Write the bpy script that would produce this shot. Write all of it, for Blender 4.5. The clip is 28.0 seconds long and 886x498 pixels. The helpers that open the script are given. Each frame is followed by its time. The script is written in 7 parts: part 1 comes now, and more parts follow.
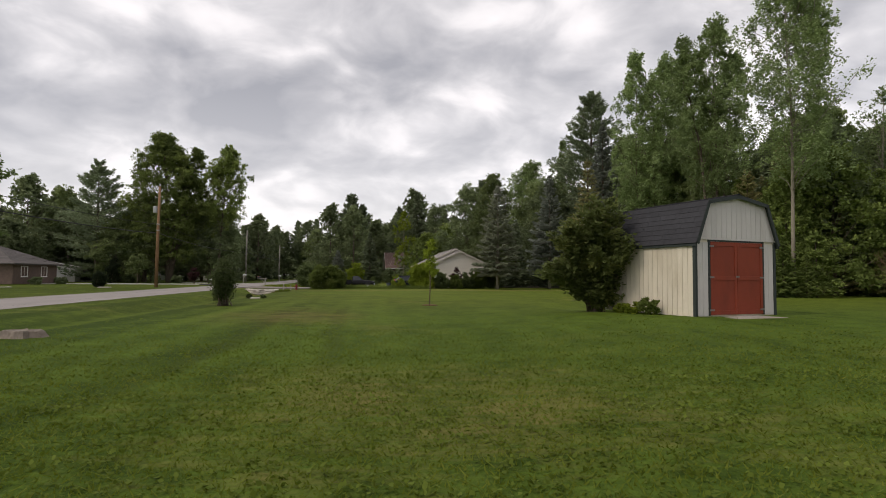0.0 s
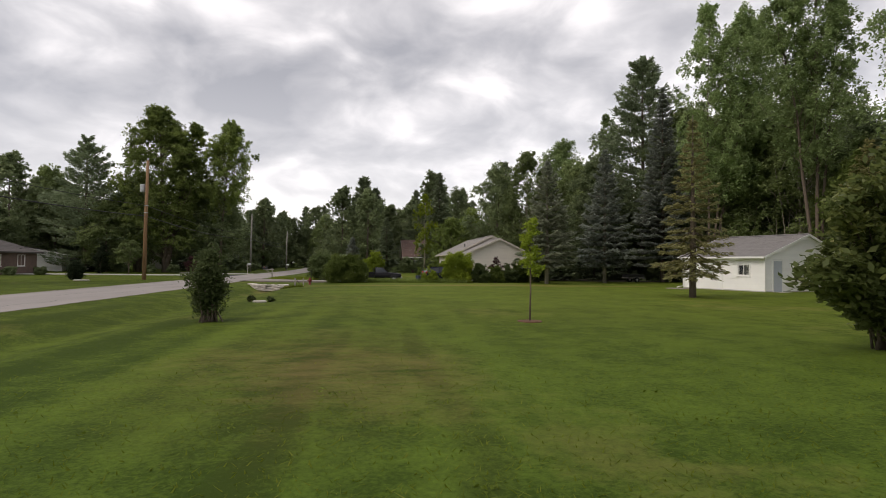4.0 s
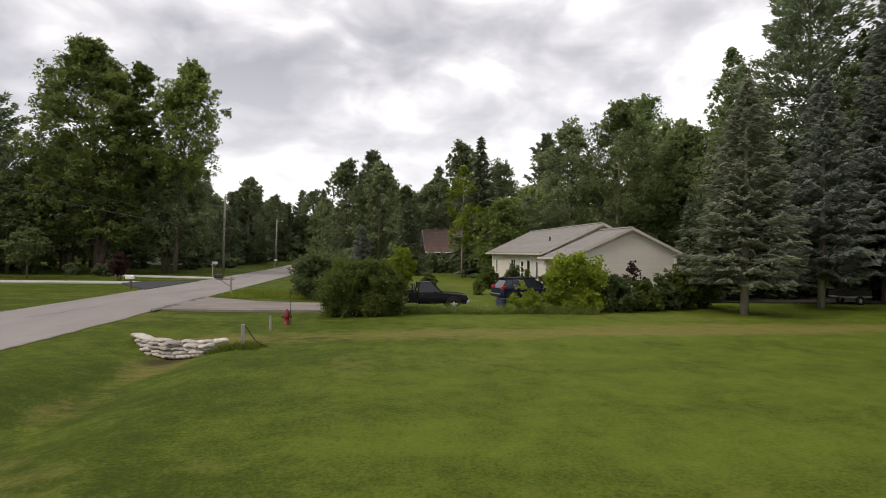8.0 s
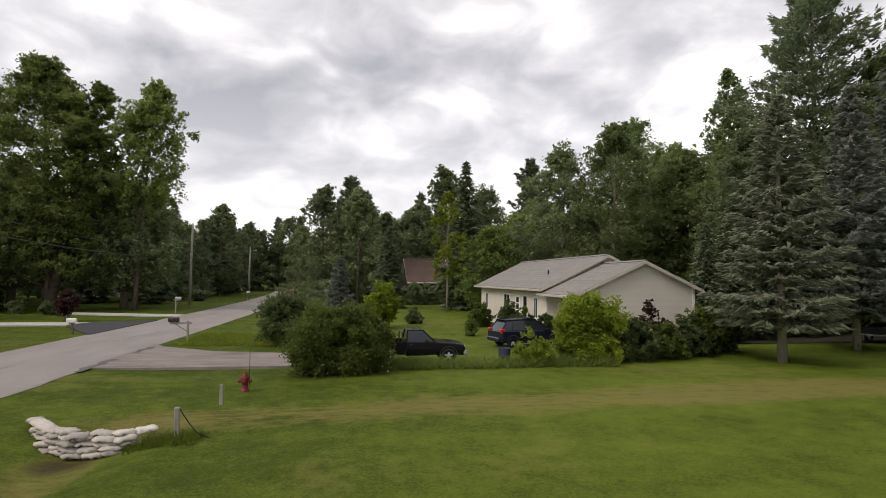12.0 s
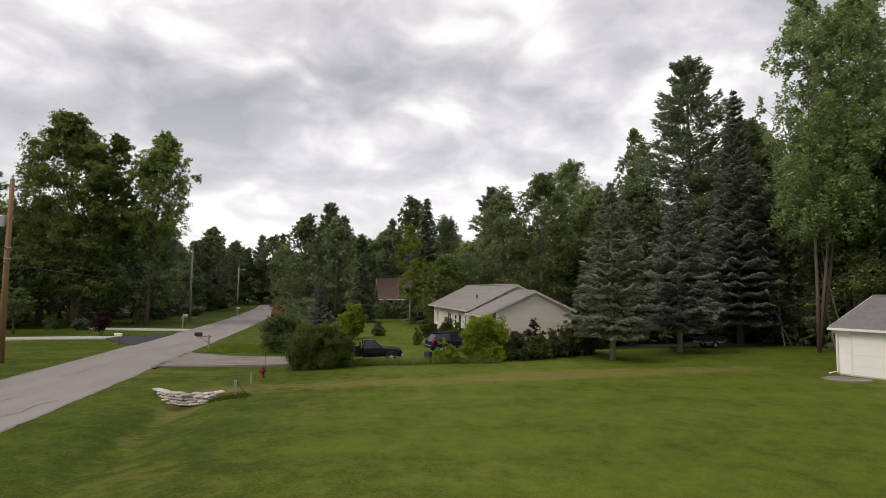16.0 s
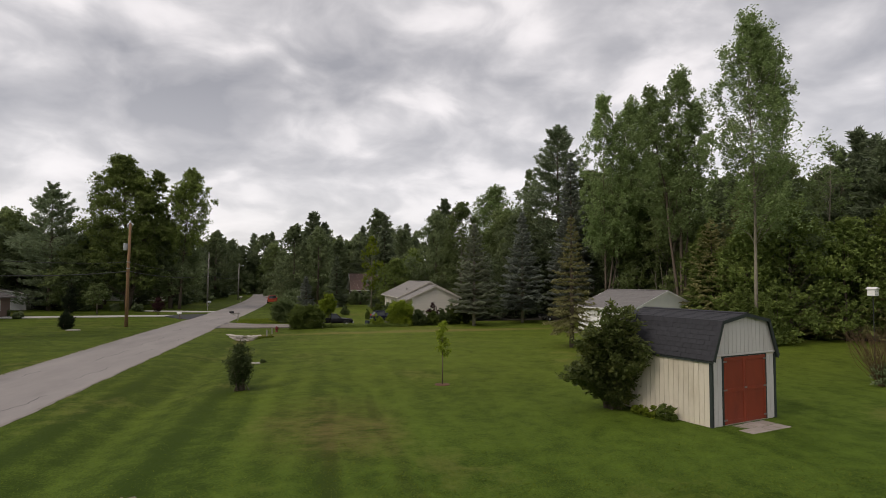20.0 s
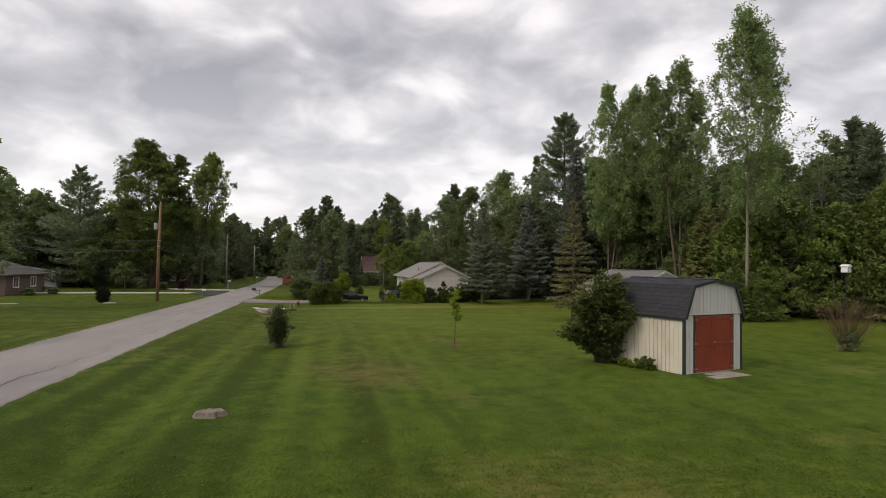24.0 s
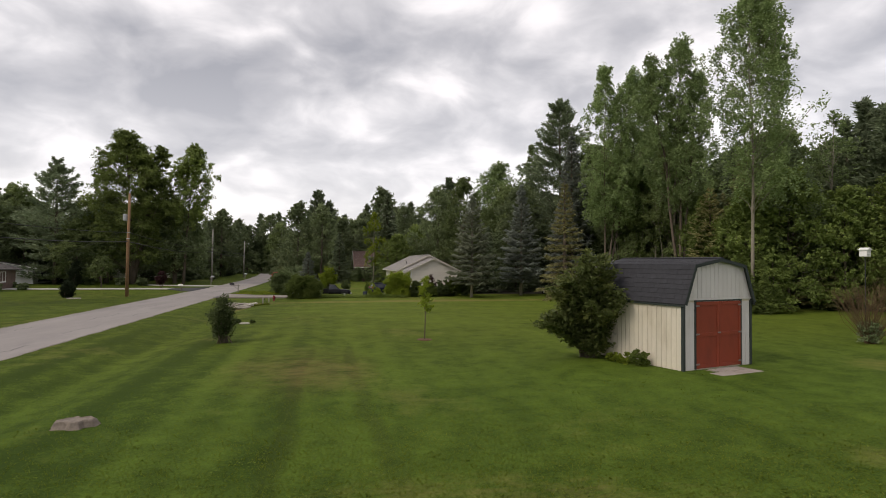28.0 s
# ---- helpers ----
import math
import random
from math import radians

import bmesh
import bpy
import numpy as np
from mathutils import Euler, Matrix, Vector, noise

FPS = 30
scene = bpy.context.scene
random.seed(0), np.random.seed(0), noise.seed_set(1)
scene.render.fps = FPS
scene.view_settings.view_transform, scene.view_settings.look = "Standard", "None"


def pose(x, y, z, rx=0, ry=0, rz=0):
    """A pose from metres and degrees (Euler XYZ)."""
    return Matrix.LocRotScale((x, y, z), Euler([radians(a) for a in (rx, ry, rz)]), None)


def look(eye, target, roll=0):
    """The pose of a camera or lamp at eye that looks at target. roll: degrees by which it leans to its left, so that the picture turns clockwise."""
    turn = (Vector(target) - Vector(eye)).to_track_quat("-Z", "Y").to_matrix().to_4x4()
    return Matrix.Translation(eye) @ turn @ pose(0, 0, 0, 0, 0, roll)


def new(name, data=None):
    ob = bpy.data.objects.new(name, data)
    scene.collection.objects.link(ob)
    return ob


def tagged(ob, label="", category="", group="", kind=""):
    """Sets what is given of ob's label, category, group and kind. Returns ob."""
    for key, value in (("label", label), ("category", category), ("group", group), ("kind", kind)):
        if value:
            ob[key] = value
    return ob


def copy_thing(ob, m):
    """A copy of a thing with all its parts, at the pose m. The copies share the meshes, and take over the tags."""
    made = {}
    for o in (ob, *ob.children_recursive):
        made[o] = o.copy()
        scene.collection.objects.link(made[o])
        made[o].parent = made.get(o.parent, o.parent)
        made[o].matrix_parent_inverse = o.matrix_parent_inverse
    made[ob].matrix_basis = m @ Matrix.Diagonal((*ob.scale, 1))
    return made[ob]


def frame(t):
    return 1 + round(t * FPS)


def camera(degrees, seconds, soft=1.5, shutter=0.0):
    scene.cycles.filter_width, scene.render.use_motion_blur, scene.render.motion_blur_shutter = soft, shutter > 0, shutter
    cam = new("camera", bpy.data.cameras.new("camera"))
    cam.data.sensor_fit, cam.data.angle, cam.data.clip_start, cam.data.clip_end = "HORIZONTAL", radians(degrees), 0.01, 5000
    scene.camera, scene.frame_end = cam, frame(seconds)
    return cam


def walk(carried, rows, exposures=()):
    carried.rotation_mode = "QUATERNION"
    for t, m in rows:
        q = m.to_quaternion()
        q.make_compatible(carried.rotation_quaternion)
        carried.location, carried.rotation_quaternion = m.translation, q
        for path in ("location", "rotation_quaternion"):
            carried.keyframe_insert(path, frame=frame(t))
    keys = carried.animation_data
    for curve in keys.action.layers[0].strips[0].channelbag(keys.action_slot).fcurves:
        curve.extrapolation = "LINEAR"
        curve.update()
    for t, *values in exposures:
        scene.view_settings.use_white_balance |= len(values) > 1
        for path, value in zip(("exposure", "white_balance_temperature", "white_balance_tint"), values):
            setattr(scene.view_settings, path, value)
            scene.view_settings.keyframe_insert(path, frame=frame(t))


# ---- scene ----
cam = camera(75.4, 28.0, soft=0.9)
# seconds, eye, yaw to the left, pitch up, roll
PATH = [
    (0.0, (1.37, 0.47, 0.98), -6.59, 2.71, 0.48),
    (0.5, (1.24, 0.98, 0.97), -6.54, 2.53, 0.59),
    (1.0, (1.06, 1.70, 1.01), -6.54, 2.33, 0.61),
    (1.5, (0.87, 2.60, 1.07), -6.51, 2.16, 0.53),
    (2.0, (0.65, 3.65, 1.12), -6.44, 2.04, 0.54),
    (2.5, (0.40, 4.96, 1.13), -6.35, 1.93, 0.57),
    (3.0, (0.12, 6.43, 1.16), -6.23, 1.92, 0.64),
    (3.5, (-0.14, 8.00, 1.21), -6.12, 1.74, 0.70),
    (4.0, (-0.46, 9.77, 1.29), -6.06, 1.48, 0.68),
    (4.5, (-0.93, 11.83, 1.38), -6.04, 1.23, 0.56),
    (5.0, (-1.40, 14.23, 1.48), -6.02, 1.01, 0.45),
    (5.5, (-1.59, 17.03, 1.60), -5.94, 0.82, 0.41),
    (6.0, (-1.62, 20.16, 1.74), -5.85, 0.66, 0.45),
    (6.5, (-1.89, 23.44, 1.83), -5.87, 0.43, 0.55),
    (7.0, (-2.17, 26.90, 1.90), -5.91, 0.07, 0.68),
    (7.5, (-2.42, 30.39, 2.04), -6.00, 0.04, 0.86),
    (8.0, (-2.61, 33.52, 2.21), -6.09, 0.42, 0.97),
    (8.5, (-2.83, 36.00, 2.26), -6.00, 0.90, 1.02),
    (9.0, (-3.06, 37.67, 2.10), -5.86, 1.34, 0.96),
    (9.5, (-2.99, 38.27, 1.69), -5.60, 3.00, 0.38),
    (10.0, (-2.70, 38.07, 1.58), -5.48, 3.36, 0.09),
    (10.5, (-2.45, 37.87, 1.75), -5.30, 3.01, 0.13),
    (11.0, (-2.40, 37.75, 2.05), -5.11, 2.77, 0.34),
    (11.5, (-2.51, 37.57, 2.46), -6.37, 2.87, 0.47),
    (12.0, (-2.72, 37.26, 2.81), -8.17, 2.99, 0.50),
    (12.5, (-2.84, 36.77, 2.98), -8.57, 3.24, 0.33),
    (13.0, (-2.86, 36.15, 3.12), -8.78, 3.38, 0.31),
    (13.5, (-2.78, 35.23, 3.22), -9.05, 3.53, 0.33),
    (14.0, (-2.67, 33.97, 3.30), -9.32, 3.69, 0.38),
    (14.5, (-2.59, 32.36, 3.43), -9.55, 3.79, 0.45),
    (15.0, (-2.56, 30.39, 3.61), -9.72, 3.83, 0.51),
    (15.5, (-2.45, 28.19, 3.73), -9.88, 3.86, 0.44),
    (16.0, (-2.29, 25.71, 3.80), -10.02, 4.03, 0.30),
    (16.5, (-2.16, 22.81, 3.84), -10.15, 4.23, 0.09),
    (17.0, (-2.04, 19.53, 3.80), -10.28, 4.43, -0.03),
    (17.5, (-1.97, 15.92, 3.88), -10.43, 4.60, -0.01),
    (18.0, (-1.76, 12.03, 4.02), -10.48, 4.96, -0.15),
    (18.5, (-1.71, 8.02, 4.30), -10.72, 4.70, -0.19),
    (19.0, (-1.53, 4.52, 4.55), -10.93, 4.10, 0.03),
    (19.5, (-1.46, 1.73, 4.59), -11.24, 3.54, 0.15),
    (20.0, (-1.59, -0.33, 4.52), -11.54, 2.98, 0.32),
    (20.5, (-1.47, -1.68, 4.36), -11.37, 2.50, 0.49),
    (21.0, (-1.52, -2.66, 4.22), -11.21, 2.19, 0.63),
    (21.5, (-1.75, -3.40, 4.10), -11.19, 2.05, 0.68),
    (22.0, (-2.07, -3.86, 4.01), -11.24, 2.00, 0.68),
    (22.5, (-2.29, -4.02, 3.97), -11.18, 1.96, 0.72),
    (23.0, (-2.40, -3.96, 3.97), -11.01, 1.80, 0.79),
    (23.5, (-2.46, -3.75, 3.94), -10.84, 1.49, 0.82),
    (24.0, (-2.50, -3.55, 3.86), -10.72, 1.59, 0.80),
    (24.5, (-2.38, -3.41, 3.72), -10.65, 1.73, 0.50),
    (25.0, (-2.02, -3.26, 3.59), -10.59, 1.67, 0.30),
    (25.5, (-1.58, -2.93, 3.50), -10.47, 1.45, 0.17),
    (26.0, (-1.21, -2.42, 3.44), -10.48, 1.35, 0.27),
    (26.5, (-0.97, -1.73, 3.37), -10.44, 1.07, 0.40),
    (27.0, (-0.78, -1.11, 3.30), -10.40, 1.17, 0.45),
    (27.5, (-0.55, -0.70, 3.26), -10.44, 1.34, 0.49),
    (28.0, (-0.34, -0.45, 3.20), -10.57, 1.43, 0.50),
]


def eye_pose(eye, yaw, pitch, roll):
    return pose(*eye, 90 + pitch, 0, yaw) @ pose(0, 0, 0, 0, 0, roll)


# the clip's own exposure drifts as more or less sky comes into view
EXPOSURES = [(0, 0.08), (2, 0.12), (6, 0.24), (8, 0.32), (12, 0.28), (15, 0.18), (17, 0.07), (19, -0.12), (20, -0.10), (23, 0.0), (25, 0.07), (28, 0.12)]
walk(cam, [(t, eye_pose(eye, yaw, pitch, roll)) for t, eye, yaw, pitch, roll in PATH], [(t, stops, 6700, 14.5) for t, stops in EXPOSURES])

# ---------------------------------------------------------------- world and light
SUN_AZ, SUN_EL = radians(-112), radians(42)      # compass bearing from +y, clockwise; height


def node_tree(owner):
    owner.use_nodes = True
    nt = owner.node_tree
    nt.nodes.clear()
    return nt


def n(nt, kind, **props):
    node = nt.nodes.new(kind)
    for key, value in props.items():
        if key in node.inputs:
            node.inputs[key].default_value = value
        else:
            setattr(node, key, value)
    return node


def link(nt, a, out, b, inp):
    nt.links.new(a.outputs[out], b.inputs[inp])


def ramp(nt, stops, interp="LINEAR"):
    r = nt.nodes.new("ShaderNodeValToRGB")
    e = r.color_ramp.elements
    r.color_ramp.interpolation = interp
    while len(e) < len(stops):
        e.new(0.5)
    for el, (p, c) in zip(e, stops):
        el.position = p
        el.color = (*c, 1) if len(c) == 3 else c
    return r


def math_node(nt, op, a=None, b=None, **kw):
    m = nt.nodes.new("ShaderNodeMath")
    m.operation = op
    for i, v in enumerate((a, b)):
        if v is None:
            continue
        if isinstance(v, (int, float)):
            m.inputs[i].default_value = v
        else:
            nt.links.new(v, m.inputs[i])
    return m.outputs[0]


SKY = 0.92
world = bpy.data.worlds.new("overcast_sky")
scene.world = world
wt = node_tree(world)
w_out = n(wt, "ShaderNodeOutputWorld")
w_bg = n(wt, "ShaderNodeBackground", Strength=SKY)
link(wt, w_bg, 0, w_out, 0)
sky = n(wt, "ShaderNodeTexSky", sky_type="NISHITA", sun_disc=False, sun_elevation=SUN_EL, sun_rotation=SUN_AZ)
tc = n(wt, "ShaderNodeTexCoord")
sep = n(wt, "ShaderNodeSeparateXYZ")
link(wt, tc, "Generated", sep, 0)
# the cloud deck: directions meet a flat layer, so clouds crowd together towards the horizon
up = math_node(wt, "MAXIMUM", sep.outputs[2], 0.0)
den = math_node(wt, "ADD", up, 0.36)
cx = math_node(wt, "DIVIDE", sep.outputs[0], den)
cy = math_node(wt, "DIVIDE", sep.outputs[1], den)
deck = n(wt, "ShaderNodeCombineXYZ")
wt.links.new(cx, deck.inputs[0])
wt.links.new(cy, deck.inputs[1])
deck.inputs[2].default_value = 2.7
# heaped clouds: a coarse field bent by a finer one, so that their edges bulge
bend = n(wt, "ShaderNodeTexNoise", Scale=4.0, Detail=1.0, Roughness=0.5)
link(wt, deck, 0, bend, "Vector")
shift = n(wt, "ShaderNodeVectorMath", operation="SCALE")
link(wt, bend, 1, shift, 0)
shift.inputs["Scale"].default_value = 0.16
bent = n(wt, "ShaderNodeVectorMath", operation="ADD")
link(wt, deck, 0, bent, 0)
link(wt, shift, 0, bent, 1)
big = n(wt, "ShaderNodeTexNoise", Scale=1.7, Detail=7.0, Roughness=0.48)
small = n(wt, "ShaderNodeTexNoise", Scale=4.6, Detail=5.0, Roughness=0.5)
link(wt, bent, 0, big, "Vector")
link(wt, bent, 0, small, "Vector")
heaps = n(wt, "ShaderNodeTexVoronoi", Scale=3.4, feature="SMOOTH_F1", Detail=2.0, Roughness=0.5, Smoothness=0.6)
link(wt, bent, 0, heaps, "Vector")
heaped = math_node(wt, "SUBTRACT", 0.90, math_node(wt, "MULTIPLY", heaps.outputs["Distance"], 0.62))
mixed = math_node(wt, "ADD", math_node(wt, "MULTIPLY", big.outputs[0], 0.42), math_node(wt, "ADD", math_node(wt, "MULTIPLY", small.outputs[0], 0.38), math_node(wt, "MULTIPLY", heaped, 0.22)))
# the deck is thinnest, and brightest, over the middle of the woods
thin_at = n(wt, "ShaderNodeVectorMath", operation="DOT_PRODUCT")
link(wt, tc, "Generated", thin_at, 0)
thin_at.inputs[1].default_value = (0.06, 0.92, 0.39)
thinner = n(wt, "ShaderNodeMapRange")
thinner.inputs["From Min"].default_value, thinner.inputs["From Max"].default_value = 0.75, 1.0
thinner.inputs["To Min"].default_value, thinner.inputs["To Max"].default_value = -0.022, 0.032
link(wt, thin_at, 1, thinner, 0)
mixed = math_node(wt, "ADD", mixed, thinner.outputs[0])
clouds = ramp(wt, [(0.38, (0.385, 0.392, 0.412)), (0.445, (0.53, 0.533, 0.545)), (0.497, (0.70, 0.70, 0.705)), (0.545, (0.93, 0.92, 0.915)), (0.60, (1.06, 1.045, 1.035))])
wt.links.new(mixed, clouds.inputs[0])
# brighter, whiter band low over the horizon
low = n(wt, "ShaderNodeMapRange")
low.inputs["From Min"].default_value, low.inputs["From Max"].default_value = 0.30, 0.02
wt.links.new(up, low.inputs["Value"])
pale = n(wt, "ShaderNodeMixRGB", blend_type="MIX", Color2=(0.93, 0.93, 0.94, 1))
wt.links.new(math_node(wt, "MULTIPLY", low.outputs[0], 0.62), pale.inputs[0])
link(wt, clouds, 0, pale, 1)
tinted = n(wt, "ShaderNodeMixRGB", blend_type="ADD", Fac=0.02)
link(wt, pale, 0, tinted, 1)
link(wt, sky, 0, tinted, 2)
link(wt, tinted, 0, w_bg, 0)

sun = new("sun", bpy.data.lights.new("sun", "SUN"))
sun.data.energy, sun.data.angle, sun.data.color = 1.3, radians(24), (1.0, 0.93, 0.82)
sun_from = Vector((math.sin(SUN_AZ) * math.cos(SUN_EL), math.cos(SUN_AZ) * math.cos(SUN_EL), math.sin(SUN_EL)))
sun.matrix_world = look(sun_from * 100, (0, 0, 0))

# ---------------------------------------------------------------- materials


def surface(name, base, rough=0.8, spread=0.18, scale=3.0, fine=40.0, bump=0.25, metal=0.0, vary=0.0, spec=0.4, stain=None, stain_scale=0.6, stretch=None, bump_dist=0.01):
    """Colour with a coarse and a fine variation, a stain and a relief; vary: from piece to piece."""
    m = bpy.data.materials.new(name)
    nt = node_tree(m)
    out = n(nt, "ShaderNodeOutputMaterial")
    p = n(nt, "ShaderNodeBsdfPrincipled", Roughness=rough, Metallic=metal)
    p.inputs["Specular IOR Level"].default_value = spec
    link(nt, p, 0, out, 0)
    co = n(nt, "ShaderNodeTexCoord")
    src = co.outputs["Object"]
    if stretch:
        mp = n(nt, "ShaderNodeMapping")
        mp.inputs["Scale"].default_value = stretch
        nt.links.new(src, mp.inputs[0])
        src = mp.outputs[0]
    a = n(nt, "ShaderNodeTexNoise", Scale=scale, Detail=4.0, Roughness=0.6)
    b = n(nt, "ShaderNodeTexNoise", Scale=fine, Detail=3.0, Roughness=0.7)
    nt.links.new(src, a.inputs["Vector"])
    nt.links.new(src, b.inputs["Vector"])
    dark = tuple(c * (1 - spread) for c in base)
    light = tuple(min(1, c * (1 + spread)) for c in base)
    r = ramp(nt, [(0.3, dark), (0.7, light)])
    both = math_node(nt, "ADD", math_node(nt, "MULTIPLY", a.outputs[0], 0.6), math_node(nt, "MULTIPLY", b.outputs[0], 0.4))
    nt.links.new(both, r.inputs[0])
    col = r.outputs[0]
    if stain:
        s = n(nt, "ShaderNodeTexNoise", Scale=stain_scale, Detail=6.0, Roughness=0.65)
        nt.links.new(src, s.inputs["Vector"])
        sr = ramp(nt, [(0.5, (0, 0, 0)), (0.72, (1, 1, 1))])
        nt.links.new(s.outputs[0], sr.inputs[0])
        mx = n(nt, "ShaderNodeMixRGB", Color2=(*stain, 1))
        nt.links.new(math_node(nt, "MULTIPLY", sr.outputs[0], 0.6), mx.inputs[0])
        nt.links.new(col, mx.inputs[1])
        col = mx.outputs[0]
    if vary:
        oi = n(nt, "ShaderNodeObjectInfo")
        hv = n(nt, "ShaderNodeHueSaturation")
        mr = n(nt, "ShaderNodeMapRange")
        mr.inputs["To Min"].default_value, mr.inputs["To Max"].default_value = 1 - vary, 1 + vary
        link(nt, oi, "Random", mr, 0)
        link(nt, mr, 0, hv, "Value")
        nt.links.new(col, hv.inputs["Color"])
        col = hv.outputs[0]
    nt.links.new(col, p.inputs["Base Color"])
    if bump:
        bp = n(nt, "ShaderNodeBump", Strength=bump, Distance=bump_dist)
        nt.links.new(both, bp.inputs["Height"])
        link(nt, bp, 0, p, "Normal")
    return m


def foliage(name, base, tip, thin=0.5, rough=0.75, spread=0.3, patch=0.35):
    """Leaves: each its own shade, light shining a little through them; clumps lean to one hue or the other."""
    m = bpy.data.materials.new(name)
    nt = node_tree(m)
    out = n(nt, "ShaderNodeOutputMaterial")
    geo = n(nt, "ShaderNodeNewGeometry")
    r = ramp(nt, [(0.0, tuple(c * (1 - spread) for c in base)), (0.6, base), (1.0, tip)])
    co = n(nt, "ShaderNodeTexCoord")
    ns = n(nt, "ShaderNodeTexNoise", Scale=patch, Detail=3.0)
    link(nt, co, "Object", ns, "Vector")
    f = math_node(nt, "ADD", math_node(nt, "MULTIPLY", geo.outputs["Random Per Island"], 0.34), math_node(nt, "MULTIPLY", math_node(nt, "SUBTRACT", ns.outputs[0], 0.21), 1.25))
    nt.links.new(f, r.inputs[0])
    oi = n(nt, "ShaderNodeObjectInfo")
    mr = n(nt, "ShaderNodeMapRange")
    mr.inputs["To Min"].default_value, mr.inputs["To Max"].default_value = 0.8, 1.2
    link(nt, oi, "Random", mr, 0)
    hv = n(nt, "ShaderNodeHueSaturation")
    link(nt, mr, 0, hv, "Value")
    link(nt, r, 0, hv, "Color")
    p = n(nt, "ShaderNodeBsdfPrincipled", Roughness=rough)
    p.inputs["Specular IOR Level"].default_value = 0.16
    link(nt, hv, 0, p, "Base Color")
    tr = n(nt, "ShaderNodeBsdfTranslucent")
    link(nt, hv, 0, tr, 0)
    mx = n(nt, "ShaderNodeMixShader", Fac=thin)
    link(nt, p, 0, mx, 1)
    link(nt, tr, 0, mx, 2)
    link(nt, mx, 0, out, 0)
    return m


def lawn_material(name, green, dry, deep):
    m = bpy.data.materials.new(name)
    nt = node_tree(m)
    out = n(nt, "ShaderNodeOutputMaterial")
    p = n(nt, "ShaderNodeBsdfPrincipled", Roughness=0.85)
    p.inputs["Specular IOR Level"].default_value = 0.06
    link(nt, p, 0, out, 0)
    co = n(nt, "ShaderNodeTexCoord")
    pos = co.outputs["Object"]

    def noise_at(scale, detail=5.0, rough=0.6, stretch=None, turn=0):
        src = pos
        if stretch:
            mp = n(nt, "ShaderNodeMapping")
            mp.inputs["Scale"].default_value = stretch
            mp.inputs["Rotation"].default_value = (0, 0, radians(turn))
            nt.links.new(pos, mp.inputs[0])
            src = mp.outputs[0]
        t = n(nt, "ShaderNodeTexNoise", Scale=scale, Detail=detail, Roughness=rough)
        nt.links.new(src, t.inputs["Vector"])
        return t.outputs[0]

    patches = noise_at(0.16)
    clover = noise_at(1.3, 7.0, 0.75)
    blades = noise_at(17.0, 6.0, 0.85)
    mown = noise_at(0.55, 3.0, 0.55, (1.0, 0.03, 1.0), 3)
    worn = noise_at(0.10, 6.0, 0.65)
    # mower tracks run with the road; a sun-dried strip crosses the lawn by the hydrant
    sp = n(nt, "ShaderNodeSeparateXYZ")
    nt.links.new(pos, sp.inputs[0])
    wander = math_node(nt, "ADD", math_node(nt, "MULTIPLY", sp.outputs[0], 4.6), math_node(nt, "MULTIPLY", patches, 0.7))
    tracks = math_node(nt, "MULTIPLY", math_node(nt, "ADD", math_node(nt, "SINE", wander), 1.0), 0.5)
    # the mower's bands fade out to the right; two wheel lines cross the worn place
    fade = n(nt, "ShaderNodeMapRange")
    fade.inputs["From Min"].default_value, fade.inputs["From Max"].default_value = 2.0, -4.0
    link(nt, sp, 0, fade, 0)
    wide = math_node(nt, "SINE", math_node(nt, "ADD", math_node(nt, "MULTIPLY", sp.outputs[0], 1.5), math_node(nt, "MULTIPLY", patches, 1.2)))
    tracks = math_node(nt, "ADD", tracks, math_node(nt, "MULTIPLY", wide, 0.5))
    bands = math_node(nt, "MULTIPLY", math_node(nt, "MULTIPLY", tracks, math_node(nt, "ADD", math_node(nt, "MULTIPLY", fade.outputs[0], 0.75), 0.25)), 0.07)

    near = n(nt, "ShaderNodeMapRange")
    near.inputs["From Min"].default_value, near.inputs["From Max"].default_value = 40.0, 26.0
    link(nt, sp, 1, near, 0)
    bands = math_node(nt, "ADD", math_node(nt, "MULTIPLY", math_node(nt, "SUBTRACT", bands, 0.022), near.outputs[0]), 0.022)
    # across the far lawn the mower ran from side to side
    cross = math_node(nt, "SINE", math_node(nt, "ADD", math_node(nt, "MULTIPLY", sp.outputs[1], 1.9), math_node(nt, "ADD", math_node(nt, "MULTIPLY", patches, 9.0), math_node(nt, "MULTIPLY", sp.outputs[0], 0.25))))
    bands = math_node(nt, "ADD", bands, math_node(nt, "MULTIPLY", math_node(nt, "MULTIPLY", cross, math_node(nt, "SUBTRACT", 1.0, near.outputs[0])), 0.016))

    def line_at(x, half, ym, yh, lean=0.0):
        wob = math_node(nt, "ADD", math_node(nt, "ADD", x, math_node(nt, "MULTIPLY", math_node(nt, "SUBTRACT", sp.outputs[1], ym), lean)), math_node(nt, "MULTIPLY", math_node(nt, "SUBTRACT", patches, 0.5), 1.6))
        a = math_node(nt, "POWER", math_node(nt, "DIVIDE", math_node(nt, "SUBTRACT", sp.outputs[0], wob), half), 2.0)
        b = math_node(nt, "POWER", math_node(nt, "DIVIDE", math_node(nt, "SUBTRACT", sp.outputs[1], ym), yh), 4.0)
        return math_node(nt, "MAXIMUM", math_node(nt, "SUBTRACT", 1.0, math_node(nt, "ADD", a, b)), 0.0)

    wheels = math_node(nt, "ADD", line_at(-1.35, 0.30, 15.0, 9.0), line_at(0.35, 0.30, 16.0, 9.0, -0.03))
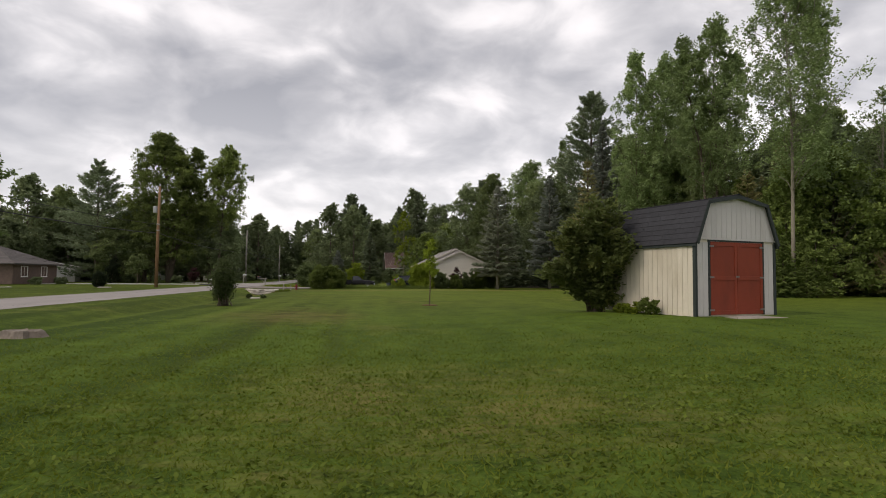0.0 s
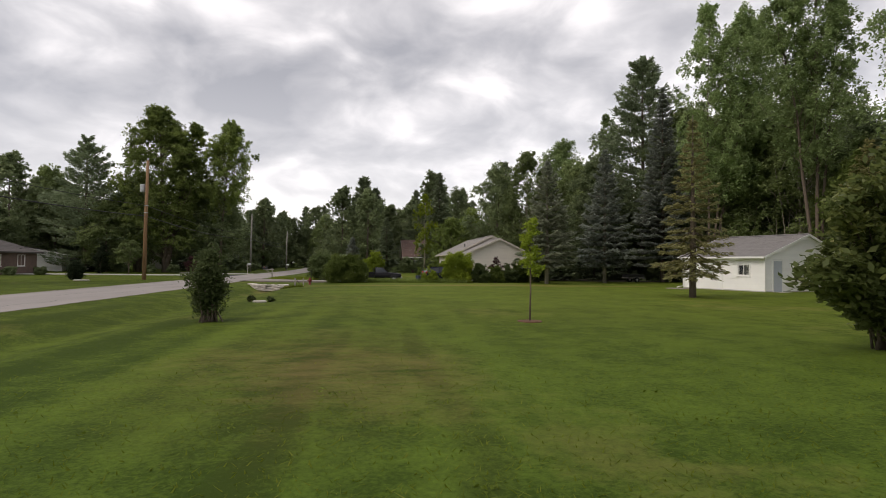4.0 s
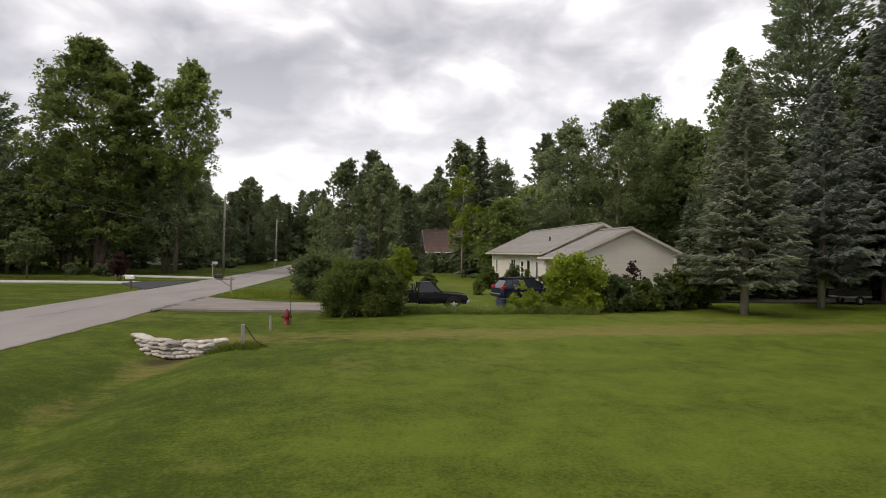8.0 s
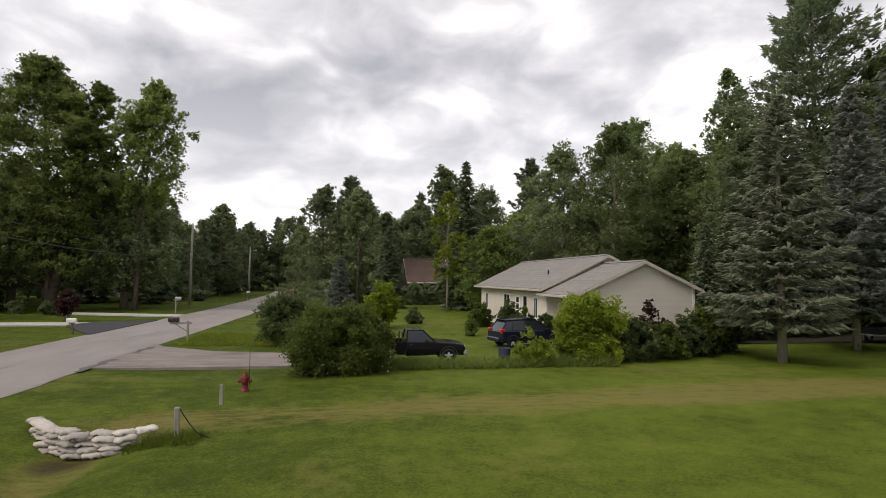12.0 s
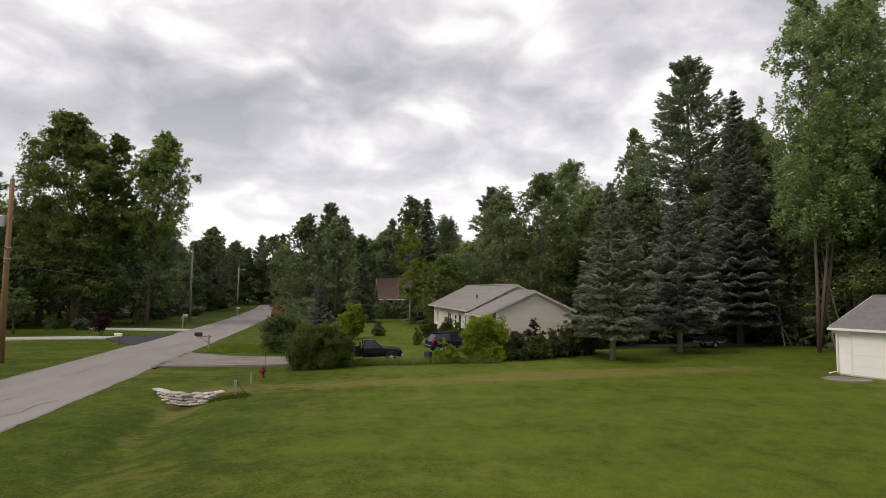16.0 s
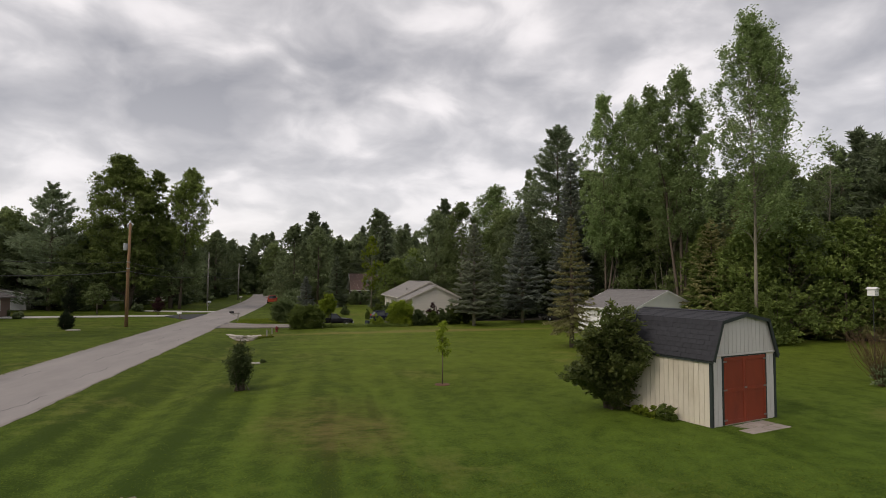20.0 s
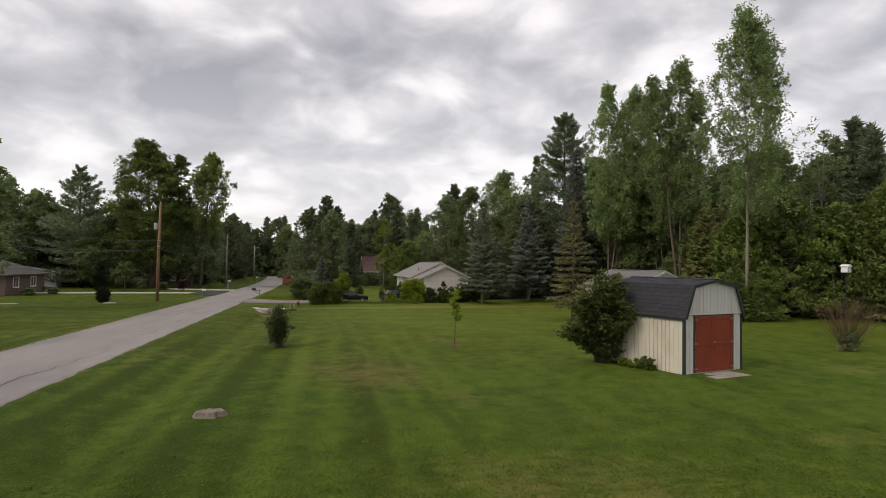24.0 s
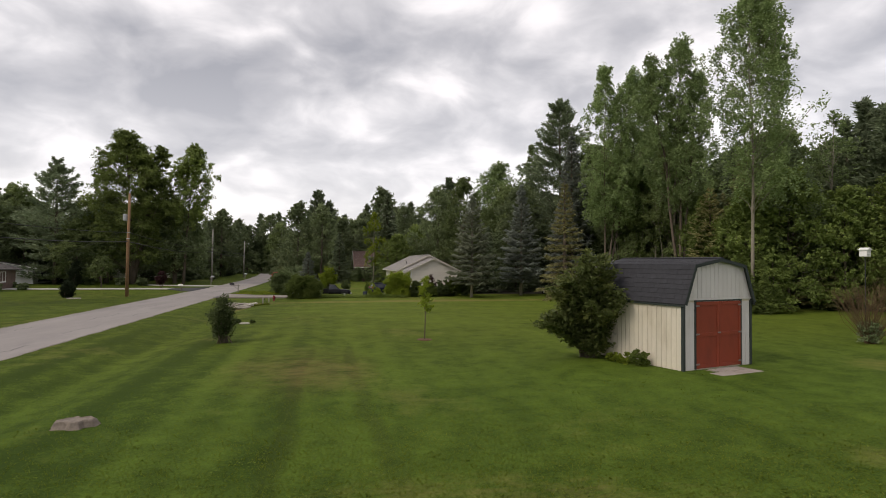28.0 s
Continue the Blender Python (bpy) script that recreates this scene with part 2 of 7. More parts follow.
    wheels = math_node(nt, "MULTIPLY", wheels, math_node(nt, "ADD", clover, 0.2))
    mown = math_node(nt, "SUBTRACT", math_node(nt, "ADD", math_node(nt, "MULTIPLY", mown, 0.06), bands), math_node(nt, "MULTIPLY", wheels, 0.12))
    ey = math_node(nt, "DIVIDE", math_node(nt, "SUBTRACT", sp.outputs[1], math_node(nt, "ADD", math_node(nt, "MULTIPLY", sp.outputs[0], 0.09), 51.6)), 1.7)
    ex = math_node(nt, "DIVIDE", math_node(nt, "SUBTRACT", sp.outputs[0], 6.0), 16.0)
    strip = math_node(nt, "SUBTRACT", 1.0, math_node(nt, "ADD", math_node(nt, "POWER", math_node(nt, "ABSOLUTE", ey), 2.0), math_node(nt, "POWER", math_node(nt, "ABSOLUTE", ex), 4.0)))
    strip = math_node(nt, "MAXIMUM", strip, 0.0)
    # a worn, brownish place where wheels have turned
    wx = math_node(nt, "DIVIDE", math_node(nt, "ADD", sp.outputs[0], math_node(nt, "ADD", 0.6, math_node(nt, "MULTIPLY", patches, 1.8))), 3.0)
    wy = math_node(nt, "DIVIDE", math_node(nt, "SUBTRACT", sp.outputs[1], 19.5), 5.5)
    bald = math_node(nt, "SUBTRACT", 1.0, math_node(nt, "ADD", math_node(nt, "POWER", math_node(nt, "ABSOLUTE", wx), 2.0), math_node(nt, "POWER", math_node(nt, "ABSOLUTE", wy), 2.0)))
    strip = math_node(nt, "MAXIMUM", strip, math_node(nt, "MULTIPLY", bald, 0.36))
    # thin, yellowed grass at the near end of the lawn
    nx = math_node(nt, "DIVIDE", math_node(nt, "SUBTRACT", sp.outputs[0], 2.0), 5.5)
    ny = math_node(nt, "DIVIDE", math_node(nt, "SUBTRACT", sp.outputs[1], 6.0), 3.6)
    thin = math_node(nt, "SUBTRACT", 1.0, math_node(nt, "ADD", math_node(nt, "POWER", math_node(nt, "ABSOLUTE", nx), 2.0), math_node(nt, "POWER", math_node(nt, "ABSOLUTE", ny), 2.0)))
    strip = math_node(nt, "MAXIMUM", strip, math_node(nt, "MULTIPLY", thin, 0.55))
    # thin, muddy grass along the ditch's bottom
    gx = math_node(nt, "DIVIDE", math_node(nt, "ADD", sp.outputs[0], 8.1), 0.9)
    gy = math_node(nt, "DIVIDE", math_node(nt, "SUBTRACT", sp.outputs[1], 46.5), 4.0)
    mud = math_node(nt, "SUBTRACT", 1.0, math_node(nt, "ADD", math_node(nt, "POWER", math_node(nt, "ABSOLUTE", gx), 2.0), math_node(nt, "POWER", math_node(nt, "ABSOLUTE", gy), 4.0)))
    strip = math_node(nt, "MAXIMUM", strip, math_node(nt, "MULTIPLY", mud, 0.6))
    # the green deepens towards the ditch's side, and lifts a little beyond y = 26
    leftward = n(nt, "ShaderNodeMapRange")
    leftward.inputs["From Min"].default_value, leftward.inputs["From Max"].default_value = 0.5, -5.5
    leftward.inputs["To Min"].default_value, leftward.inputs["To Max"].default_value = 0.068, -0.012
    link(nt, sp, 0, leftward, 0)
    green_shift = math_node(nt, "ADD", leftward.outputs[0], math_node(nt, "MULTIPLY", math_node(nt, "SUBTRACT", 1.0, near.outputs[0]), 0.022))
    mix = math_node(nt, "ADD", math_node(nt, "ADD", math_node(nt, "ADD", math_node(nt, "MULTIPLY", patches, 0.14), 0.04), math_node(nt, "ADD", mown, green_shift)),
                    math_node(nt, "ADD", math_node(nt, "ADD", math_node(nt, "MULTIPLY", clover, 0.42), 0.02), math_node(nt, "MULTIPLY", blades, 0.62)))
    r = ramp(nt, [(0.655, deep), (0.785, green), (0.93, tuple(c * 1.45 for c in green))])
    nt.links.new(mix, r.inputs[0])
    straw = math_node(nt, "SUBTRACT", math_node(nt, "MULTIPLY", noise_at(2.6, 7.0, 0.8, (0.5, 1.7, 1.0)), 3.4), 1.05)
    dr = ramp(nt, [(0.54, (0, 0, 0)), (0.70, (1, 1, 1))])
    dryness = math_node(nt, "ADD", math_node(nt, "MULTIPLY", worn, 0.72), math_node(nt, "MULTIPLY", clover, 0.28))
    nt.links.new(math_node(nt, "ADD", dryness, math_node(nt, "MULTIPLY", math_node(nt, "MULTIPLY", strip, straw), 0.33)), dr.inputs[0])
    mx = n(nt, "ShaderNodeMixRGB", Color2=(*dry, 1))
    nt.links.new(math_node(nt, "MULTIPLY", dr.outputs[0], 0.75), mx.inputs[0])
    # cooler green near the shed, yellower towards the driveway
    cool = n(nt, "ShaderNodeMapRange")
    cool.inputs["From Min"].default_value, cool.inputs["From Max"].default_value = 28.0, 13.0
    link(nt, sp, 1, cool, 0)
    tint = n(nt, "ShaderNodeMixRGB", blend_type="MULTIPLY", Color2=(0.82, 0.97, 1.0, 1))
    link(nt, cool, 0, tint, 0)
    link(nt, r, 0, tint, 1)
    link(nt, tint, 0, mx, 1)
    # reddish earth showing through where the wheels have worn it
    earth = n(nt, "ShaderNodeMixRGB", Color2=(0.125, 0.078, 0.03, 1))
    worn_in = math_node(nt, "MULTIPLY", math_node(nt, "MAXIMUM", bald, 0.0), math_node(nt, "MAXIMUM", straw, 0.0))
    worn_in = math_node(nt, "ADD", worn_in, math_node(nt, "MULTIPLY", wheels, 0.28))
    nt.links.new(math_node(nt, "MINIMUM", math_node(nt, "MULTIPLY", worn_in, 0.30), 0.4), earth.inputs[0])
    link(nt, mx, 0, earth, 1)
    # bare wet mud at the foot of the sandbags
    hx = math_node(nt, "POWER", math_node(nt, "DIVIDE", math_node(nt, "ADD", sp.outputs[0], 8.15), 0.85), 2.0)
    hy = math_node(nt, "POWER", math_node(nt, "DIVIDE", math_node(nt, "SUBTRACT", sp.outputs[1], 48.9), 0.8), 2.0)
    hole = math_node(nt, "SUBTRACT", math_node(nt, "MULTIPLY", clover, 1.5), math_node(nt, "ADD", hx, hy))
    hr = ramp(nt, [(0.25, (0, 0, 0)), (0.75, (0.9, 0.9, 0.9))])
    nt.links.new(hole, hr.inputs[0])
    mm = n(nt, "ShaderNodeMixRGB", Color2=(0.055, 0.042, 0.022, 1))
    link(nt, hr, 0, mm, 0)
    link(nt, earth, 0, mm, 1)
    link(nt, mm, 0, p, "Base Color")
    bp = n(nt, "ShaderNodeBump", Strength=0.5, Distance=0.05)
    nt.links.new(math_node(nt, "ADD", math_node(nt, "MULTIPLY", clover, 0.5), blades), bp.inputs["Height"])
    link(nt, bp, 0, p, "Normal")
    return m


def glass_material(name, tint=(0.02, 0.025, 0.03)):
    m = bpy.data.materials.new(name)
    nt = node_tree(m)
    out = n(nt, "ShaderNodeOutputMaterial")
    p = n(nt, "ShaderNodeBsdfPrincipled", Roughness=0.06)
    p.inputs["Base Color"].default_value = (*tint, 1)
    p.inputs["Specular IOR Level"].default_value = 0.5
    link(nt, p, 0, out, 0)
    return m


M = {
    "lawn": lawn_material("lawn", (0.101, 0.134, 0.0165), (0.20, 0.168, 0.055), (0.045, 0.067, 0.008)),
    "road": surface("worn_grey_asphalt", (0.29, 0.262, 0.245), 0.9, 0.16, 0.7, 60, 0.3, stain=(0.15, 0.14, 0.135), stain_scale=0.25, stretch=(1, 0.3, 1)),
    "gravel": surface("gravel_drive", (0.245, 0.215, 0.19), 0.95, 0.35, 1.5, 30, 0.6, stain=(0.13, 0.085, 0.065), stain_scale=0.55, stretch=(0.6, 1.6, 1)),
    "concrete": surface("pale_concrete", (0.46, 0.44, 0.41), 0.9, 0.14, 1.2, 50, 0.2, stain=(0.3, 0.28, 0.25)),
    "asphalt_dark": surface("fresh_dark_asphalt", (0.045, 0.045, 0.05), 0.9, 0.2, 2, 60, 0.3),
    "patch": surface("tar_patch", (0.11, 0.105, 0.105), 0.9, 0.2, 2, 60, 0.2),
    "cream": surface("cream_board_siding", (0.66, 0.60, 0.48), 0.75, 0.07, 2.0, 30, 0.15, vary=0.04, stain=(0.42, 0.36, 0.26), stain_scale=1.1, stretch=(1, 1, 0.35)),
    "shed_white": surface("grey_white_board_siding", (0.60, 0.57, 0.54), 0.75, 0.07, 2.0, 30, 0.15, vary=0.04, stain=(0.42, 0.38, 0.33), stain_scale=1.3, stretch=(1, 1, 0.35)),
    "dark_trim": surface("dark_green_grey_trim", (0.028, 0.037, 0.034), 0.6, 0.2, 4, 40, 0.1),
    "shingle": surface("charcoal_shingle", (0.036, 0.036, 0.041), 0.9, 0.28, 5, 90, 0.4, vary=0.10),
    "red_door": surface("brick_red_painted_plywood", (0.25, 0.043, 0.018), 0.6, 0.14, 2.0, 35, 0.12, vary=0.05, stain=(0.17, 0.03, 0.015), stain_scale=1.4, stretch=(1, 1, 0.4)),
    "hinge": surface("dull_steel", (0.25, 0.24, 0.23), 0.45, 0.15, 8, 60, 0.05, metal=0.8),
    "paver": surface("grey_pink_paver", (0.33, 0.285, 0.25), 0.9, 0.2, 3, 50, 0.3, vary=0.15),
    "white_siding": surface("white_lap_siding", (0.85, 0.84, 0.81), 0.55, 0.05, 1.0, 25, 0.05, vary=0.025),
    "beige_siding": surface("pale_beige_lap_siding", (0.66, 0.61, 0.53), 0.55, 0.05, 1.0, 25, 0.05, vary=0.025),
    "white_trim": surface("white_trim", (0.78, 0.77, 0.74), 0.5, 0.05, 2, 30, 0.05),
    "house_trim": surface("tan_grey_trim", (0.50, 0.46, 0.40), 0.6, 0.08, 2, 30, 0.05),
    "grey_roof": surface("weathered_grey_shingle", (0.205, 0.192, 0.186), 0.9, 0.18, 2, 70, 0.35, vary=0.04),
    "tan_roof": surface("light_grey_shingle", (0.245, 0.228, 0.21), 0.9, 0.16, 2, 70, 0.35, vary=0.04),
    "brown_roof": surface("brown_shingle", (0.105, 0.093, 0.088), 0.9, 0.2, 2, 70, 0.35, vary=0.12),
    "red_roof": surface("rust_brown_shingle", (0.105, 0.066, 0.054), 0.9, 0.2, 1, 40, 0.3, vary=0.12),
    "brick": surface("brown_brick", (0.14, 0.098, 0.08), 0.9, 0.25, 3, 30, 0.3, vary=0.2),
    "mortar": surface("mortar", (0.33, 0.30, 0.27), 0.95, 0.15, 4, 60, 0.2),
    "grey_door": surface("grey_painted_door", (0.46, 0.49, 0.53), 0.5, 0.05, 2, 30, 0.04),
    "glass": glass_material("window_glass"),
    "pole_wood": surface("brown_pole_wood", (0.25, 0.145, 0.075), 0.85, 0.25, 2.0, 30, 0.4, stretch=(6, 6, 0.35), stain=(0.16, 0.1, 0.06)),
    "grey_wood": surface("silvered_wood", (0.30, 0.275, 0.245), 0.9, 0.25, 3.0, 30, 0.4, stretch=(6, 6, 0.5)),
    "bark": surface("grey_brown_bark", (0.135, 0.105, 0.08), 0.95, 0.35, 2.5, 18, 0.7, stretch=(3, 3, 0.7), bump_dist=0.04),
    "pale_bark": surface("pale_poplar_bark", (0.25, 0.22, 0.17), 0.9, 0.25, 2.5, 18, 0.5, stretch=(3, 3, 0.7), bump_dist=0.03),
    "sack": surface("white_woven_sack", (0.50, 0.46, 0.41), 0.9, 0.3, 6, 60, 0.7, vary=0.3, stain=(0.19, 0.145, 0.10), stain_scale=3.2, bump_dist=0.03),
    "stump_wood": surface("weathered_stump_wood", (0.23, 0.19, 0.155), 0.95, 0.35, 6, 30, 0.8, stain=(0.11, 0.085, 0.065), stain_scale=4, bump_dist=0.03),
    "stone": surface("grey_stone", (0.36, 0.335, 0.30), 0.9, 0.25, 3, 40, 0.5, vary=0.15, stain=(0.2, 0.17, 0.13)),
    "mulch": surface("red_brown_mulch", (0.13, 0.065, 0.04), 0.95, 0.4, 6, 60, 0.8, bump_dist=0.03),
    "hydrant": surface("dark_red_cast_iron_paint", (0.16, 0.010, 0.014), 0.5, 0.15, 5, 50, 0.1),
    "black_paint": surface("black_car_paint", (0.008, 0.007, 0.010), 0.22, 0.1, 3, 30, 0.0, spec=0.24),
    "blue_paint": surface("dark_blue_car_paint", (0.012, 0.013, 0.034), 0.22, 0.1, 3, 30, 0.0, spec=0.4),
    "red_paint": surface("orange_red_paint", (0.42, 0.06, 0.025), 0.3, 0.1, 3, 30, 0.0, spec=0.5),
    "white_paint": surface("white_car_paint", (0.7, 0.71, 0.72), 0.25, 0.05, 3, 30, 0.0, spec=0.5),
    "tyre": surface("tyre_rubber", (0.018, 0.018, 0.018), 0.9, 0.2, 6, 60, 0.2),
    "rim": surface("alloy_rim", (0.58, 0.58, 0.59), 0.35, 0.08, 6, 60, 0.0, metal=0.2),
    "tail_light": surface("red_lamp_lens", (0.45, 0.02, 0.02), 0.25, 0.1, 6, 60, 0.0),
    "head_light": surface("clear_lamp_lens", (0.6, 0.6, 0.6), 0.15, 0.05, 6, 60, 0.0),
    "black_plastic": surface("black_plastic", (0.02, 0.02, 0.02), 0.5, 0.1, 6, 60, 0.05),
    "galvanised": surface("galvanised_metal", (0.42, 0.43, 0.44), 0.45, 0.12, 5, 50, 0.05, metal=0.6),
    "wire": surface("black_cable", (0.015, 0.015, 0.015), 0.6, 0.1, 6, 60, 0.0),
    "blue_bin": surface("blue_plastic", (0.045, 0.055, 0.085), 0.5, 0.1, 6, 60, 0.0),
    "soil": surface("shade_dark_leaf_litter", (0.035, 0.03, 0.018), 0.95, 0.4, 1.5, 20, 0.7, bump_dist=0.05),
    "rough_grass": lawn_material("rough_grass", (0.085, 0.115, 0.022), (0.17, 0.15, 0.05), (0.035, 0.065, 0.012)),
    # foliage
    "leaf": foliage("mid_green_leaf", (0.198, 0.249, 0.097), (0.355, 0.413, 0.167), spread=0.25),
    "leaf_dark": foliage("dark_green_leaf", (0.202, 0.249, 0.122), (0.369, 0.424, 0.206), spread=0.25),
    "leaf_bright": foliage("yellow_green_leaf", (0.223, 0.284, 0.034), (0.486, 0.527, 0.058)),
    "poplar": foliage("poplar_leaf", (0.252, 0.331, 0.131), (0.433, 0.530, 0.239), thin=0.5, rough=0.45, spread=0.25),
    "spruce_blue": foliage("grey_green_needle", (0.284, 0.314, 0.261), (0.443, 0.464, 0.406), thin=0.5, rough=0.75, spread=0.2),
    "spruce_grey": foliage("olive_grey_needle", (0.344, 0.373, 0.260), (0.520, 0.552, 0.414), thin=0.5, rough=0.75, spread=0.2),
    "spruce_olive": foliage("olive_needle", (0.330, 0.316, 0.143), (0.516, 0.477, 0.220), thin=0.5, rough=0.75, spread=0.2),
    "pine": foliage("pine_needle", (0.173, 0.211, 0.121), (0.288, 0.329, 0.187), thin=0.3, rough=0.7, spread=0.25),
    "pine_light": foliage("soft_pine_needle", (0.207, 0.255, 0.147), (0.370, 0.423, 0.246), thin=0.35, rough=0.7, spread=0.25),
    "cedar": foliage("cedar_foliage", (0.185, 0.244, 0.065), (0.354, 0.408, 0.106), thin=0.3, rough=0.7),
    "bush": foliage("shrub_leaf", (0.122, 0.160, 0.061), (0.225, 0.266, 0.109)),
    "hedge": foliage("hedge_leaf", (0.143, 0.189, 0.044), (0.276, 0.327, 0.082)),
    "shed_bush": foliage("leathery_olive_leaf", (0.138, 0.171, 0.054), (0.326, 0.338, 0.103), rough=0.45, patch=1.2),
    "yew": foliage("black_green_needle", (0.032, 0.046, 0.022), (0.065, 0.085, 0.04)),
    "lilac": foliage("grey_green_lilac_leaf", (0.085, 0.112, 0.042), (0.19, 0.225, 0.095), patch=2.0),
    "plum": foliage("purple_brown_leaf", (0.070, 0.032, 0.033), (0.131, 0.056, 0.053)),
    "twig": foliage("grey_brown_twig_leaf", (0.228, 0.160, 0.090), (0.333, 0.240, 0.135)),
    "cottonwood": foliage("cottonwood_leaf", (0.225, 0.285, 0.085), (0.40, 0.47, 0.135), spread=0.3, patch=0.3),
    "sapling_leaf": foliage("pale_yellow_green_leaf", (0.25, 0.32, 0.035), (0.46, 0.52, 0.075)),
    "clover": foliage("clover_leaf", (0.135, 0.185, 0.022), (0.23, 0.30, 0.05), thin=0.35, patch=0.8),
    "grass": foliage("grass_blade", (0.135, 0.172, 0.018), (0.235, 0.245, 0.04), thin=0.45, patch=0.5),
}

# ---------------------------------------------------------------- building helpers


class Mesh:
    """Collects vertices and faces for one mesh."""

    def __init__(self):
        self.v, self.f = [], []

    def add(self, verts, faces):
        k = len(self.v)
        self.v.extend(verts)
        self.f.extend([tuple(i + k for i in f) for f in faces])
        return self

    def box(self, x0, y0, z0, x1, y1, z1, m=None, edge=0.0):
        """A box, its upright and level edges cut back by edge."""
        if edge:
            e = min(edge, (x1 - x0) / 3, (y1 - y0) / 3, (z1 - z0) / 3)
            vs = []
            for z, d in ((z0, e), (z0 + e, 0), (z1 - e, 0), (z1, e)):
                a, b, c, g = x0 + d, x1 - d, y0 + d, y1 - d
                vs += [(a + e, c, z), (b - e, c, z), (b, c + e, z), (b, g - e, z), (b - e, g, z), (a + e, g, z), (a, g - e, z), (a, c + e, z)]
            fs = [tuple(range(7, -1, -1)), tuple(range(24, 32))]
            for k in range(3):
                fs += [(8 * k + i, 8 * k + (i + 1) % 8, 8 * k + 8 + (i + 1) % 8, 8 * k + 8 + i) for i in range(8)]
        else:
            vs = [(x, y, z) for z in (z0, z1) for x, y in ((x0, y0), (x1, y0), (x1, y1), (x0, y1))]
            fs = [(3, 2, 1, 0), (4, 5, 6, 7), (0, 1, 5, 4), (1, 2, 6, 5), (2, 3, 7, 6), (3, 0, 4, 7)]
        if m is not None:
            vs = [tuple(m @ Vector(p)) for p in vs]
        return self.add(vs, fs)

    def prism(self, outline, depth, m=None):
        """An outline in the x-z plane, drawn out along y."""
        k = len(outline)
        vs = [(x, 0, z) for x, z in outline] + [(x, depth, z) for x, z in outline]
        fs = [tuple(range(k)), tuple(range(2 * k - 1, k - 1, -1))] + [(i, k + i, k + (i + 1) % k, (i + 1) % k) for i in range(k)]
        if m is not None:
            vs = [tuple(m @ Vector(p)) for p in vs]
        return self.add(vs, fs)

    def tube(self, points, radii, sides=8):
        """A tapered round rod through points."""
        pts = [Vector(p) for p in points]
        vs, fs = [], []
        for i, p in enumerate(pts):
            d = (pts[min(i + 1, len(pts) - 1)] - pts[max(i - 1, 0)]).normalized()
            a = d.cross(Vector((0.31, 0.95, 0.12)) if abs(d.y) < 0.9 else Vector((1, 0, 0))).normalized()
            b = d.cross(a)
            vs += [tuple(p + radii[i] * (math.cos(q) * a + math.sin(q) * b)) for q in (2 * math.pi * k / sides for k in range(sides))]
        for i in range(len(pts) - 1):
            fs += [(i * sides + k, i * sides + (k + 1) % sides, (i + 1) * sides + (k + 1) % sides, (i + 1) * sides + k) for k in range(sides)]
        fs += [tuple(range(sides))[::-1], tuple(range((len(pts) - 1) * sides, len(pts) * sides))]
        return self.add(vs, fs)

    def lathe(self, profile, sides=20, centre=(0, 0, 0)):
        """A turned form: (radius, height) from bottom to top."""
        vs = [(centre[0] + r * math.cos(2 * math.pi * k / sides), centre[1] + r * math.sin(2 * math.pi * k / sides), centre[2] + z) for r, z in profile for k in range(sides)]
        fs = [(i * sides + k, i * sides + (k + 1) % sides, (i + 1) * sides + (k + 1) % sides, (i + 1) * sides + k) for i in range(len(profile) - 1) for k in range(sides)]
        fs += [tuple(range(sides))[::-1], tuple(range((len(profile) - 1) * sides, len(profile) * sides))]
        return self.add(vs, fs)

    def data(self, name, material, smooth=False):
        me = bpy.data.meshes.new(name)
        me.from_pydata(self.v, [], self.f)
        me.materials.append(material)
        if smooth:
            me.polygons.foreach_set("use_smooth", [True] * len(me.polygons))
        me.update()
        return me


def part(name, mesh, material, parent=None, label="", m=None, smooth=False):
    """One mesh object, under a thing or a part."""
    data = mesh.data(name, material, smooth) if isinstance(mesh, Mesh) else mesh
    ob = new(name, data)
    if parent is not None:
        ob.parent = parent
    if m is not None:
        ob.matrix_basis = m
    if label:
        tagged(ob, label)
    return ob


def thing(name, m, label, category, group="", kind=""):
    ob = new(name)
    ob.empty_display_size = 0.2
    ob.matrix_basis = m
    return tagged(ob, label, category, group, kind)


def quads(name, corners, material):
    """A mesh of loose leaves from an array (count, corners, 3)."""
    k, c = corners.shape[:2]
    me = bpy.data.meshes.new(name)
    me.vertices.add(c * k)
    me.vertices.foreach_set("co", np.ascontiguousarray(corners, dtype=np.float32).ravel())
    me.loops.add(c * k)
    me.loops.foreach_set("vertex_index", np.arange(c * k, dtype=np.int32))
    me.polygons.add(k)
    me.polygons.foreach_set("loop_start", np.arange(0, c * k, c, dtype=np.int32))
    me.materials.append(material)
    me.update(calc_edges=True)
    return me


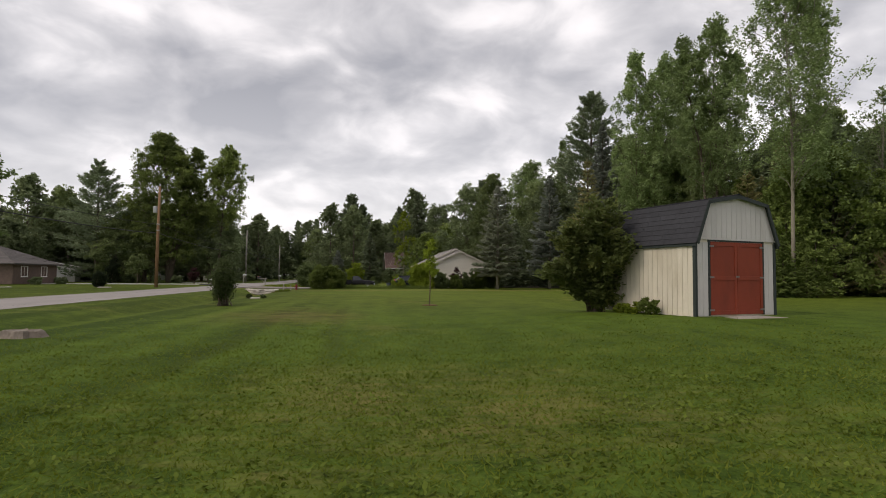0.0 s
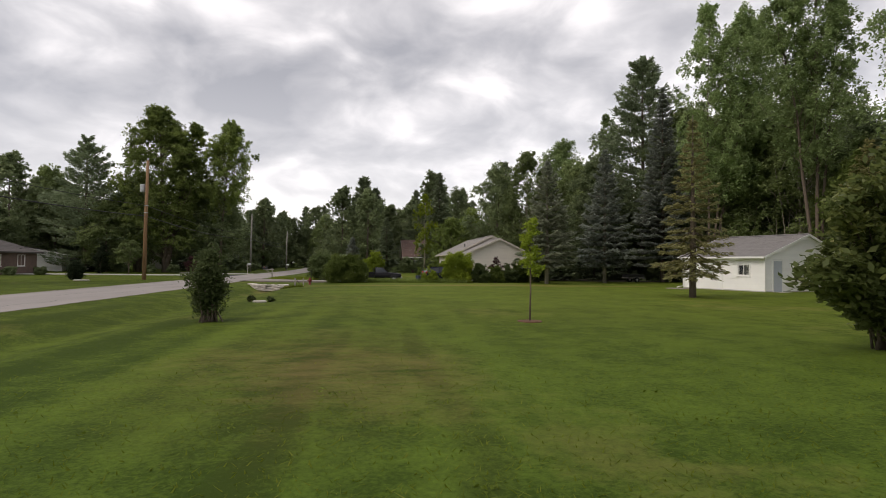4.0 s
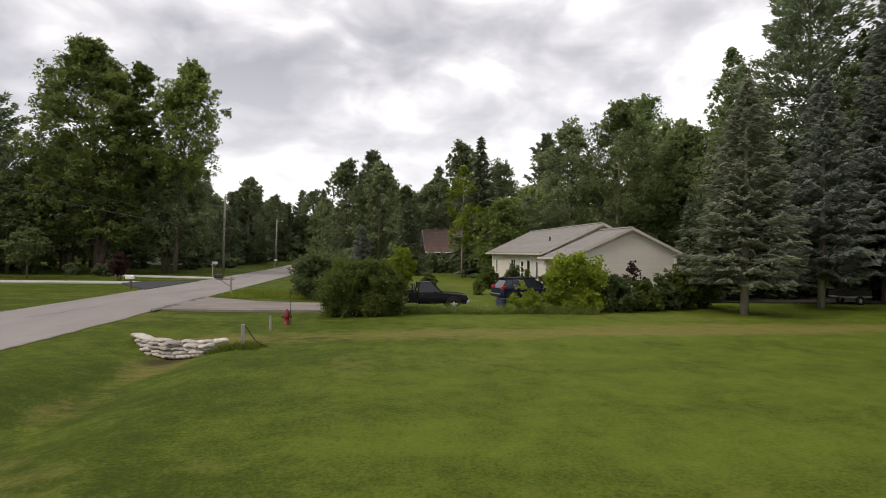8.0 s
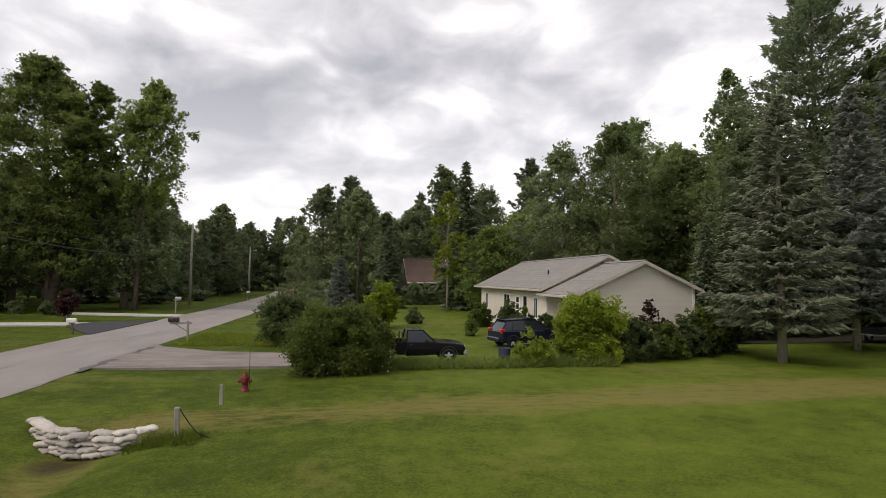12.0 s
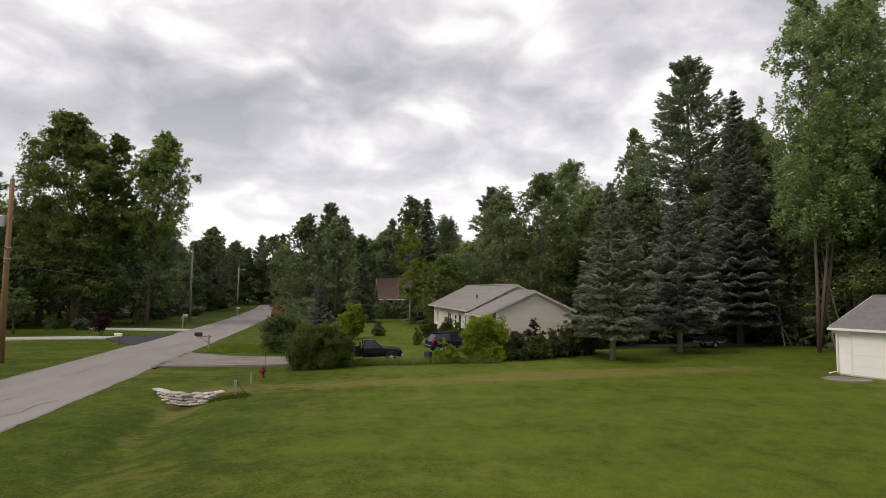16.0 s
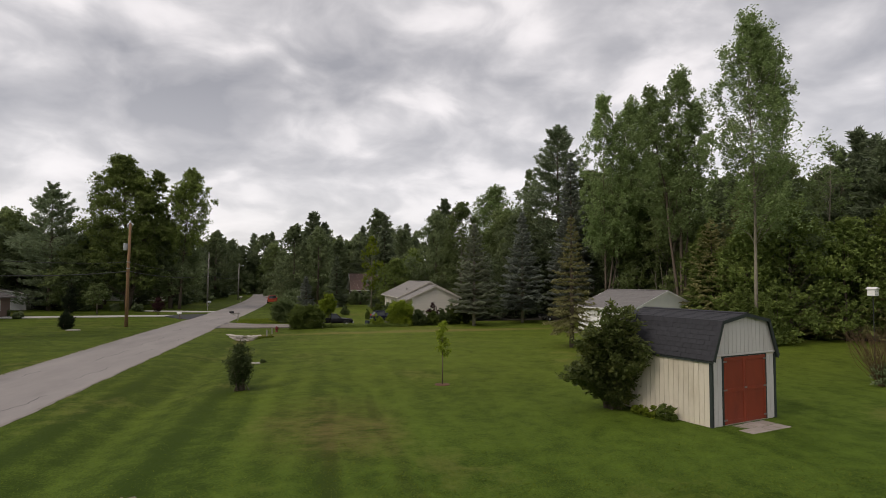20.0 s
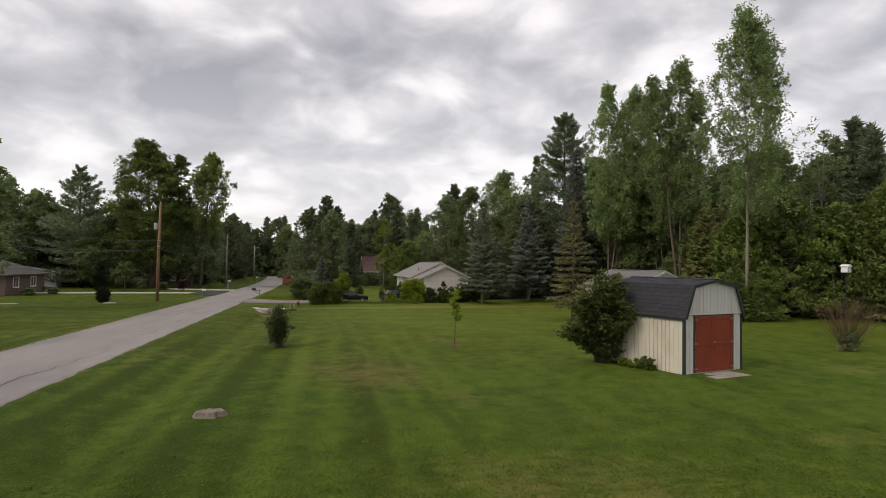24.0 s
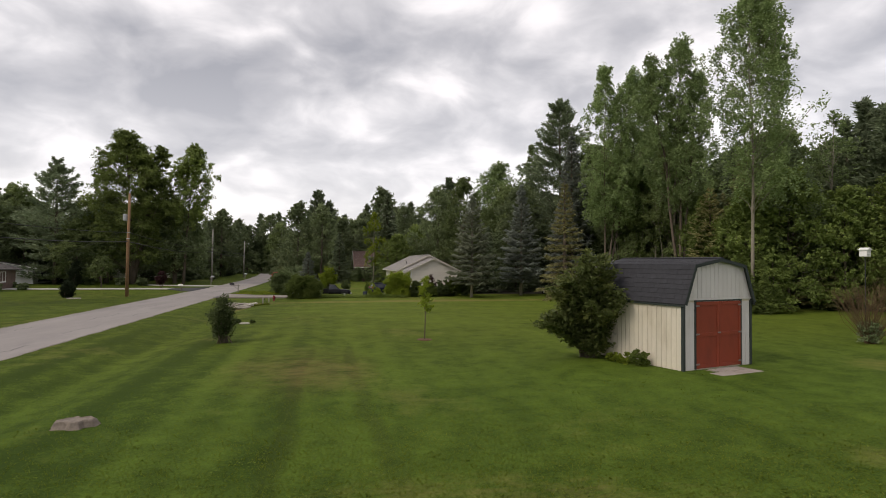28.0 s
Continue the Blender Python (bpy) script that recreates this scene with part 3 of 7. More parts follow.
def leaf_quads(rng, at, size, long=1.6, aim=None, flat=0.35, jitter=0.35, three=False):
    """Pointed leaves at the given places; aim: the way their length runs (else any); flat: how far they lie level."""
    k = len(at)
    d = rng.normal(size=(k, 3)) if aim is None else np.asarray(aim) + rng.normal(size=(k, 3)) * jitter
    d[:, 2] *= 1 - flat * 0.5
    d /= np.linalg.norm(d, axis=1, keepdims=True) + 1e-9
    u = rng.normal(size=(k, 3))
    u[:, 2] += flat * 3
    s = np.cross(d, u)
    s /= np.linalg.norm(s, axis=1, keepdims=True) + 1e-9
    w = (np.asarray(size) * rng.uniform(0.65, 1.35, k))[:, None]
    a, b = d * w * long * 0.5, s * w * 0.5
    nrm = np.cross(d, s) * w * 0.12
    if three:
        return np.stack([at - a * 0.8 + b, at - a * 0.8 - b, at + a * 1.2 + nrm], 1)
    return np.stack([at - a, at + b * 0.9 + nrm, at + a, at - b * 0.9 + nrm], 1)


def clump_points(rng, centres, radii, counts, squash=0.75, tufts=5, spread=0.5, tight=0.31):
    """Points in loose clumps, each broken up into smaller tufts with gaps between them."""
    out = []
    for c, r, k in zip(centres, radii, counts):
        t = rng.normal(size=(tufts, 3)) * (spread * r)
        far = np.linalg.norm(t, axis=1, keepdims=True) / (1.15 * r)
        t = np.where(far > 1, t / far, t)
        q = np.clip(rng.normal(size=(k, 3)), -1.7, 1.7) * (tight * r)
        p = t[rng.integers(tufts, size=k)] + q
        p[:, 2] *= squash
        out.append(c + p)
    return np.concatenate(out)


def limb(mesh, rng, a, b, r0, r1, bend=0.12, steps=4, sides=6):
    a, b = Vector(a), Vector(b)
    side = Vector(rng.normal(size=3)) * (b - a).length * bend
    pts = [a.lerp(b, t) + side * math.sin(math.pi * t) for t in (i / steps for i in range(steps + 1))]
    mesh.tube(pts, [r0 + (r1 - r0) * i / steps for i in range(steps + 1)], sides)
    return pts


def broadleaf(name, label, seed, h, r, base, mat, bark, leaf=0.34, clumps=70, per=150, stems=1, lean=0.0, top_heavy=0.5, trunk_r=0.28, puff=1.0, category="tree", sub=None, upright=0.75, jut=0.0):
    """A leafy tree: trunk, limbs that reach the clumps of leaves, an uneven crown with gaps."""
    rng = np.random.default_rng(seed)
    t = thing(name, Matrix(), label, category)
    wood = Mesh()
    centres, radii = [], []
    low = base
    heads = sub or [(0.0, 0.0, h, r)]
    for head in heads:
        hx, hy, hh, hr = head[:4]
        base = head[4] if len(head) > 4 else low
        k = max(6, int(clumps * (hr * hh) / sum(s[3] * s[2] for s in heads)))
        spine = [Vector((hx * s * 0.9 + rng.normal() * 0.12 * s, hy * s * 0.9 + rng.normal() * 0.12 * s, hh * 0.93 * s)) for s in (0.0, 0.2, 0.4, 0.6, 0.8, 1.0)]
        wood.tube(spine, [trunk_r * 1.25, trunk_r, trunk_r * 0.8, trunk_r * 0.55, trunk_r * 0.32, 0.03], 8)
        for i in range(k):
            u = rng.uniform() ** 0.85
            z = base + (hh - base) * (0.04 + 0.94 * u)
            q = (z - base) / (hh - base)
            env = hr * max(0.15, math.sin(math.pi * min(1, (q * (1 - top_heavy * 0.3) + 0.14 + top_heavy * 0.1))) ** 0.6)
            a = rng.uniform(0, 2 * math.pi)
            d = env * rng.uniform(0.3, 1.0) ** 0.6 * (1 + 0.2 * math.sin(3 * a + seed) + jut * rng.normal())
            c = np.array([hx * (z / hh) + d * math.cos(a), hy * (z / hh) + d * math.sin(a), z])
            rad = hr * rng.uniform(0.22, 0.40) * (1 - 0.3 * q) * puff
            centres.append(c)
            radii.append(rad)
            if i % 3 == 0:
                zz = max(base * 0.7, z - d * 0.9 - 0.4)
                limb(wood, rng, (hx * zz / hh, hy * zz / hh, zz), c, trunk_r * 0.2 * (1 - 0.5 * q), 0.018, 0.08, 4, 5)
    pts = clump_points(rng, centres, radii, [int(per * rng.uniform(0.6, 1.3)) for _ in centres], upright, 8, 0.58, 0.2)
    part("trunk", wood, bark, t, smooth=True)
    part("crown", quads("crown", leaf_quads(rng, pts, leaf, 1.5, None, 0.65, three=True), mat), mat, t)
    return t


def spruce(name, label, seed, h, r, base, mat, bark, step=0.34, arms=9, per=26, spray=0.26, droop=0.28, power=0.85, trunk_r=0.16):
    """A spruce: whorls of drooping arms hung with sprays of needles."""
    rng = np.random.default_rng(seed)
    t = thing(name, Matrix(), label, "spruce tree")
    wood = Mesh()
    wood.tube([(0, 0, -0.1), (0.02, 0, h * 0.35), (0, 0.02, h * 0.7), (0, 0, h)], [trunk_r * 1.15, trunk_r * 0.85, trunk_r * 0.45, 0.012], 9)
    at, aim, size = [], [], []
    z = base
    k = 0
    while z < h - 0.15:
        q = (z - base) / (h - base)
        reach = r * (1 - q) ** power * rng.uniform(0.86, 1.1) + 0.06
        if q < 0.1:
            reach *= 0.75 + 2.5 * q
        m = max(4, int(arms * (0.55 + 0.45 * (1 - q))))
        for j in range(m):
            a = 2 * math.pi * (j + 0.5 * (k % 2)) / m + rng.normal() * 0.16
            ln = reach * rng.uniform(0.72, 1.12)
            dirv = np.array([math.cos(a), math.sin(a), 0.0])
            sidev = np.array([-math.sin(a), math.cos(a), 0.0])
            drop = droop * ln * (1.15 - 0.9 * q) + rng.normal() * 0.05
            lift = 0.16 * ln + 0.35 * ln * q
            cnt = max(5, int(per * (0.35 + ln / r)))
            u = rng.uniform(0.1, 1.0, cnt) ** 0.6
            wid = (0.10 + 0.28 * u * (1.25 - u)) * ln * 0.9
            s = rng.uniform(-1, 1, cnt)
            zz = z - drop * u + lift * u ** 2.4 - np.abs(s) * wid * 0.35 + rng.normal(size=cnt) * 0.04
            p = dirv * (ln * u)[:, None] + sidev * (s * wid)[:, None]
            p[:, 2] = zz
            at.append(p)
            aim.append(dirv * 0.9 + sidev * (s * 0.9)[:, None] + np.array([0, 0, -0.25]))
            size.append(np.full(cnt, spray * (0.75 + 0.35 * (1 - q))))
            if j % 2 == 0:
                wood.tube([(0, 0, z + 0.05), tuple(dirv * ln * 0.55 + np.array([0, 0, z - drop * 0.5])), tuple(dirv * ln * 0.92 + np.array([0, 0, z - drop * 0.8]))], [0.03 * (1.1 - q), 0.018, 0.006], 4)
        z += step * (0.75 + 0.5 * rng.uniform()) * (1 - 0.35 * q)
        k += 1
    at, aim, size = np.concatenate(at), np.concatenate(aim), np.concatenate(size)
    part("trunk", wood, bark, t, smooth=True)
    part("crown", quads("crown", leaf_quads(rng, at, size, 2.2, aim, 0.8, 0.35, True), mat), mat, t)
    return t


def pine(name, label, seed, h, r, base, mat, bark, gap=0.8, arms=6, per=60, leaf=0.2, trunk_r=0.26, power=0.8):
    """A white pine: tiers of uneven arms that sweep up to their tips, each a flat feathery fan, with gaps between the tiers."""
    rng = np.random.default_rng(seed)
    t = thing(name, Matrix(), label, "pine tree")
    wood = Mesh()
    wood.tube([(0, 0, -0.1), (0.1, 0, h * 0.4), (0, 0.08, h * 0.75), (0, 0, h)], [trunk_r * 1.2, trunk_r * 0.85, trunk_r * 0.45, 0.02], 8)
    at, aim = [], []
    z = base
    while z < h - 0.5:
        q = (z - base) / (h - base)
        reach = r * (1 - q) ** power * (0.7 + 2.0 * q if q < 0.15 else 1.0) * rng.uniform(0.8, 1.1) + 0.25
        m = arms if q < 0.75 else max(3, arms - 2)
        turn = rng.uniform(0, 6.28)
        for j in range(m):
            a = turn + 2 * math.pi * j / m + rng.normal() * 0.25
            ln = reach * rng.uniform(0.45, 1.2)
            z0 = z + rng.normal() * gap * 0.22
            rise = ln * (-0.08 + 0.65 * q ** 1.3) + rng.normal() * 0.1
            lift = 0.16 * ln
            dirv, sidev = np.array([math.cos(a), math.sin(a), 0.0]), np.array([-math.sin(a), math.cos(a), 0.0])
            k = max(8, int(per * (0.3 + 0.9 * ln / r)))
            u = rng.uniform(0.12, 1.0, k) ** 0.55
            u = np.round(u * 5 + rng.normal(size=k) * 0.22) / 5 * 0.5 + u * 0.5
            sv = rng.uniform(-1, 1, k)
            wid = ln * (0.12 + 0.26 * u * (1.2 - u) * 2)
            p = dirv * (ln * u)[:, None] + sidev * (sv * wid)[:, None]
            p[:, 2] = z0 + rise * u + lift * u ** 2.5 + rng.normal(size=k) * 0.15
            at.append(p)
            aim.append(dirv * 0.8 + sidev * (sv * 0.6)[:, None] + np.array([0, 0, 0.35]))
            if j % 2 == 0:
                tip = dirv * ln + np.array([0, 0, z0 + rise + lift])
                wood.tube([(0, 0, z0 - 0.1), tuple(dirv * ln * 0.55 + np.array([0, 0, z0 + rise * 0.55])), tuple(tip)], [0.05 * (1.15 - q), 0.03, 0.008], 5)
        z += gap * rng.uniform(0.75, 1.25) * (1 - 0.35 * q)
    k = per
    at.append(np.stack([rng.normal(size=k) * 0.16, rng.normal(size=k) * 0.16, rng.uniform(h - 1.6, h + 0.1, k)], 1))
    aim.append(np.tile((0.0, 0.0, 1.0), (k, 1)))
    at, aim = np.concatenate(at), np.concatenate(aim)
    part("trunk", wood, bark, t, smooth=True)
    part("crown", quads("crown", leaf_quads(rng, at, leaf, 2.6, aim, 0.5, 0.4, True), mat), mat, t)
    return t


def shrub(name, label, seed, w, d, h, mat, leaf=0.12, clumps=60, per=160, base=0.0, open_low=0.0, twigs=7, category="shrub", spike=0.0, m=None, boxy=1.0, lean=(0.0, 0.0)):
    """A leafy shrub: stems and clumps of leaves filling an uneven dome; base: where its leaves begin."""
    rng = np.random.default_rng(seed)
    t = thing(name, m or Matrix(), label, category)
    wood = Mesh()
    cs, rs = [], []
    for i in range(clumps):
        dv = rng.normal(size=3)
        dv /= np.linalg.norm(dv)
        dv = np.sign(dv) * np.abs(dv) ** boxy
        q = rng.uniform(0.35, 1.0) ** 0.45
        z = base + (h - base) * (0.5 + 0.5 * dv[2] * q)
        wide = 1.0 - open_low * max(0.0, 1 - (z - base) / (h - base) * 1.7)
        lump = 1 + 0.13 * math.sin(2.7 * dv[0] * 3 + seed) + 0.1 * math.sin(5 * dv[1] + 2 * dv[2] + seed)
        rad = min(w, d, h) * rng.uniform(0.13, 0.24)
        cs.append(np.array([dv[0] * q * (w / 2 - rad * 0.7) * wide * lump, dv[1] * q * (d / 2 - rad * 0.7) * wide * lump, max(z, rad * 0.55 + 0.02) + (0.0 if dv[2] < 0.8 else spike * rng.uniform())]) + np.array([lean[0] * z / h, lean[1] * z / h, 0.0]))
        rs.append(rad)
    for i in range(twigs):
        c = cs[int(rng.integers(len(cs)))]
        limb(wood, rng, (rng.normal() * 0.04 * w, rng.normal() * 0.04 * d, -0.08), c, 0.012 + 0.012 * h, 0.006, 0.12, 4, 5)
    pts = clump_points(rng, cs, rs, [int(per * rng.uniform(0.6, 1.3)) for _ in cs], 0.85)
    pts[:, 2] = np.maximum(pts[:, 2], 0.02)
    part("stems", wood, M["bark"], t, smooth=True)
    part("leaves", quads("leaves", leaf_quads(rng, pts, leaf, 1.6, None, 0.55), mat), mat, t)
    return t


def arching_bush(name, label, seed, mat, lobes, stems=52, leaf=0.075, per=60, foot=0.9, spray=1.0, m=None, category="shrub"):
    """A loose bush: stems that rise from one foot and arch outwards, with flat sprays of leaves along their outer halves."""
    rng = np.random.default_rng(seed)
    t = thing(name, m or Matrix(), label, category)
    wood = Mesh()
    at, aim = [], []
    for i in range(stems):
        mid, radii = lobes[i % len(lobes)]
        d = Vector(rng.normal(size=3)).normalized()
        if d.z < -0.6:
            d.z = -d.z
        out = rng.uniform(0.5, 1.0) + 0.26 * abs(rng.normal())
        tip = Vector((mid[0] + d.x * radii[0] * out, mid[1] + d.y * radii[1] * out, mid[2] + d.z * radii[2] * out))
        flat = Vector((tip.x, tip.y))
        if tip.z < foot * 1.1 and flat.length > 0.75:
            flat *= 0.75 / flat.length
            tip.x, tip.y = flat
        root = Vector((rng.normal() * 0.12, rng.normal() * 0.12, -0.05))
        knee = root.lerp(tip, 0.5) + Vector((-0.16 * tip.x, -0.16 * tip.y, 0.22 * tip.z))
        curve = [root * (1 - u) ** 2 + knee * 2 * u * (1 - u) + tip * u * u for u in (0.0, 0.25, 0.5, 0.75, 1.0)]
        wood.tube(curve, [0.028, 0.022, 0.016, 0.01, 0.004], 5)
        for u in np.linspace(0.34, 1.0, 7):
            c = root * (1 - u) ** 2 + knee * 2 * u * (1 - u) + tip * u * u
            k = int(per * rng.uniform(0.5, 1.3))
            size = (0.11 + 0.13 * math.sin(math.pi * min(1.0, u * 0.85))) * spray
            q = rng.normal(size=(k, 3)) * size * np.array([1, 1, 0.5])
            at.append(np.array(c) + q)
            away = np.array([tip.x - root.x, tip.y - root.y, 0.15 * tip.z])
            aim.append(np.tile(away / (np.linalg.norm(away) + 1e-6) * 0.6, (k, 1)) + q)
    at, aim = np.concatenate(at), np.concatenate(aim)
    keep = at[:, 2] > 0.06
    part("stem", wood, M["bark"], t, smooth=True)
    part("leaves", quads("leaves", leaf_quads(rng, at[keep], leaf, 1.7, aim[keep], 0.6, 0.5), mat), mat, t)
    return t


def place(t, x, y, z=None, turn=0.0, s=1.0, sz=None):
    t.matrix_basis = Matrix.Translation((x, y, ground_z(x, y) if z is None else z)) @ Matrix.Rotation(radians(turn), 4, "Z") @ Matrix.Diagonal((s, s, sz or s, 1))
    return t


def repeat(t, x, y, turn=0.0, s=1.0, sz=None, z=None):
    return copy_thing(t, Matrix.Translation((x, y, ground_z(x, y) if z is None else z)) @ Matrix.Rotation(radians(turn), 4, "Z") @ Matrix.Diagonal((s / t.scale[0], s / t.scale[1], (sz or s) / t.scale[2], 1)))


# ---------------------------------------------------------------- the ground


def step01(a, b, v):
    t = min(1.0, max(0.0, (v - a) / (b - a)))
    return t * t * (3 - 2 * t)


def ground_z(x, y):
    """Nearly level lawn; a shallow ditch beside the road that deepens towards the culvert's head wall."""
    z = -0.30 + 0.20 * step01(26, 15, y) * step01(2, 9, x) * step01(40, 20, x)
    z -= 0.08 * step01(-2, -6, x) * step01(5, 20, y)
    depth = 0.26 + 0.08 * step01(28, 48.5, y)
    depth *= step01(51.6, 49.6, y) * step01(-30, 10, y)
    across = (x + 8.1) / 2.0
    if abs(across) < 1:
        z -= depth * (0.5 + 0.5 * math.cos(math.pi * across)) ** 1.05
    z += 0.05 * noise.noise((x * 0.09, y * 0.09, 0.0)) * step01(-13, -8, x) + 0.018 * noise.noise((x * 0.5, y * 0.5, 3.0)) * step01(-11.4, -9, x)
    road = step01(-20.0, -17.2, x) * step01(-9.6, -11.6, x) if y < 100 else 0
    return z * (1 - road) + -0.33 * road


def grid(xs, ys, z, drop=0.0):
    g = Mesh()
    g.v = [(x, y, z(x, y) - drop) for y in ys for x in xs]
    k = len(xs)
    g.f = [(j * k + i, j * k + i + 1, (j + 1) * k + i + 1, (j + 1) * k + i) for j in range(len(ys) - 1) for i in range(k - 1)]
    return g


def steps(*spans):
    out = []
    for a, b, s in spans:
        k = max(1, round((b - a) / s))
        out += [a + (b - a) * i / k for i in range(k)]
    return out + [spans[-1][1]]


XS = steps((-1800, -200, 400), (-200, -40, 16), (-40, -20, 2), (-20, 16, 0.4), (16, 50, 2), (50, 200, 15), (200, 1800, 400))
YS = steps((-1800, -100, 425), (-100, -10, 9), (-10, 64, 0.45), (64, 140, 4), (140, 300, 20), (300, 2500, 550))
ground = part("ground", grid(XS, YS, ground_z), M["lawn"], smooth=True)
tagged(ground, "mown green lawn with drier patches and a shallow ditch", "lawn", kind="structure")


def road_x(y):
    """The middle of the road: straight, then drifting off to the left."""
    return -14.45 - 0.0006 * max(0.0, y - 82) ** 2


road_ys = steps((-60, 82, 2), (82, 190, 4))
road = Mesh()
road.v = [p for y in road_ys for p in [(road_x(y) + o * (1 + 0.012 * noise.noise((y * 0.7, o, 1.0))), y, -0.33 + 0.03 * (1 - (o / 2.6) ** 2) + 0.008) for o in (-2.62, -1.7, -0.8, 0, 0.8, 1.7, 2.62)]]
road.f = [(j * 7 + i, j * 7 + i + 1, j * 7 + i + 8, j * 7 + i + 7) for j in range(len(road_ys) - 1) for i in range(6)]
tagged(part("road", road, M["road"], smooth=True), "worn pale grey asphalt country road with cracks", "road", kind="structure")


def flat_sheet(name, outline, z, thick, material, label, category, kind="structure"):
    k = len(outline)
    s = Mesh().add([(x, y, z) for x, y in outline] + [(x, y, z - thick) for x, y in outline], [tuple(range(k))] + [((i + 1) % k, i, k + i, k + (i + 1) % k) for i in range(k)])
    return tagged(part(name, s, material), label, category, kind=kind)

# ---------------------------------------------------------------- buildings


def boards(parent, material, x0, x1, z0, top, pitch, y, out, thick=0.018, gap=0.012, name="board", along="x", fixed=0.0):
    """Upright boards with grooves between them; top(u) gives each board's height at its two edges."""
    k = max(1, round((x1 - x0) / pitch))
    w = (x1 - x0) / k
    for i in range(k):
        a, b = x0 + i * w + gap / 2, x0 + (i + 1) * w - gap / 2
        ta, tb = top(a), top(b)
        pts = [(a, z0), (b, z0), (b, tb)] + ([((a + b) / 2, top((a + b) / 2))] if abs(top((a + b) / 2) - (ta + tb) / 2) > 0.01 else []) + [(a, ta)]
        m = Mesh()
        if along == "x":
            m.prism(pts, thick, Matrix.Translation((0, y, 0)))
        else:
            m.prism(pts, thick, Matrix(((0, 1, 0, fixed), (1, 0, 0, 0), (0, 0, 1, 0), (0, 0, 0, 1))))
        part(name, m, material, parent)


def laps(parent, material, x0, x1, z0, edge, rise, m, skip=(), thick=0.022, name="siding_board"):
    """Lap siding as level boards; edge(z) gives the ends of a board at height z; skip: openings (x0, z0, x1, z1)."""
    z = z0
    while True:
        a, b = edge(z)
        a2, b2 = edge(z + rise)
        if b - a < 0.15:
            break
        a2, b2 = max(a, a2), min(b, b2)
        if b2 - a2 < 0.02:
            a2 = b2 = (a + b) / 2
            b2 += 0.02
        cuts = [(a, b, a2, b2)]
        for sx0, sz0, sx1, sz1 in skip:
            if z + rise > sz0 + 0.01 and z < sz1 - 0.01:
                nxt = []
                for p, q, p2, q2 in cuts:
                    if sx0 > p and sx1 < q:
                        nxt += [(p, sx0, p2, sx0), (sx1, q, sx1, q2)]
                    else:
                        nxt.append((p, q, p2, q2))
                cuts = nxt
        for p, q, p2, q2 in cuts:
            if q - p < 0.03:
                continue
            vs = [(p, -thick, z), (q, -thick, z), (q2, -0.004, z + rise), (p2, -0.004, z + rise), (p, 0, z), (q, 0, z), (q2, 0, z + rise), (p2, 0, z + rise)]
            part(name, Mesh().add([tuple(m @ Vector(v)) for v in vs], [(0, 1, 2, 3), (5, 4, 7, 6), (4, 5, 1, 0), (3, 2, 6, 7), (4, 0, 3, 7), (1, 5, 6, 2)]), material, parent)
        z += rise


def shingle_courses(parent, material, eave_a, eave_b, ridge_a, ridge_b, courses, tabs, rng, lift=0.008, name="shingle_course"):
    """A slope laid in overlapping courses, each one piece with notched tabs of slightly uneven length."""
    ea, eb, ra, rb = (Vector(p) for p in (eave_a, eave_b, ridge_a, ridge_b))
    nrm = (eb - ea).cross(ra - ea).normalized()
    if nrm.z < 0:
        nrm = -nrm
    for i in range(courses):
        t0, t1 = i / courses, min(1.0, (i + 1.25) / courses)
        mesh = Mesh()
        for j in range(tabs):
            off = 0.5 / tabs * (i % 2)
            u0, u1 = max(0.0, j / tabs - off), min(1.0, (j + 1) / tabs - off) if j < tabs - 1 else 1.0
            d = rng.uniform(-0.03, 0.03) / courses
            g = 0.008 / tabs
            lo = lambda u, t: ea.lerp(eb, u).lerp(ra.lerp(rb, u), t)
            t00 = max(0.0, t0 + d) if i else 0.0
            up0, up1 = nrm * (lift * rng.uniform(1.3, 1.9)), nrm * lift * 0.25
            vs = [lo(u0 + g, t00) + up0, lo(u1 - g, t00) + up0, lo(u1 - g, t1) + up1, lo(u0 + g, t1) + up1, lo(u0 + g, t00), lo(u1 - g, t00), lo(u1 - g, t1), lo(u0 + g, t1)]
            mesh.add([tuple(v) for v in vs], [(0, 1, 2, 3), (5, 4, 7, 6), (4, 5, 1, 0), (4, 0, 3, 7), (1, 5, 6, 2)])
        part(name, mesh, material, parent)


def slab_between(mesh, a, b, c, d, thick):
    """A plate with the corners a, b, c, d on top."""
    a, b, c, d = (Vector(p) for p in (a, b, c, d))
    nrm = (b - a).cross(d - a).normalized()
    if nrm.z < 0:
        nrm = -nrm
    low = [p - nrm * thick for p in (a, b, c, d)]
    mesh.add([tuple(p) for p in (a, b, c, d, *low)], [(0, 1, 2, 3), (7, 6, 5, 4), (0, 4, 5, 1), (1, 5, 6, 2), (2, 6, 7, 3), (3, 7, 4, 0)])
    return mesh


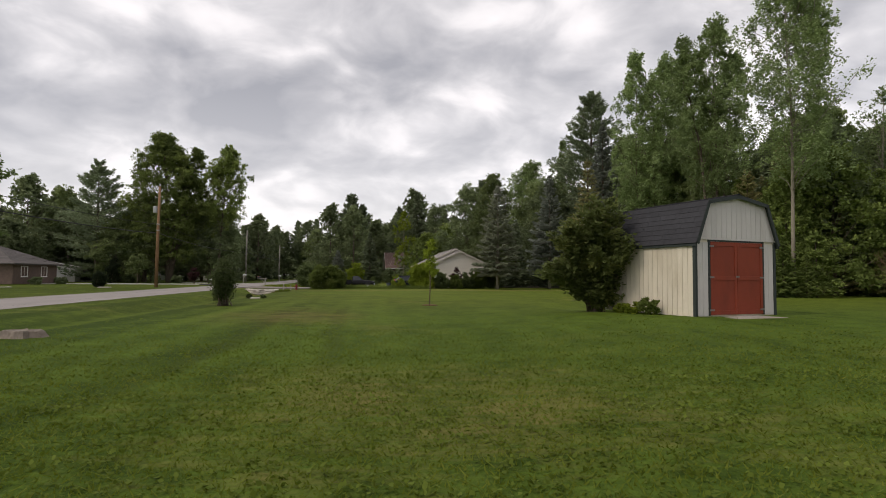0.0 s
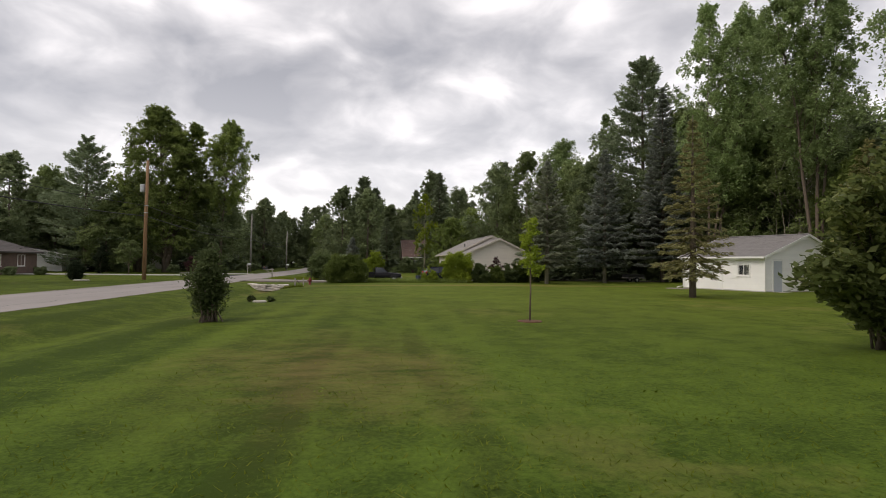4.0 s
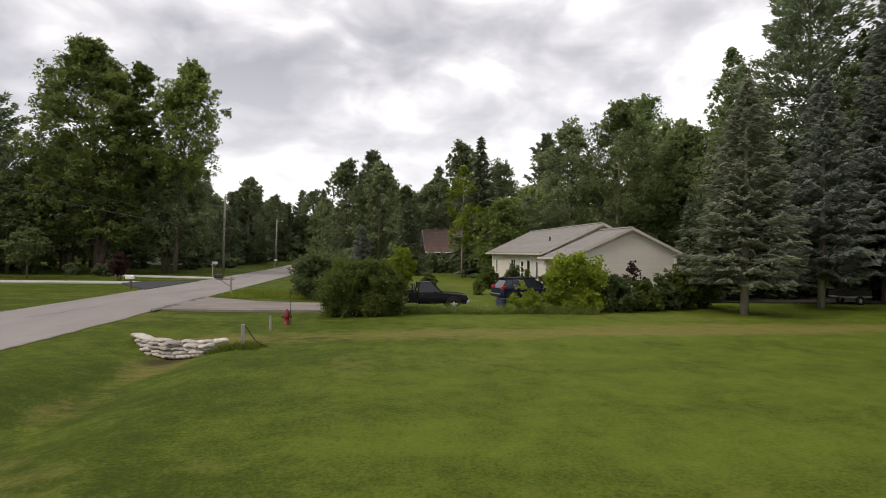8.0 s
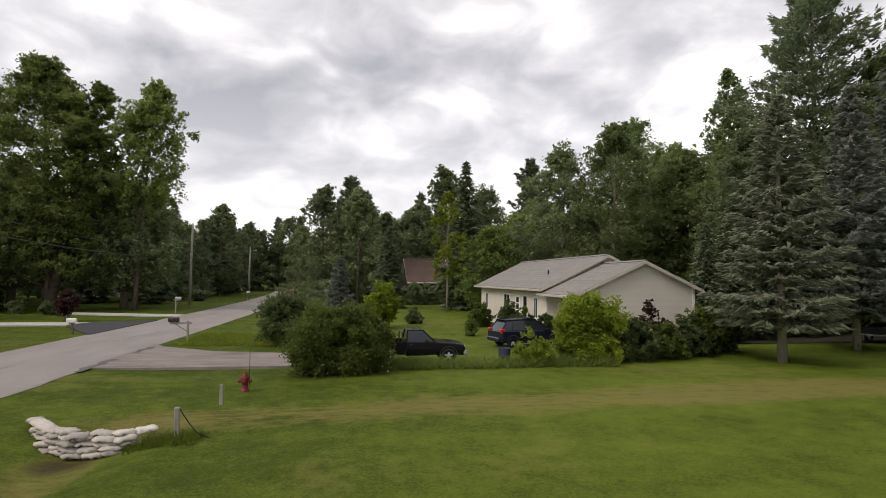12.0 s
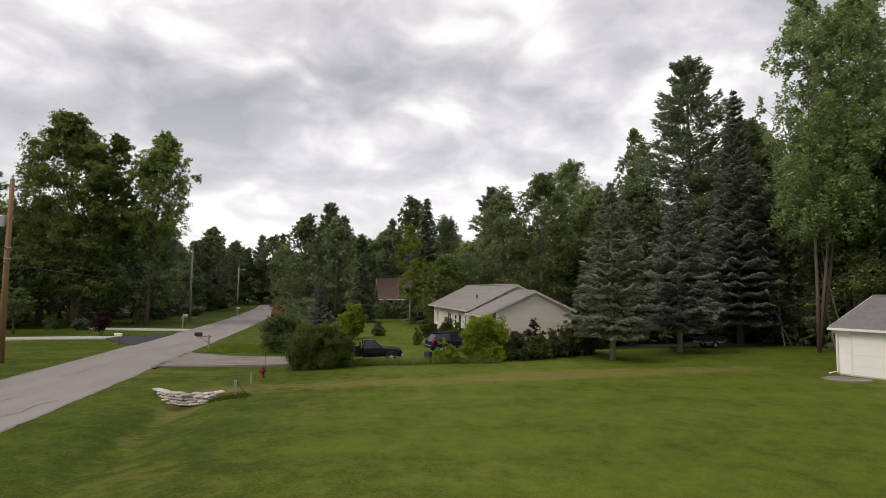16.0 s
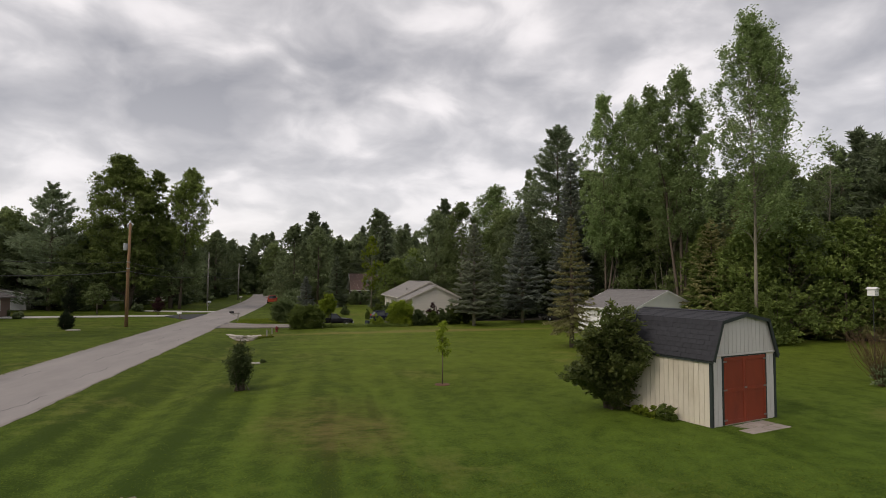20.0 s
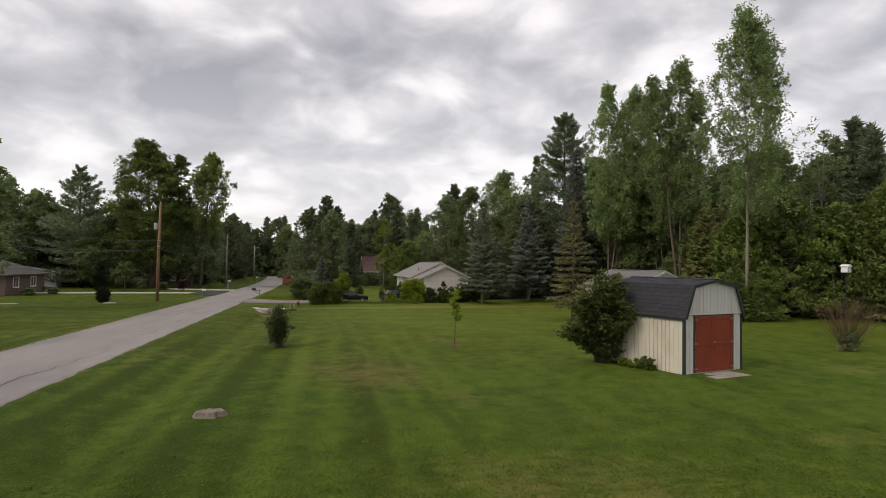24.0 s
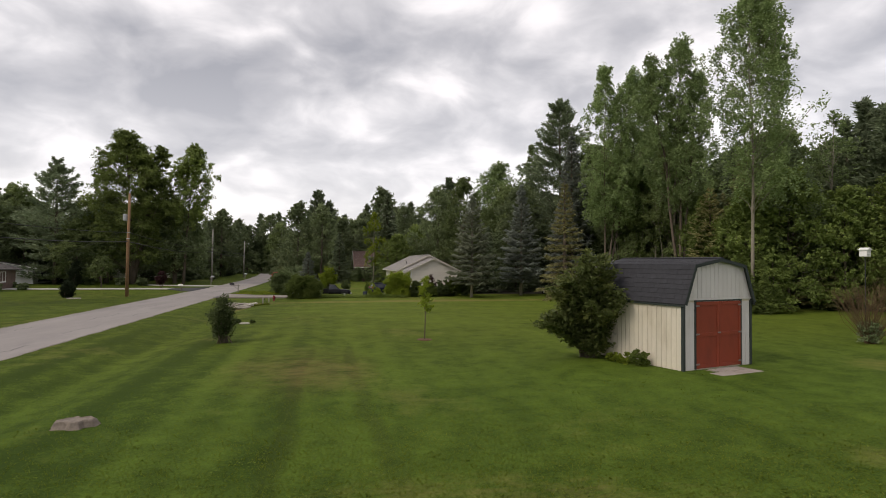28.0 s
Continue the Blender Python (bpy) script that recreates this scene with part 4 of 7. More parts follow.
def window(parent, m, w, h, frame_mat, panes=2, name="window"):
    """A window in a wall's local frame (x along, y inwards, z up), its outside flush at y = 0."""
    f = Mesh()
    for a in ((0, 0, w, 0.07), (0, h - 0.07, w, h), (0, 0.07, 0.07, h - 0.07), (w - 0.07, 0.07, w, h - 0.07)):
        f.box(a[0], -0.035, a[1], a[2], 0.05, a[3], m)
    fr = part(name, f, frame_mat, parent)
    pw = (w - 0.14) / panes
    for i in range(panes):
        part("pane", Mesh().box(0.07 + i * pw + 0.025, 0.015, 0.09, 0.07 + (i + 1) * pw - 0.025, 0.025, h - 0.09, m), M["glass"], fr)
        part("sash", Mesh().box(0.07 + i * pw, 0.0, 0.07, 0.07 + i * pw + 0.025, 0.04, h - 0.07, m).box(0.07 + (i + 1) * pw - 0.025, 0.0, 0.07, 0.07 + (i + 1) * pw, 0.04, h - 0.07, m), frame_mat, fr)
    part("sill", Mesh().box(-0.04, -0.07, -0.05, w + 0.04, 0.02, 0.0, m, 0.008), frame_mat, fr)
    return fr


# the garden shed: gambrel roof, board siding, red double doors
SHED_W, SHED_D = 3.30, 4.05
shed = thing("garden_shed", pose(10.36, 15.82, -0.12, 0, 0, 16.7), "cream board-sided garden shed with charcoal gambrel roof and closed red doors", "shed")
EAVE, KNEE, PEAK, KX = 2.20, 3.33, 3.55, 0.42


def gambrel(u):
    if u < KX:
        return EAVE + (KNEE - EAVE) * u / KX
    if u > SHED_W - KX:
        return EAVE + (KNEE - EAVE) * (SHED_W - u) / KX
    half = SHED_W / 2
    return KNEE + (PEAK - KNEE) * (1 - abs(u - half) / (half - KX))


core = Mesh()
prof = [(0.03, 0), (SHED_W - 0.03, 0), (SHED_W - 0.03, EAVE), (SHED_W - KX, KNEE - 0.04), (SHED_W / 2, PEAK - 0.04), (KX, KNEE - 0.04), (0.03, EAVE)]
core.prism(prof, SHED_D - 0.06, Matrix.Translation((0, 0.03, 0)))
part("wall", core, M["cream"], shed)
D0, D1, DH = 0.58, 2.72, 2.17
boards(shed, M["shed_white"], 0.09, D0 - 0.07, 0.02, lambda u: 2.14, 0.21, 0.012, 0)
boards(shed, M["shed_white"], D1 + 0.07, SHED_W - 0.09, 0.02, lambda u: 2.14, 0.21, 0.012, 0)
boards(shed, M["shed_white"], 0.02, SHED_W - 0.02, 2.27, lambda u: gambrel(u) - 0.02, 0.20, -0.004, 0)
boards(shed, M["cream"], 0.09, SHED_D - 0.02, 0.0, lambda u: EAVE - 0.05, 0.20, 0, 0, along="y", fixed=0.012)
boards(shed, M["cream"], 0.09, SHED_D - 0.02, 0.0, lambda u: EAVE - 0.05, 0.20, 0, 0, along="y", fixed=SHED_W - 0.03)
boards(shed, M["cream"], 0.02, SHED_W - 0.02, 0.0, lambda u: gambrel(u) - 0.02, 0.20, SHED_D - 0.03, 0)
for x in (-0.012, SHED_W - 0.078):
    part("corner_trim", Mesh().box(x, -0.012, 0.0, x + 0.09, 0.09, EAVE - 0.04, None, 0.006), M["dark_trim"], shed)
part("door_frame", Mesh().box(D0 - 0.07, -0.008, 0.03, D0, 0.04, DH + 0.07).box(D1, -0.008, 0.03, D1 + 0.07, 0.04, DH + 0.07).box(D0, -0.008, DH, D1, 0.04, DH + 0.09), M["dark_trim"], shed)
part("drip_board", Mesh().box(0.0, -0.02, 2.215, SHED_W, 0.02, 2.265, None, 0.005), M["shed_white"], shed)
for x0, x1, hinge_x in ((D0 + 0.005, (D0 + D1) / 2 - 0.006, D0), ((D0 + D1) / 2 + 0.006, D1 - 0.005, D1)):
    leaf = part("door", Mesh().box(x0, 0.0, 0.05, x1, 0.03, DH - 0.01), M["red_door"], shed)
    part("stile", Mesh().box(x0, -0.02, 0.05, x0 + 0.10, 0.0, DH - 0.01, None, 0.004), M["red_door"], leaf)
    part("stile", Mesh().box(x1 - 0.10, -0.02, 0.05, x1, 0.0, DH - 0.01, None, 0.004), M["red_door"], leaf)
    for z in (0.05, 1.05, DH - 0.13):
        part("rail", Mesh().box(x0 + 0.10, -0.018, z, x1 - 0.10, 0.0, z + 0.12, None, 0.004), M["red_door"], leaf)
    for z in (0.16, 1.11, DH - 0.16):
        s = 1 if hinge_x == D0 else -1
        h = Mesh()
        h.box(min(hinge_x - 0.05 * s, hinge_x + 0.13 * s), -0.026, z, max(hinge_x - 0.05 * s, hinge_x + 0.13 * s), -0.019, z + 0.05)
        h.tube([(hinge_x, -0.03, z - 0.005), (hinge_x, -0.03, z + 0.055)], [0.011, 0.011], 8)
        part("hinge", h, M["hinge"], leaf)
part("hasp", Mesh().box((D0 + D1) / 2 - 0.07, -0.034, 1.13, (D0 + D1) / 2 + 0.07, -0.021, 1.18, None, 0.003), M["hinge"], shed)
rng_s = np.random.default_rng(5)
OV = 0.10
for sgn, xe, xk in ((1, -0.06, KX), (-1, SHED_W + 0.06, SHED_W - KX)):
    ze = EAVE - 0.10
    deck_m = slab_between(Mesh(), (xe, -OV, ze), (xe, SHED_D + OV, ze), (xk, SHED_D + OV, KNEE + 0.012), (xk, -OV, KNEE + 0.012), 0.03)
    slab_between(deck_m, (xk, -OV, KNEE + 0.012), (xk, SHED_D + OV, KNEE + 0.012), (SHED_W / 2, SHED_D + OV, PEAK + 0.012), (SHED_W / 2, -OV, PEAK + 0.012), 0.03)
    side = part("roof", deck_m, M["dark_trim"], shed)
    shingle_courses(side, M["shingle"], (xe - 0.02 * sgn, -OV - 0.02, ze), (xe - 0.02 * sgn, SHED_D + OV + 0.02, ze), (xk, -OV - 0.02, KNEE + 0.012), (xk, SHED_D + OV + 0.02, KNEE + 0.012), 8, 14, rng_s)
    shingle_courses(side, M["shingle"], (xk, -OV - 0.02, KNEE + 0.014), (xk, SHED_D + OV + 0.02, KNEE + 0.014), (SHED_W / 2, -OV - 0.02, PEAK + 0.014), (SHED_W / 2, SHED_D + OV + 0.02, PEAK + 0.014), 7, 14, rng_s)
    for y in (-OV - 0.03, SHED_D + OV):
        for (xa, za), (xb, zb) in (((xe, ze), (xk, KNEE)), ((xk, KNEE), (SHED_W / 2, PEAK))):
            d = Vector((xb - xa, 0, zb - za)).normalized()
            nn = Vector((d.z, 0, -d.x)) * sgn
            q = [(xa, za + 0.015), (xb, zb + 0.015), (xb + nn.x * 0.09, zb + nn.z * 0.09), (xa + nn.x * 0.09, za + nn.z * 0.09)]
            part("fascia", Mesh().prism(q, 0.03, Matrix.Translation((0, y, 0))), M["dark_trim"], shed)
    part("eave_board", Mesh().box(min(xe, xe + 0.03 * sgn), -OV, ze - 0.08, max(xe, xe + 0.03 * sgn), SHED_D + OV, ze - 0.012), M["dark_trim"], shed)
cap = Mesh()
for s in (-1, 1):
    slab_between(cap, (SHED_W / 2, -OV - 0.02, PEAK + 0.05), (SHED_W / 2, SHED_D + OV + 0.02, PEAK + 0.05), (SHED_W / 2 + 0.14 * s, SHED_D + OV + 0.02, PEAK + 0.022), (SHED_W / 2 + 0.14 * s, -OV - 0.02, PEAK + 0.022), 0.012)
part("ridge_cap", cap, M["shingle"], shed)
# paving in front of the doors
pav = thing("paving_slabs", pose(10.36, 15.82, -0.13, 0, 0, 16.7), "weathered pinkish grey paving slabs before the shed doors", "paving")
for i in range(4):
    for j in range(2):
        x0, y0 = 0.48 + 0.50 * i + rng_s.uniform(-0.01, 0.01), -1.02 + 0.5 * j
        part("slab", Mesh().box(x0, y0, -0.04, x0 + 0.485, y0 + 0.485, 0.02 + rng_s.uniform(-0.008, 0.008), None, 0.012), M["paver"], pav)

# the white garage
GW, GD = 8.3, 6.6
GA = 18.5
gar = thing("garage", pose(24.15, 44.4, -0.34, 0, 0, GA), "white lap-sided garage with grey shingle roof, door and small window", "garage")
GE, GP = 2.42, 3.88
g_core = Mesh().prism([(0.025, 0), (GW - 0.025, 0), (GW - 0.025, GE + 0.02), (GW / 2, GP - 0.05), (0.025, GE + 0.02)], GD - 0.05, Matrix.Translation((0, 0.025, 0)))
part("wall", g_core, M["white_trim"], gar)
part("foundation", Mesh().box(-0.005, -0.005, -0.25, GW + 0.005, GD + 0.005, 0.10), M["concrete"], gar)


def gable_edge(w, eave, peak):
    return lambda z: (0.0, w) if z <= eave else (min(w / 2, (z - eave) / (peak - eave) * w / 2), max(w / 2, w - (z - eave) / (peak - eave) * w / 2))


front = Matrix.Translation((0, 0.02, 0))
left = Matrix.Translation((0.02, GD, 0)) @ Matrix.Rotation(radians(-90), 4, "Z")
right_w = Matrix.Translation((GW - 0.02, 0, 0)) @ Matrix.Rotation(radians(90), 4, "Z")
laps(gar, M["white_siding"], 0, GW, 0.11, gable_edge(GW, GE, GP - 0.02), 0.19, front, [(0.72, 0, 1.70, 2.12)])
laps(gar, M["white_siding"], 0, GD, 0.11, lambda z: (0.0, GD) if z < GE - 0.05 else (0.0, 0.0), 0.19, left, [(0.62, 0, 3.42, 2.15), (GD - 2.05, 1.05, GD - 1.05, 1.85)])
laps(gar, M["white_siding"], 0, GD, 0.11, lambda z: (0.0, GD) if z < GE - 0.05 else (0.0, 0.0), 0.19, right_w)
for x, y in ((-0.03, -0.03), (GW - 0.07, -0.03), (-0.03, GD - 0.07), (GW - 0.07, GD - 0.07)):
    part("corner_trim", Mesh().box(x, y, 0.08, x + 0.10, y + 0.10, GE), M["white_trim"], gar)
d = part("door", Mesh().box(0.80, -0.012, 0.06, 1.62, 0.03, 2.06, None, 0.004), M["grey_door"], gar)
part("door_frame", Mesh().box(0.72, -0.03, 0.04, 0.80, 0.04, 2.14).box(1.62, -0.03, 0.04, 1.70, 0.04, 2.14).box(0.80, -0.03, 2.06, 1.62, 0.04, 2.14), M["white_trim"], gar)
part("door_knob", Mesh().tube([(1.54, -0.012, 1.0), (1.54, -0.06, 1.0)], [0.02, 0.032], 10), M["hinge"], d)
part("step", Mesh().box(0.62, -0.65, -0.1, 1.85, -0.04, 0.05, None, 0.02), M["concrete"], gar)
window(gar, left @ Matrix.Translation((GD - 2.05, -0.01, 1.05)), 1.0, 0.80, M["white_trim"])
od = part("overhead_door", Mesh().box(0.70, -0.005, 0.05, 3.34, 0.03, 2.08, left), M["white_siding"], gar)
for i in range(4):
    part("panel", Mesh().box(0.72, -0.02, 0.06 + i * 0.505, 3.32, -0.006, 0.06 + i * 0.505 + 0.49, left, 0.006), M["white_siding"], od)
part("door_casing", Mesh().box(0.60, -0.03, 0.04, 0.70, 0.02, 2.18, left).box(3.34, -0.03, 0.04, 3.44, 0.02, 2.18, left).box(0.70, -0.03, 2.08, 3.34, 0.02, 2.18, left), M["white_trim"], gar)
rng_g = np.random.default_rng(9)


def gable_roof(parent, w, d, eave, peak, over, over_end, mat, courses, tabs, fascia_mat, rng, thick=0.06, deep=None):
    rise = (peak - eave) / (w / 2)
    for s, xe in ((1, -(deep or over)), (-1, w + over)):
        ze = eave - (deep or over if s > 0 else over) * rise
        pl = slab_between(Mesh(), (xe, -over_end, ze + 0.05), (xe, d + over_end, ze + 0.05), (w / 2, d + over_end, peak + 0.05), (w / 2, -over_end, peak + 0.05), thick)
        slope = part("roof", pl, fascia_mat, parent)
        shingle_courses(slope, mat, (xe - 0.02 * s, -over_end - 0.015, ze + 0.05), (xe - 0.02 * s, d + over_end + 0.015, ze + 0.05), (w / 2, -over_end - 0.015, peak + 0.052), (w / 2, d + over_end + 0.015, peak + 0.052), courses, tabs, rng, 0.004)
        for y in (-over_end - 0.012, d + over_end - 0.018):
            q = [(xe, ze + 0.06), (w / 2, peak + 0.06), (w / 2, peak - 0.10), (xe, ze - 0.10)]
            part("rake_board", Mesh().prism(q if s > 0 else q[::-1], 0.03, Matrix.Translation((0, y, 0))), fascia_mat, parent)
        part("gutter", Mesh().box(min(xe - 0.11 * s, xe), -over_end, ze - 0.09, max(xe - 0.11 * s, xe), d + over_end, ze + 0.03, None, 0.015), fascia_mat, parent)
    rc = Mesh()
    for s in (-1, 1):
        slab_between(rc, (w / 2, -over_end, peak + 0.10), (w / 2, d + over_end, peak + 0.10), (w / 2 + 0.16 * s, d + over_end, peak + 0.10 - 0.16 * rise), (w / 2 + 0.16 * s, -over_end, peak + 0.10 - 0.16 * rise), 0.015)
    part("ridge_cap", rc, mat, parent)


part("downspout", Mesh().tube([(-0.40, GD + 0.1, GE - 0.12), (-0.09, GD - 0.06, GE - 0.35), (-0.09, GD - 0.06, 0.22), (-0.5, GD + 0.15, 0.10)], [0.04] * 4, 8), M["white_trim"], gar)
gable_roof(gar, GW, GD, GE, GP, 0.32, 0.22, M["grey_roof"], 15, 18, M["white_trim"], rng_g)

# the pale house across the hedge: a gabled wing before a longer block
HA = 1.6
house = thing("house", pose(7.84, 62.63, -0.35, 0, 0, HA), "pale beige lap-sided ranch house with light grey shingle roof", "house")
HW, HD, HE, HP = 5.25, 4.15, 2.85, 4.05
part("wall", Mesh().prism([(0.025, 0), (HW - 0.025, 0), (HW - 0.025, HE), (HW / 2, HP - 0.05), (0.025, HE)], HD, Matrix.Translation((0, 0.025, 0))), M["beige_siding"], house)
laps(house, M["beige_siding"], 0, HW, 0.10, gable_edge(HW, HE, HP - 0.02), 0.145, front)
h_left = Matrix.Translation((0.02, HD, 0)) @ Matrix.Rotation(radians(-90), 4, "Z")
laps(house, M["beige_siding"], 0, HD, 0.10, lambda z: (0.0, HD) if z < HE - 0.1 else (0.0, 0.0), 0.145, h_left, [(2.4, 0.0, 3.9, 2.2)])
hd = part("overhead_door", Mesh().box(2.45, -0.004, 0.05, 3.85, 0.03, 2.15, h_left), M["white_trim"], house)
for i in range(4):
    part("panel", Mesh().box(2.47, -0.018, 0.06 + 0.52 * i, 3.83, -0.005, 0.56 + 0.52 * i, h_left, 0.006), M["white_trim"], hd)
window(house, h_left @ Matrix.Translation((1.0, -0.012, 1.0)), 0.75, 1.1, M["white_trim"])
for x in (-0.03, HW - 0.07):
    part("corner_trim", Mesh().box(x, -0.03, 0.05, x + 0.10, 0.07, HE), M["white_trim"], house)
gable_roof(house, HW, HD, HE, HP, 0.26, 0.28, M["tan_roof"], 12, 12, M["house_trim"], rng_g, 0.06, 0.98)
BX, BD, BP, BE = -0.61, 14.7, 4.50, 2.84
BW = 6.82
block = Matrix.Translation((BX, HD, 0))
wing = part("wing", Mesh().prism([(0.025, 0), (BW - 0.025, 0), (BW - 0.025, BE), (BW / 2, BP - 0.05), (0.025, BE)], BD, block @ Matrix.Translation((0, 0.025, 0))), M["beige_siding"], house)
b_left = block @ Matrix.Translation((0.02, BD, 0)) @ Matrix.Rotation(radians(-90), 4, "Z")
OPEN = [(1.3, 1.0, 2.2, 2.2), (6.3, 0.9, 7.8, 2.25), (9.0, 0.05, 9.95, 2.25), (10.55, 0.05, 11.4, 2.25), (12.5, 0.95, 13.3, 2.2)]
laps(house, M["beige_siding"], 0, BD, 0.10, lambda z: (0.0, BD) if z < BE - 0.1 else (0.0, 0.0), 0.145, b_left, OPEN)
laps(house, M["beige_siding"], 0, BW, 0.10, gable_edge(BW, BE, BP - 0.02), 0.145, block @ front)
for x0, z0, x1, z1 in OPEN:
    if z0 < 0.2:
        hdr = part("door", Mesh().box(x0 + 0.08, -0.01, z0, x1 - 0.08, 0.03, z1 - 0.08, b_left, 0.004), M["glass"] if x0 > 10 else M["white_trim"], house, "dark glazed storm door" if x0 > 10 else "white panelled front door")
        if x0 < 10:
            for i in range(3):
                part("pane", Mesh().box(x0 + 0.22, -0.022, 0.95 + 0.4 * i, x1 - 0.22, -0.012, 1.28 + 0.4 * i, b_left), M["glass"], hdr)
        part("door_frame", Mesh().box(x0, -0.03, z0, x0 + 0.08, 0.03, z1, b_left).box(x1 - 0.08, -0.03, z0, x1, 0.03, z1, b_left).box(x0, -0.03, z1 - 0.08, x1, 0.03, z1, b_left), M["white_trim"], hdr)
    else:
        window(house, b_left @ Matrix.Translation((x0, -0.012, z0)), x1 - x0, z1 - z0, M["white_trim"], 2)


def shifted_roof(parent, m, *args):
    before = set(scene.collection.objects)
    gable_roof(parent, *args)
    for o in set(scene.collection.objects) - before:
        if o.parent == parent:
            o.matrix_basis = m @ o.matrix_basis


shifted_roof(house, block, BW, BD, BE, BP, 0.42, 0.28, M["tan_roof"], 14, 20, M["house_trim"], rng_g)
part("vent_pipe", Mesh().tube([(BX + 1.2, HD + 3.0, 3.25), (BX + 1.2, HD + 3.0, 3.75)], [0.05, 0.05], 10), M["black_plastic"], house)


def plain_house(name, m, w, d, eave, peak, wall_mat, roof_mat, label, wins, courses=10, tabs=16, brick=False):
    """A simpler house seen from afar: walls, roof slopes in courses, windows and doors."""
    t = thing(name, m, label, "house")
    part("wall", Mesh().prism([(0.02, 0), (w - 0.02, 0), (w - 0.02, eave), (w / 2, peak - 0.05), (0.02, eave)], d, Matrix.Translation((0, 0.02, 0))), wall_mat, t)
    gable_roof(t, w, d, eave, peak, 0.5, 0.35, roof_mat, courses, tabs, M["white_trim"] if not brick else M["brown_roof"], np.random.default_rng(3))
    for face, x, z, ww, hh, panes in wins:
        fm = {"front": Matrix.Translation((0, 0.0, 0)), "left": Matrix.Translation((0.0, d, 0)) @ Matrix.Rotation(radians(-90), 4, "Z"), "right": Matrix.Translation((w, 0, 0)) @ Matrix.Rotation(radians(90), 4, "Z")}[face]
        window(t, fm @ Matrix.Translation((x, -0.012, z)), ww, hh, M["white_trim"], panes)
    return t


far_house = plain_house("house", pose(3.0, 116.0, -0.35, 0, 0, -88), 8.4, 4.8, 3.0, 5.7, M["brick"], M["red_roof"], "small brick house with rust brown roof among dark trees", [("right", 1.2, 0.9, 1.2, 1.3, 2), ("right", 5.0, 0.9, 1.4, 1.3, 2), ("front", 1.2, 0.9, 1.1, 1.2, 2)])
side_house = plain_house("house", pose(-61, 92.0, -0.35, 0, 0, 5), 17, 7, 2.4, 3.9, M["white_siding"], M["brown_roof"], "low white house behind the brick one, half hidden by trees", [("front", 3.5, 0.9, 1.4, 1.1, 2), ("front", 9.0, 0.9, 1.4, 1.1, 2)])
white_house = plain_house("house", pose(-46, 128, -0.35, 0, 0, -4), 16, 8, 2.9, 5.0, M["white_siding"], M["grey_roof"], "long pale house half hidden under shade trees", [("front", 2, 0.9, 1.4, 1.2, 2), ("front", 6.5, 0.9, 1.8, 1.2, 2), ("front", 12, 0.9, 1.4, 1.2, 2)])
brick_house = thing("house", pose(-55.0, 70.5, -0.35), "low brown brick house with hipped brown shingle roof", "house")
BHW, BHD = 15.5, 9.0
part("wall", Mesh().box(0, 0, 0, BHW, BHD, 2.45), M["brick"], brick_house)
rng_b = np.random.default_rng(12)
hip = [(-0.5, -0.5, 2.4), (BHW + 0.5, -0.5, 2.4), (BHW + 0.5, BHD + 0.5, 2.4), (-0.5, BHD + 0.5, 2.4), (4.8, BHD / 2, 4.7), (BHW - 4.8, BHD / 2, 4.7)]
part("soffit", Mesh().add([(x, y, z - d) for d in (0.0, 0.14) for x, y, z in hip[:4]], [(0, 1, 2, 3), (7, 6, 5, 4), (0, 4, 5, 1), (1, 5, 6, 2), (2, 6, 7, 3), (3, 7, 4, 0)]), M["brown_roof"], brick_house)
for a, b, c, e in ((0, 1, 4, 5), (1, 2, 5, 5), (2, 3, 5, 4), (3, 0, 4, 4)):
    shingle_courses(brick_house, M["brown_roof"], hip[a], hip[b], hip[c], hip[e], 14, 22, rng_b)
for x in (1.5, 5.2, 9.0, 12.6):
    window(brick_house, Matrix.Translation((x, -0.012, 0.85)), 1.5, 1.25, M["white_trim"], 2)
b_right = Matrix.Translation((BHW, 0, 0)) @ Matrix.Rotation(radians(90), 4, "Z")
for y in (1.5, 5.5):
    window(brick_house, b_right @ Matrix.Translation((y, -0.012, 0.85)), 1.3, 1.25, M["white_trim"], 2)

# ---------------------------------------------------------------- drives and paths
flat_sheet("driveway", [(-12.0, 58.2), (-9.0, 58.1), (-1, 58.2), (8.0, 59.6), (8.6, 63.5), (5.0, 64.6), (0.5, 62.4), (-6.0, 61.8), (-8.7, 62.5), (-11.3, 64.4), (-12.0, 65.4)], -0.285, 0.1, M["gravel"], "rutted gravel and broken asphalt driveway joining the road", "driveway")
flat_sheet("driveway", [(-20.9, 76.7), (-20.6, 78.9), (-24, 79.0), (-60, 76.6), (-60, 75.0), (-37.7, 75.2), (-25, 76.6)], -0.295, 0.1, M["concrete"], "pale concrete driveway across the neighbouring lawn", "driveway")
flat_sheet("driveway", [(-16.9, 70.2), (-16.9, 80.6), (-18.2, 80.2), (-20.5, 79.0), (-21.0, 76.6), (-18.6, 72.6)], -0.289, 0.1, M["asphalt_dark"], "dark asphalt apron of a driveway", "driveway")
flat_sheet("driveway", [(-16.9, 84.8), (-17.0, 87.2), (-24, 89.4), (-27, 90.2), (-27.4, 88.6), (-22, 86.6)], -0.295, 0.1, M["concrete"], "narrow pale concrete driveway under trees", "driveway")
flat_sheet("gravel_patch", [(20.0, 48.9), (20.6, 48.4), (21.6, 48.3), (22.0, 48.8), (21.7, 49.7), (20.8, 50.0), (20.1, 49.6)], -0.262, 0.06, M["gravel"], "small worn gravel patch before the garage door", "gravel")


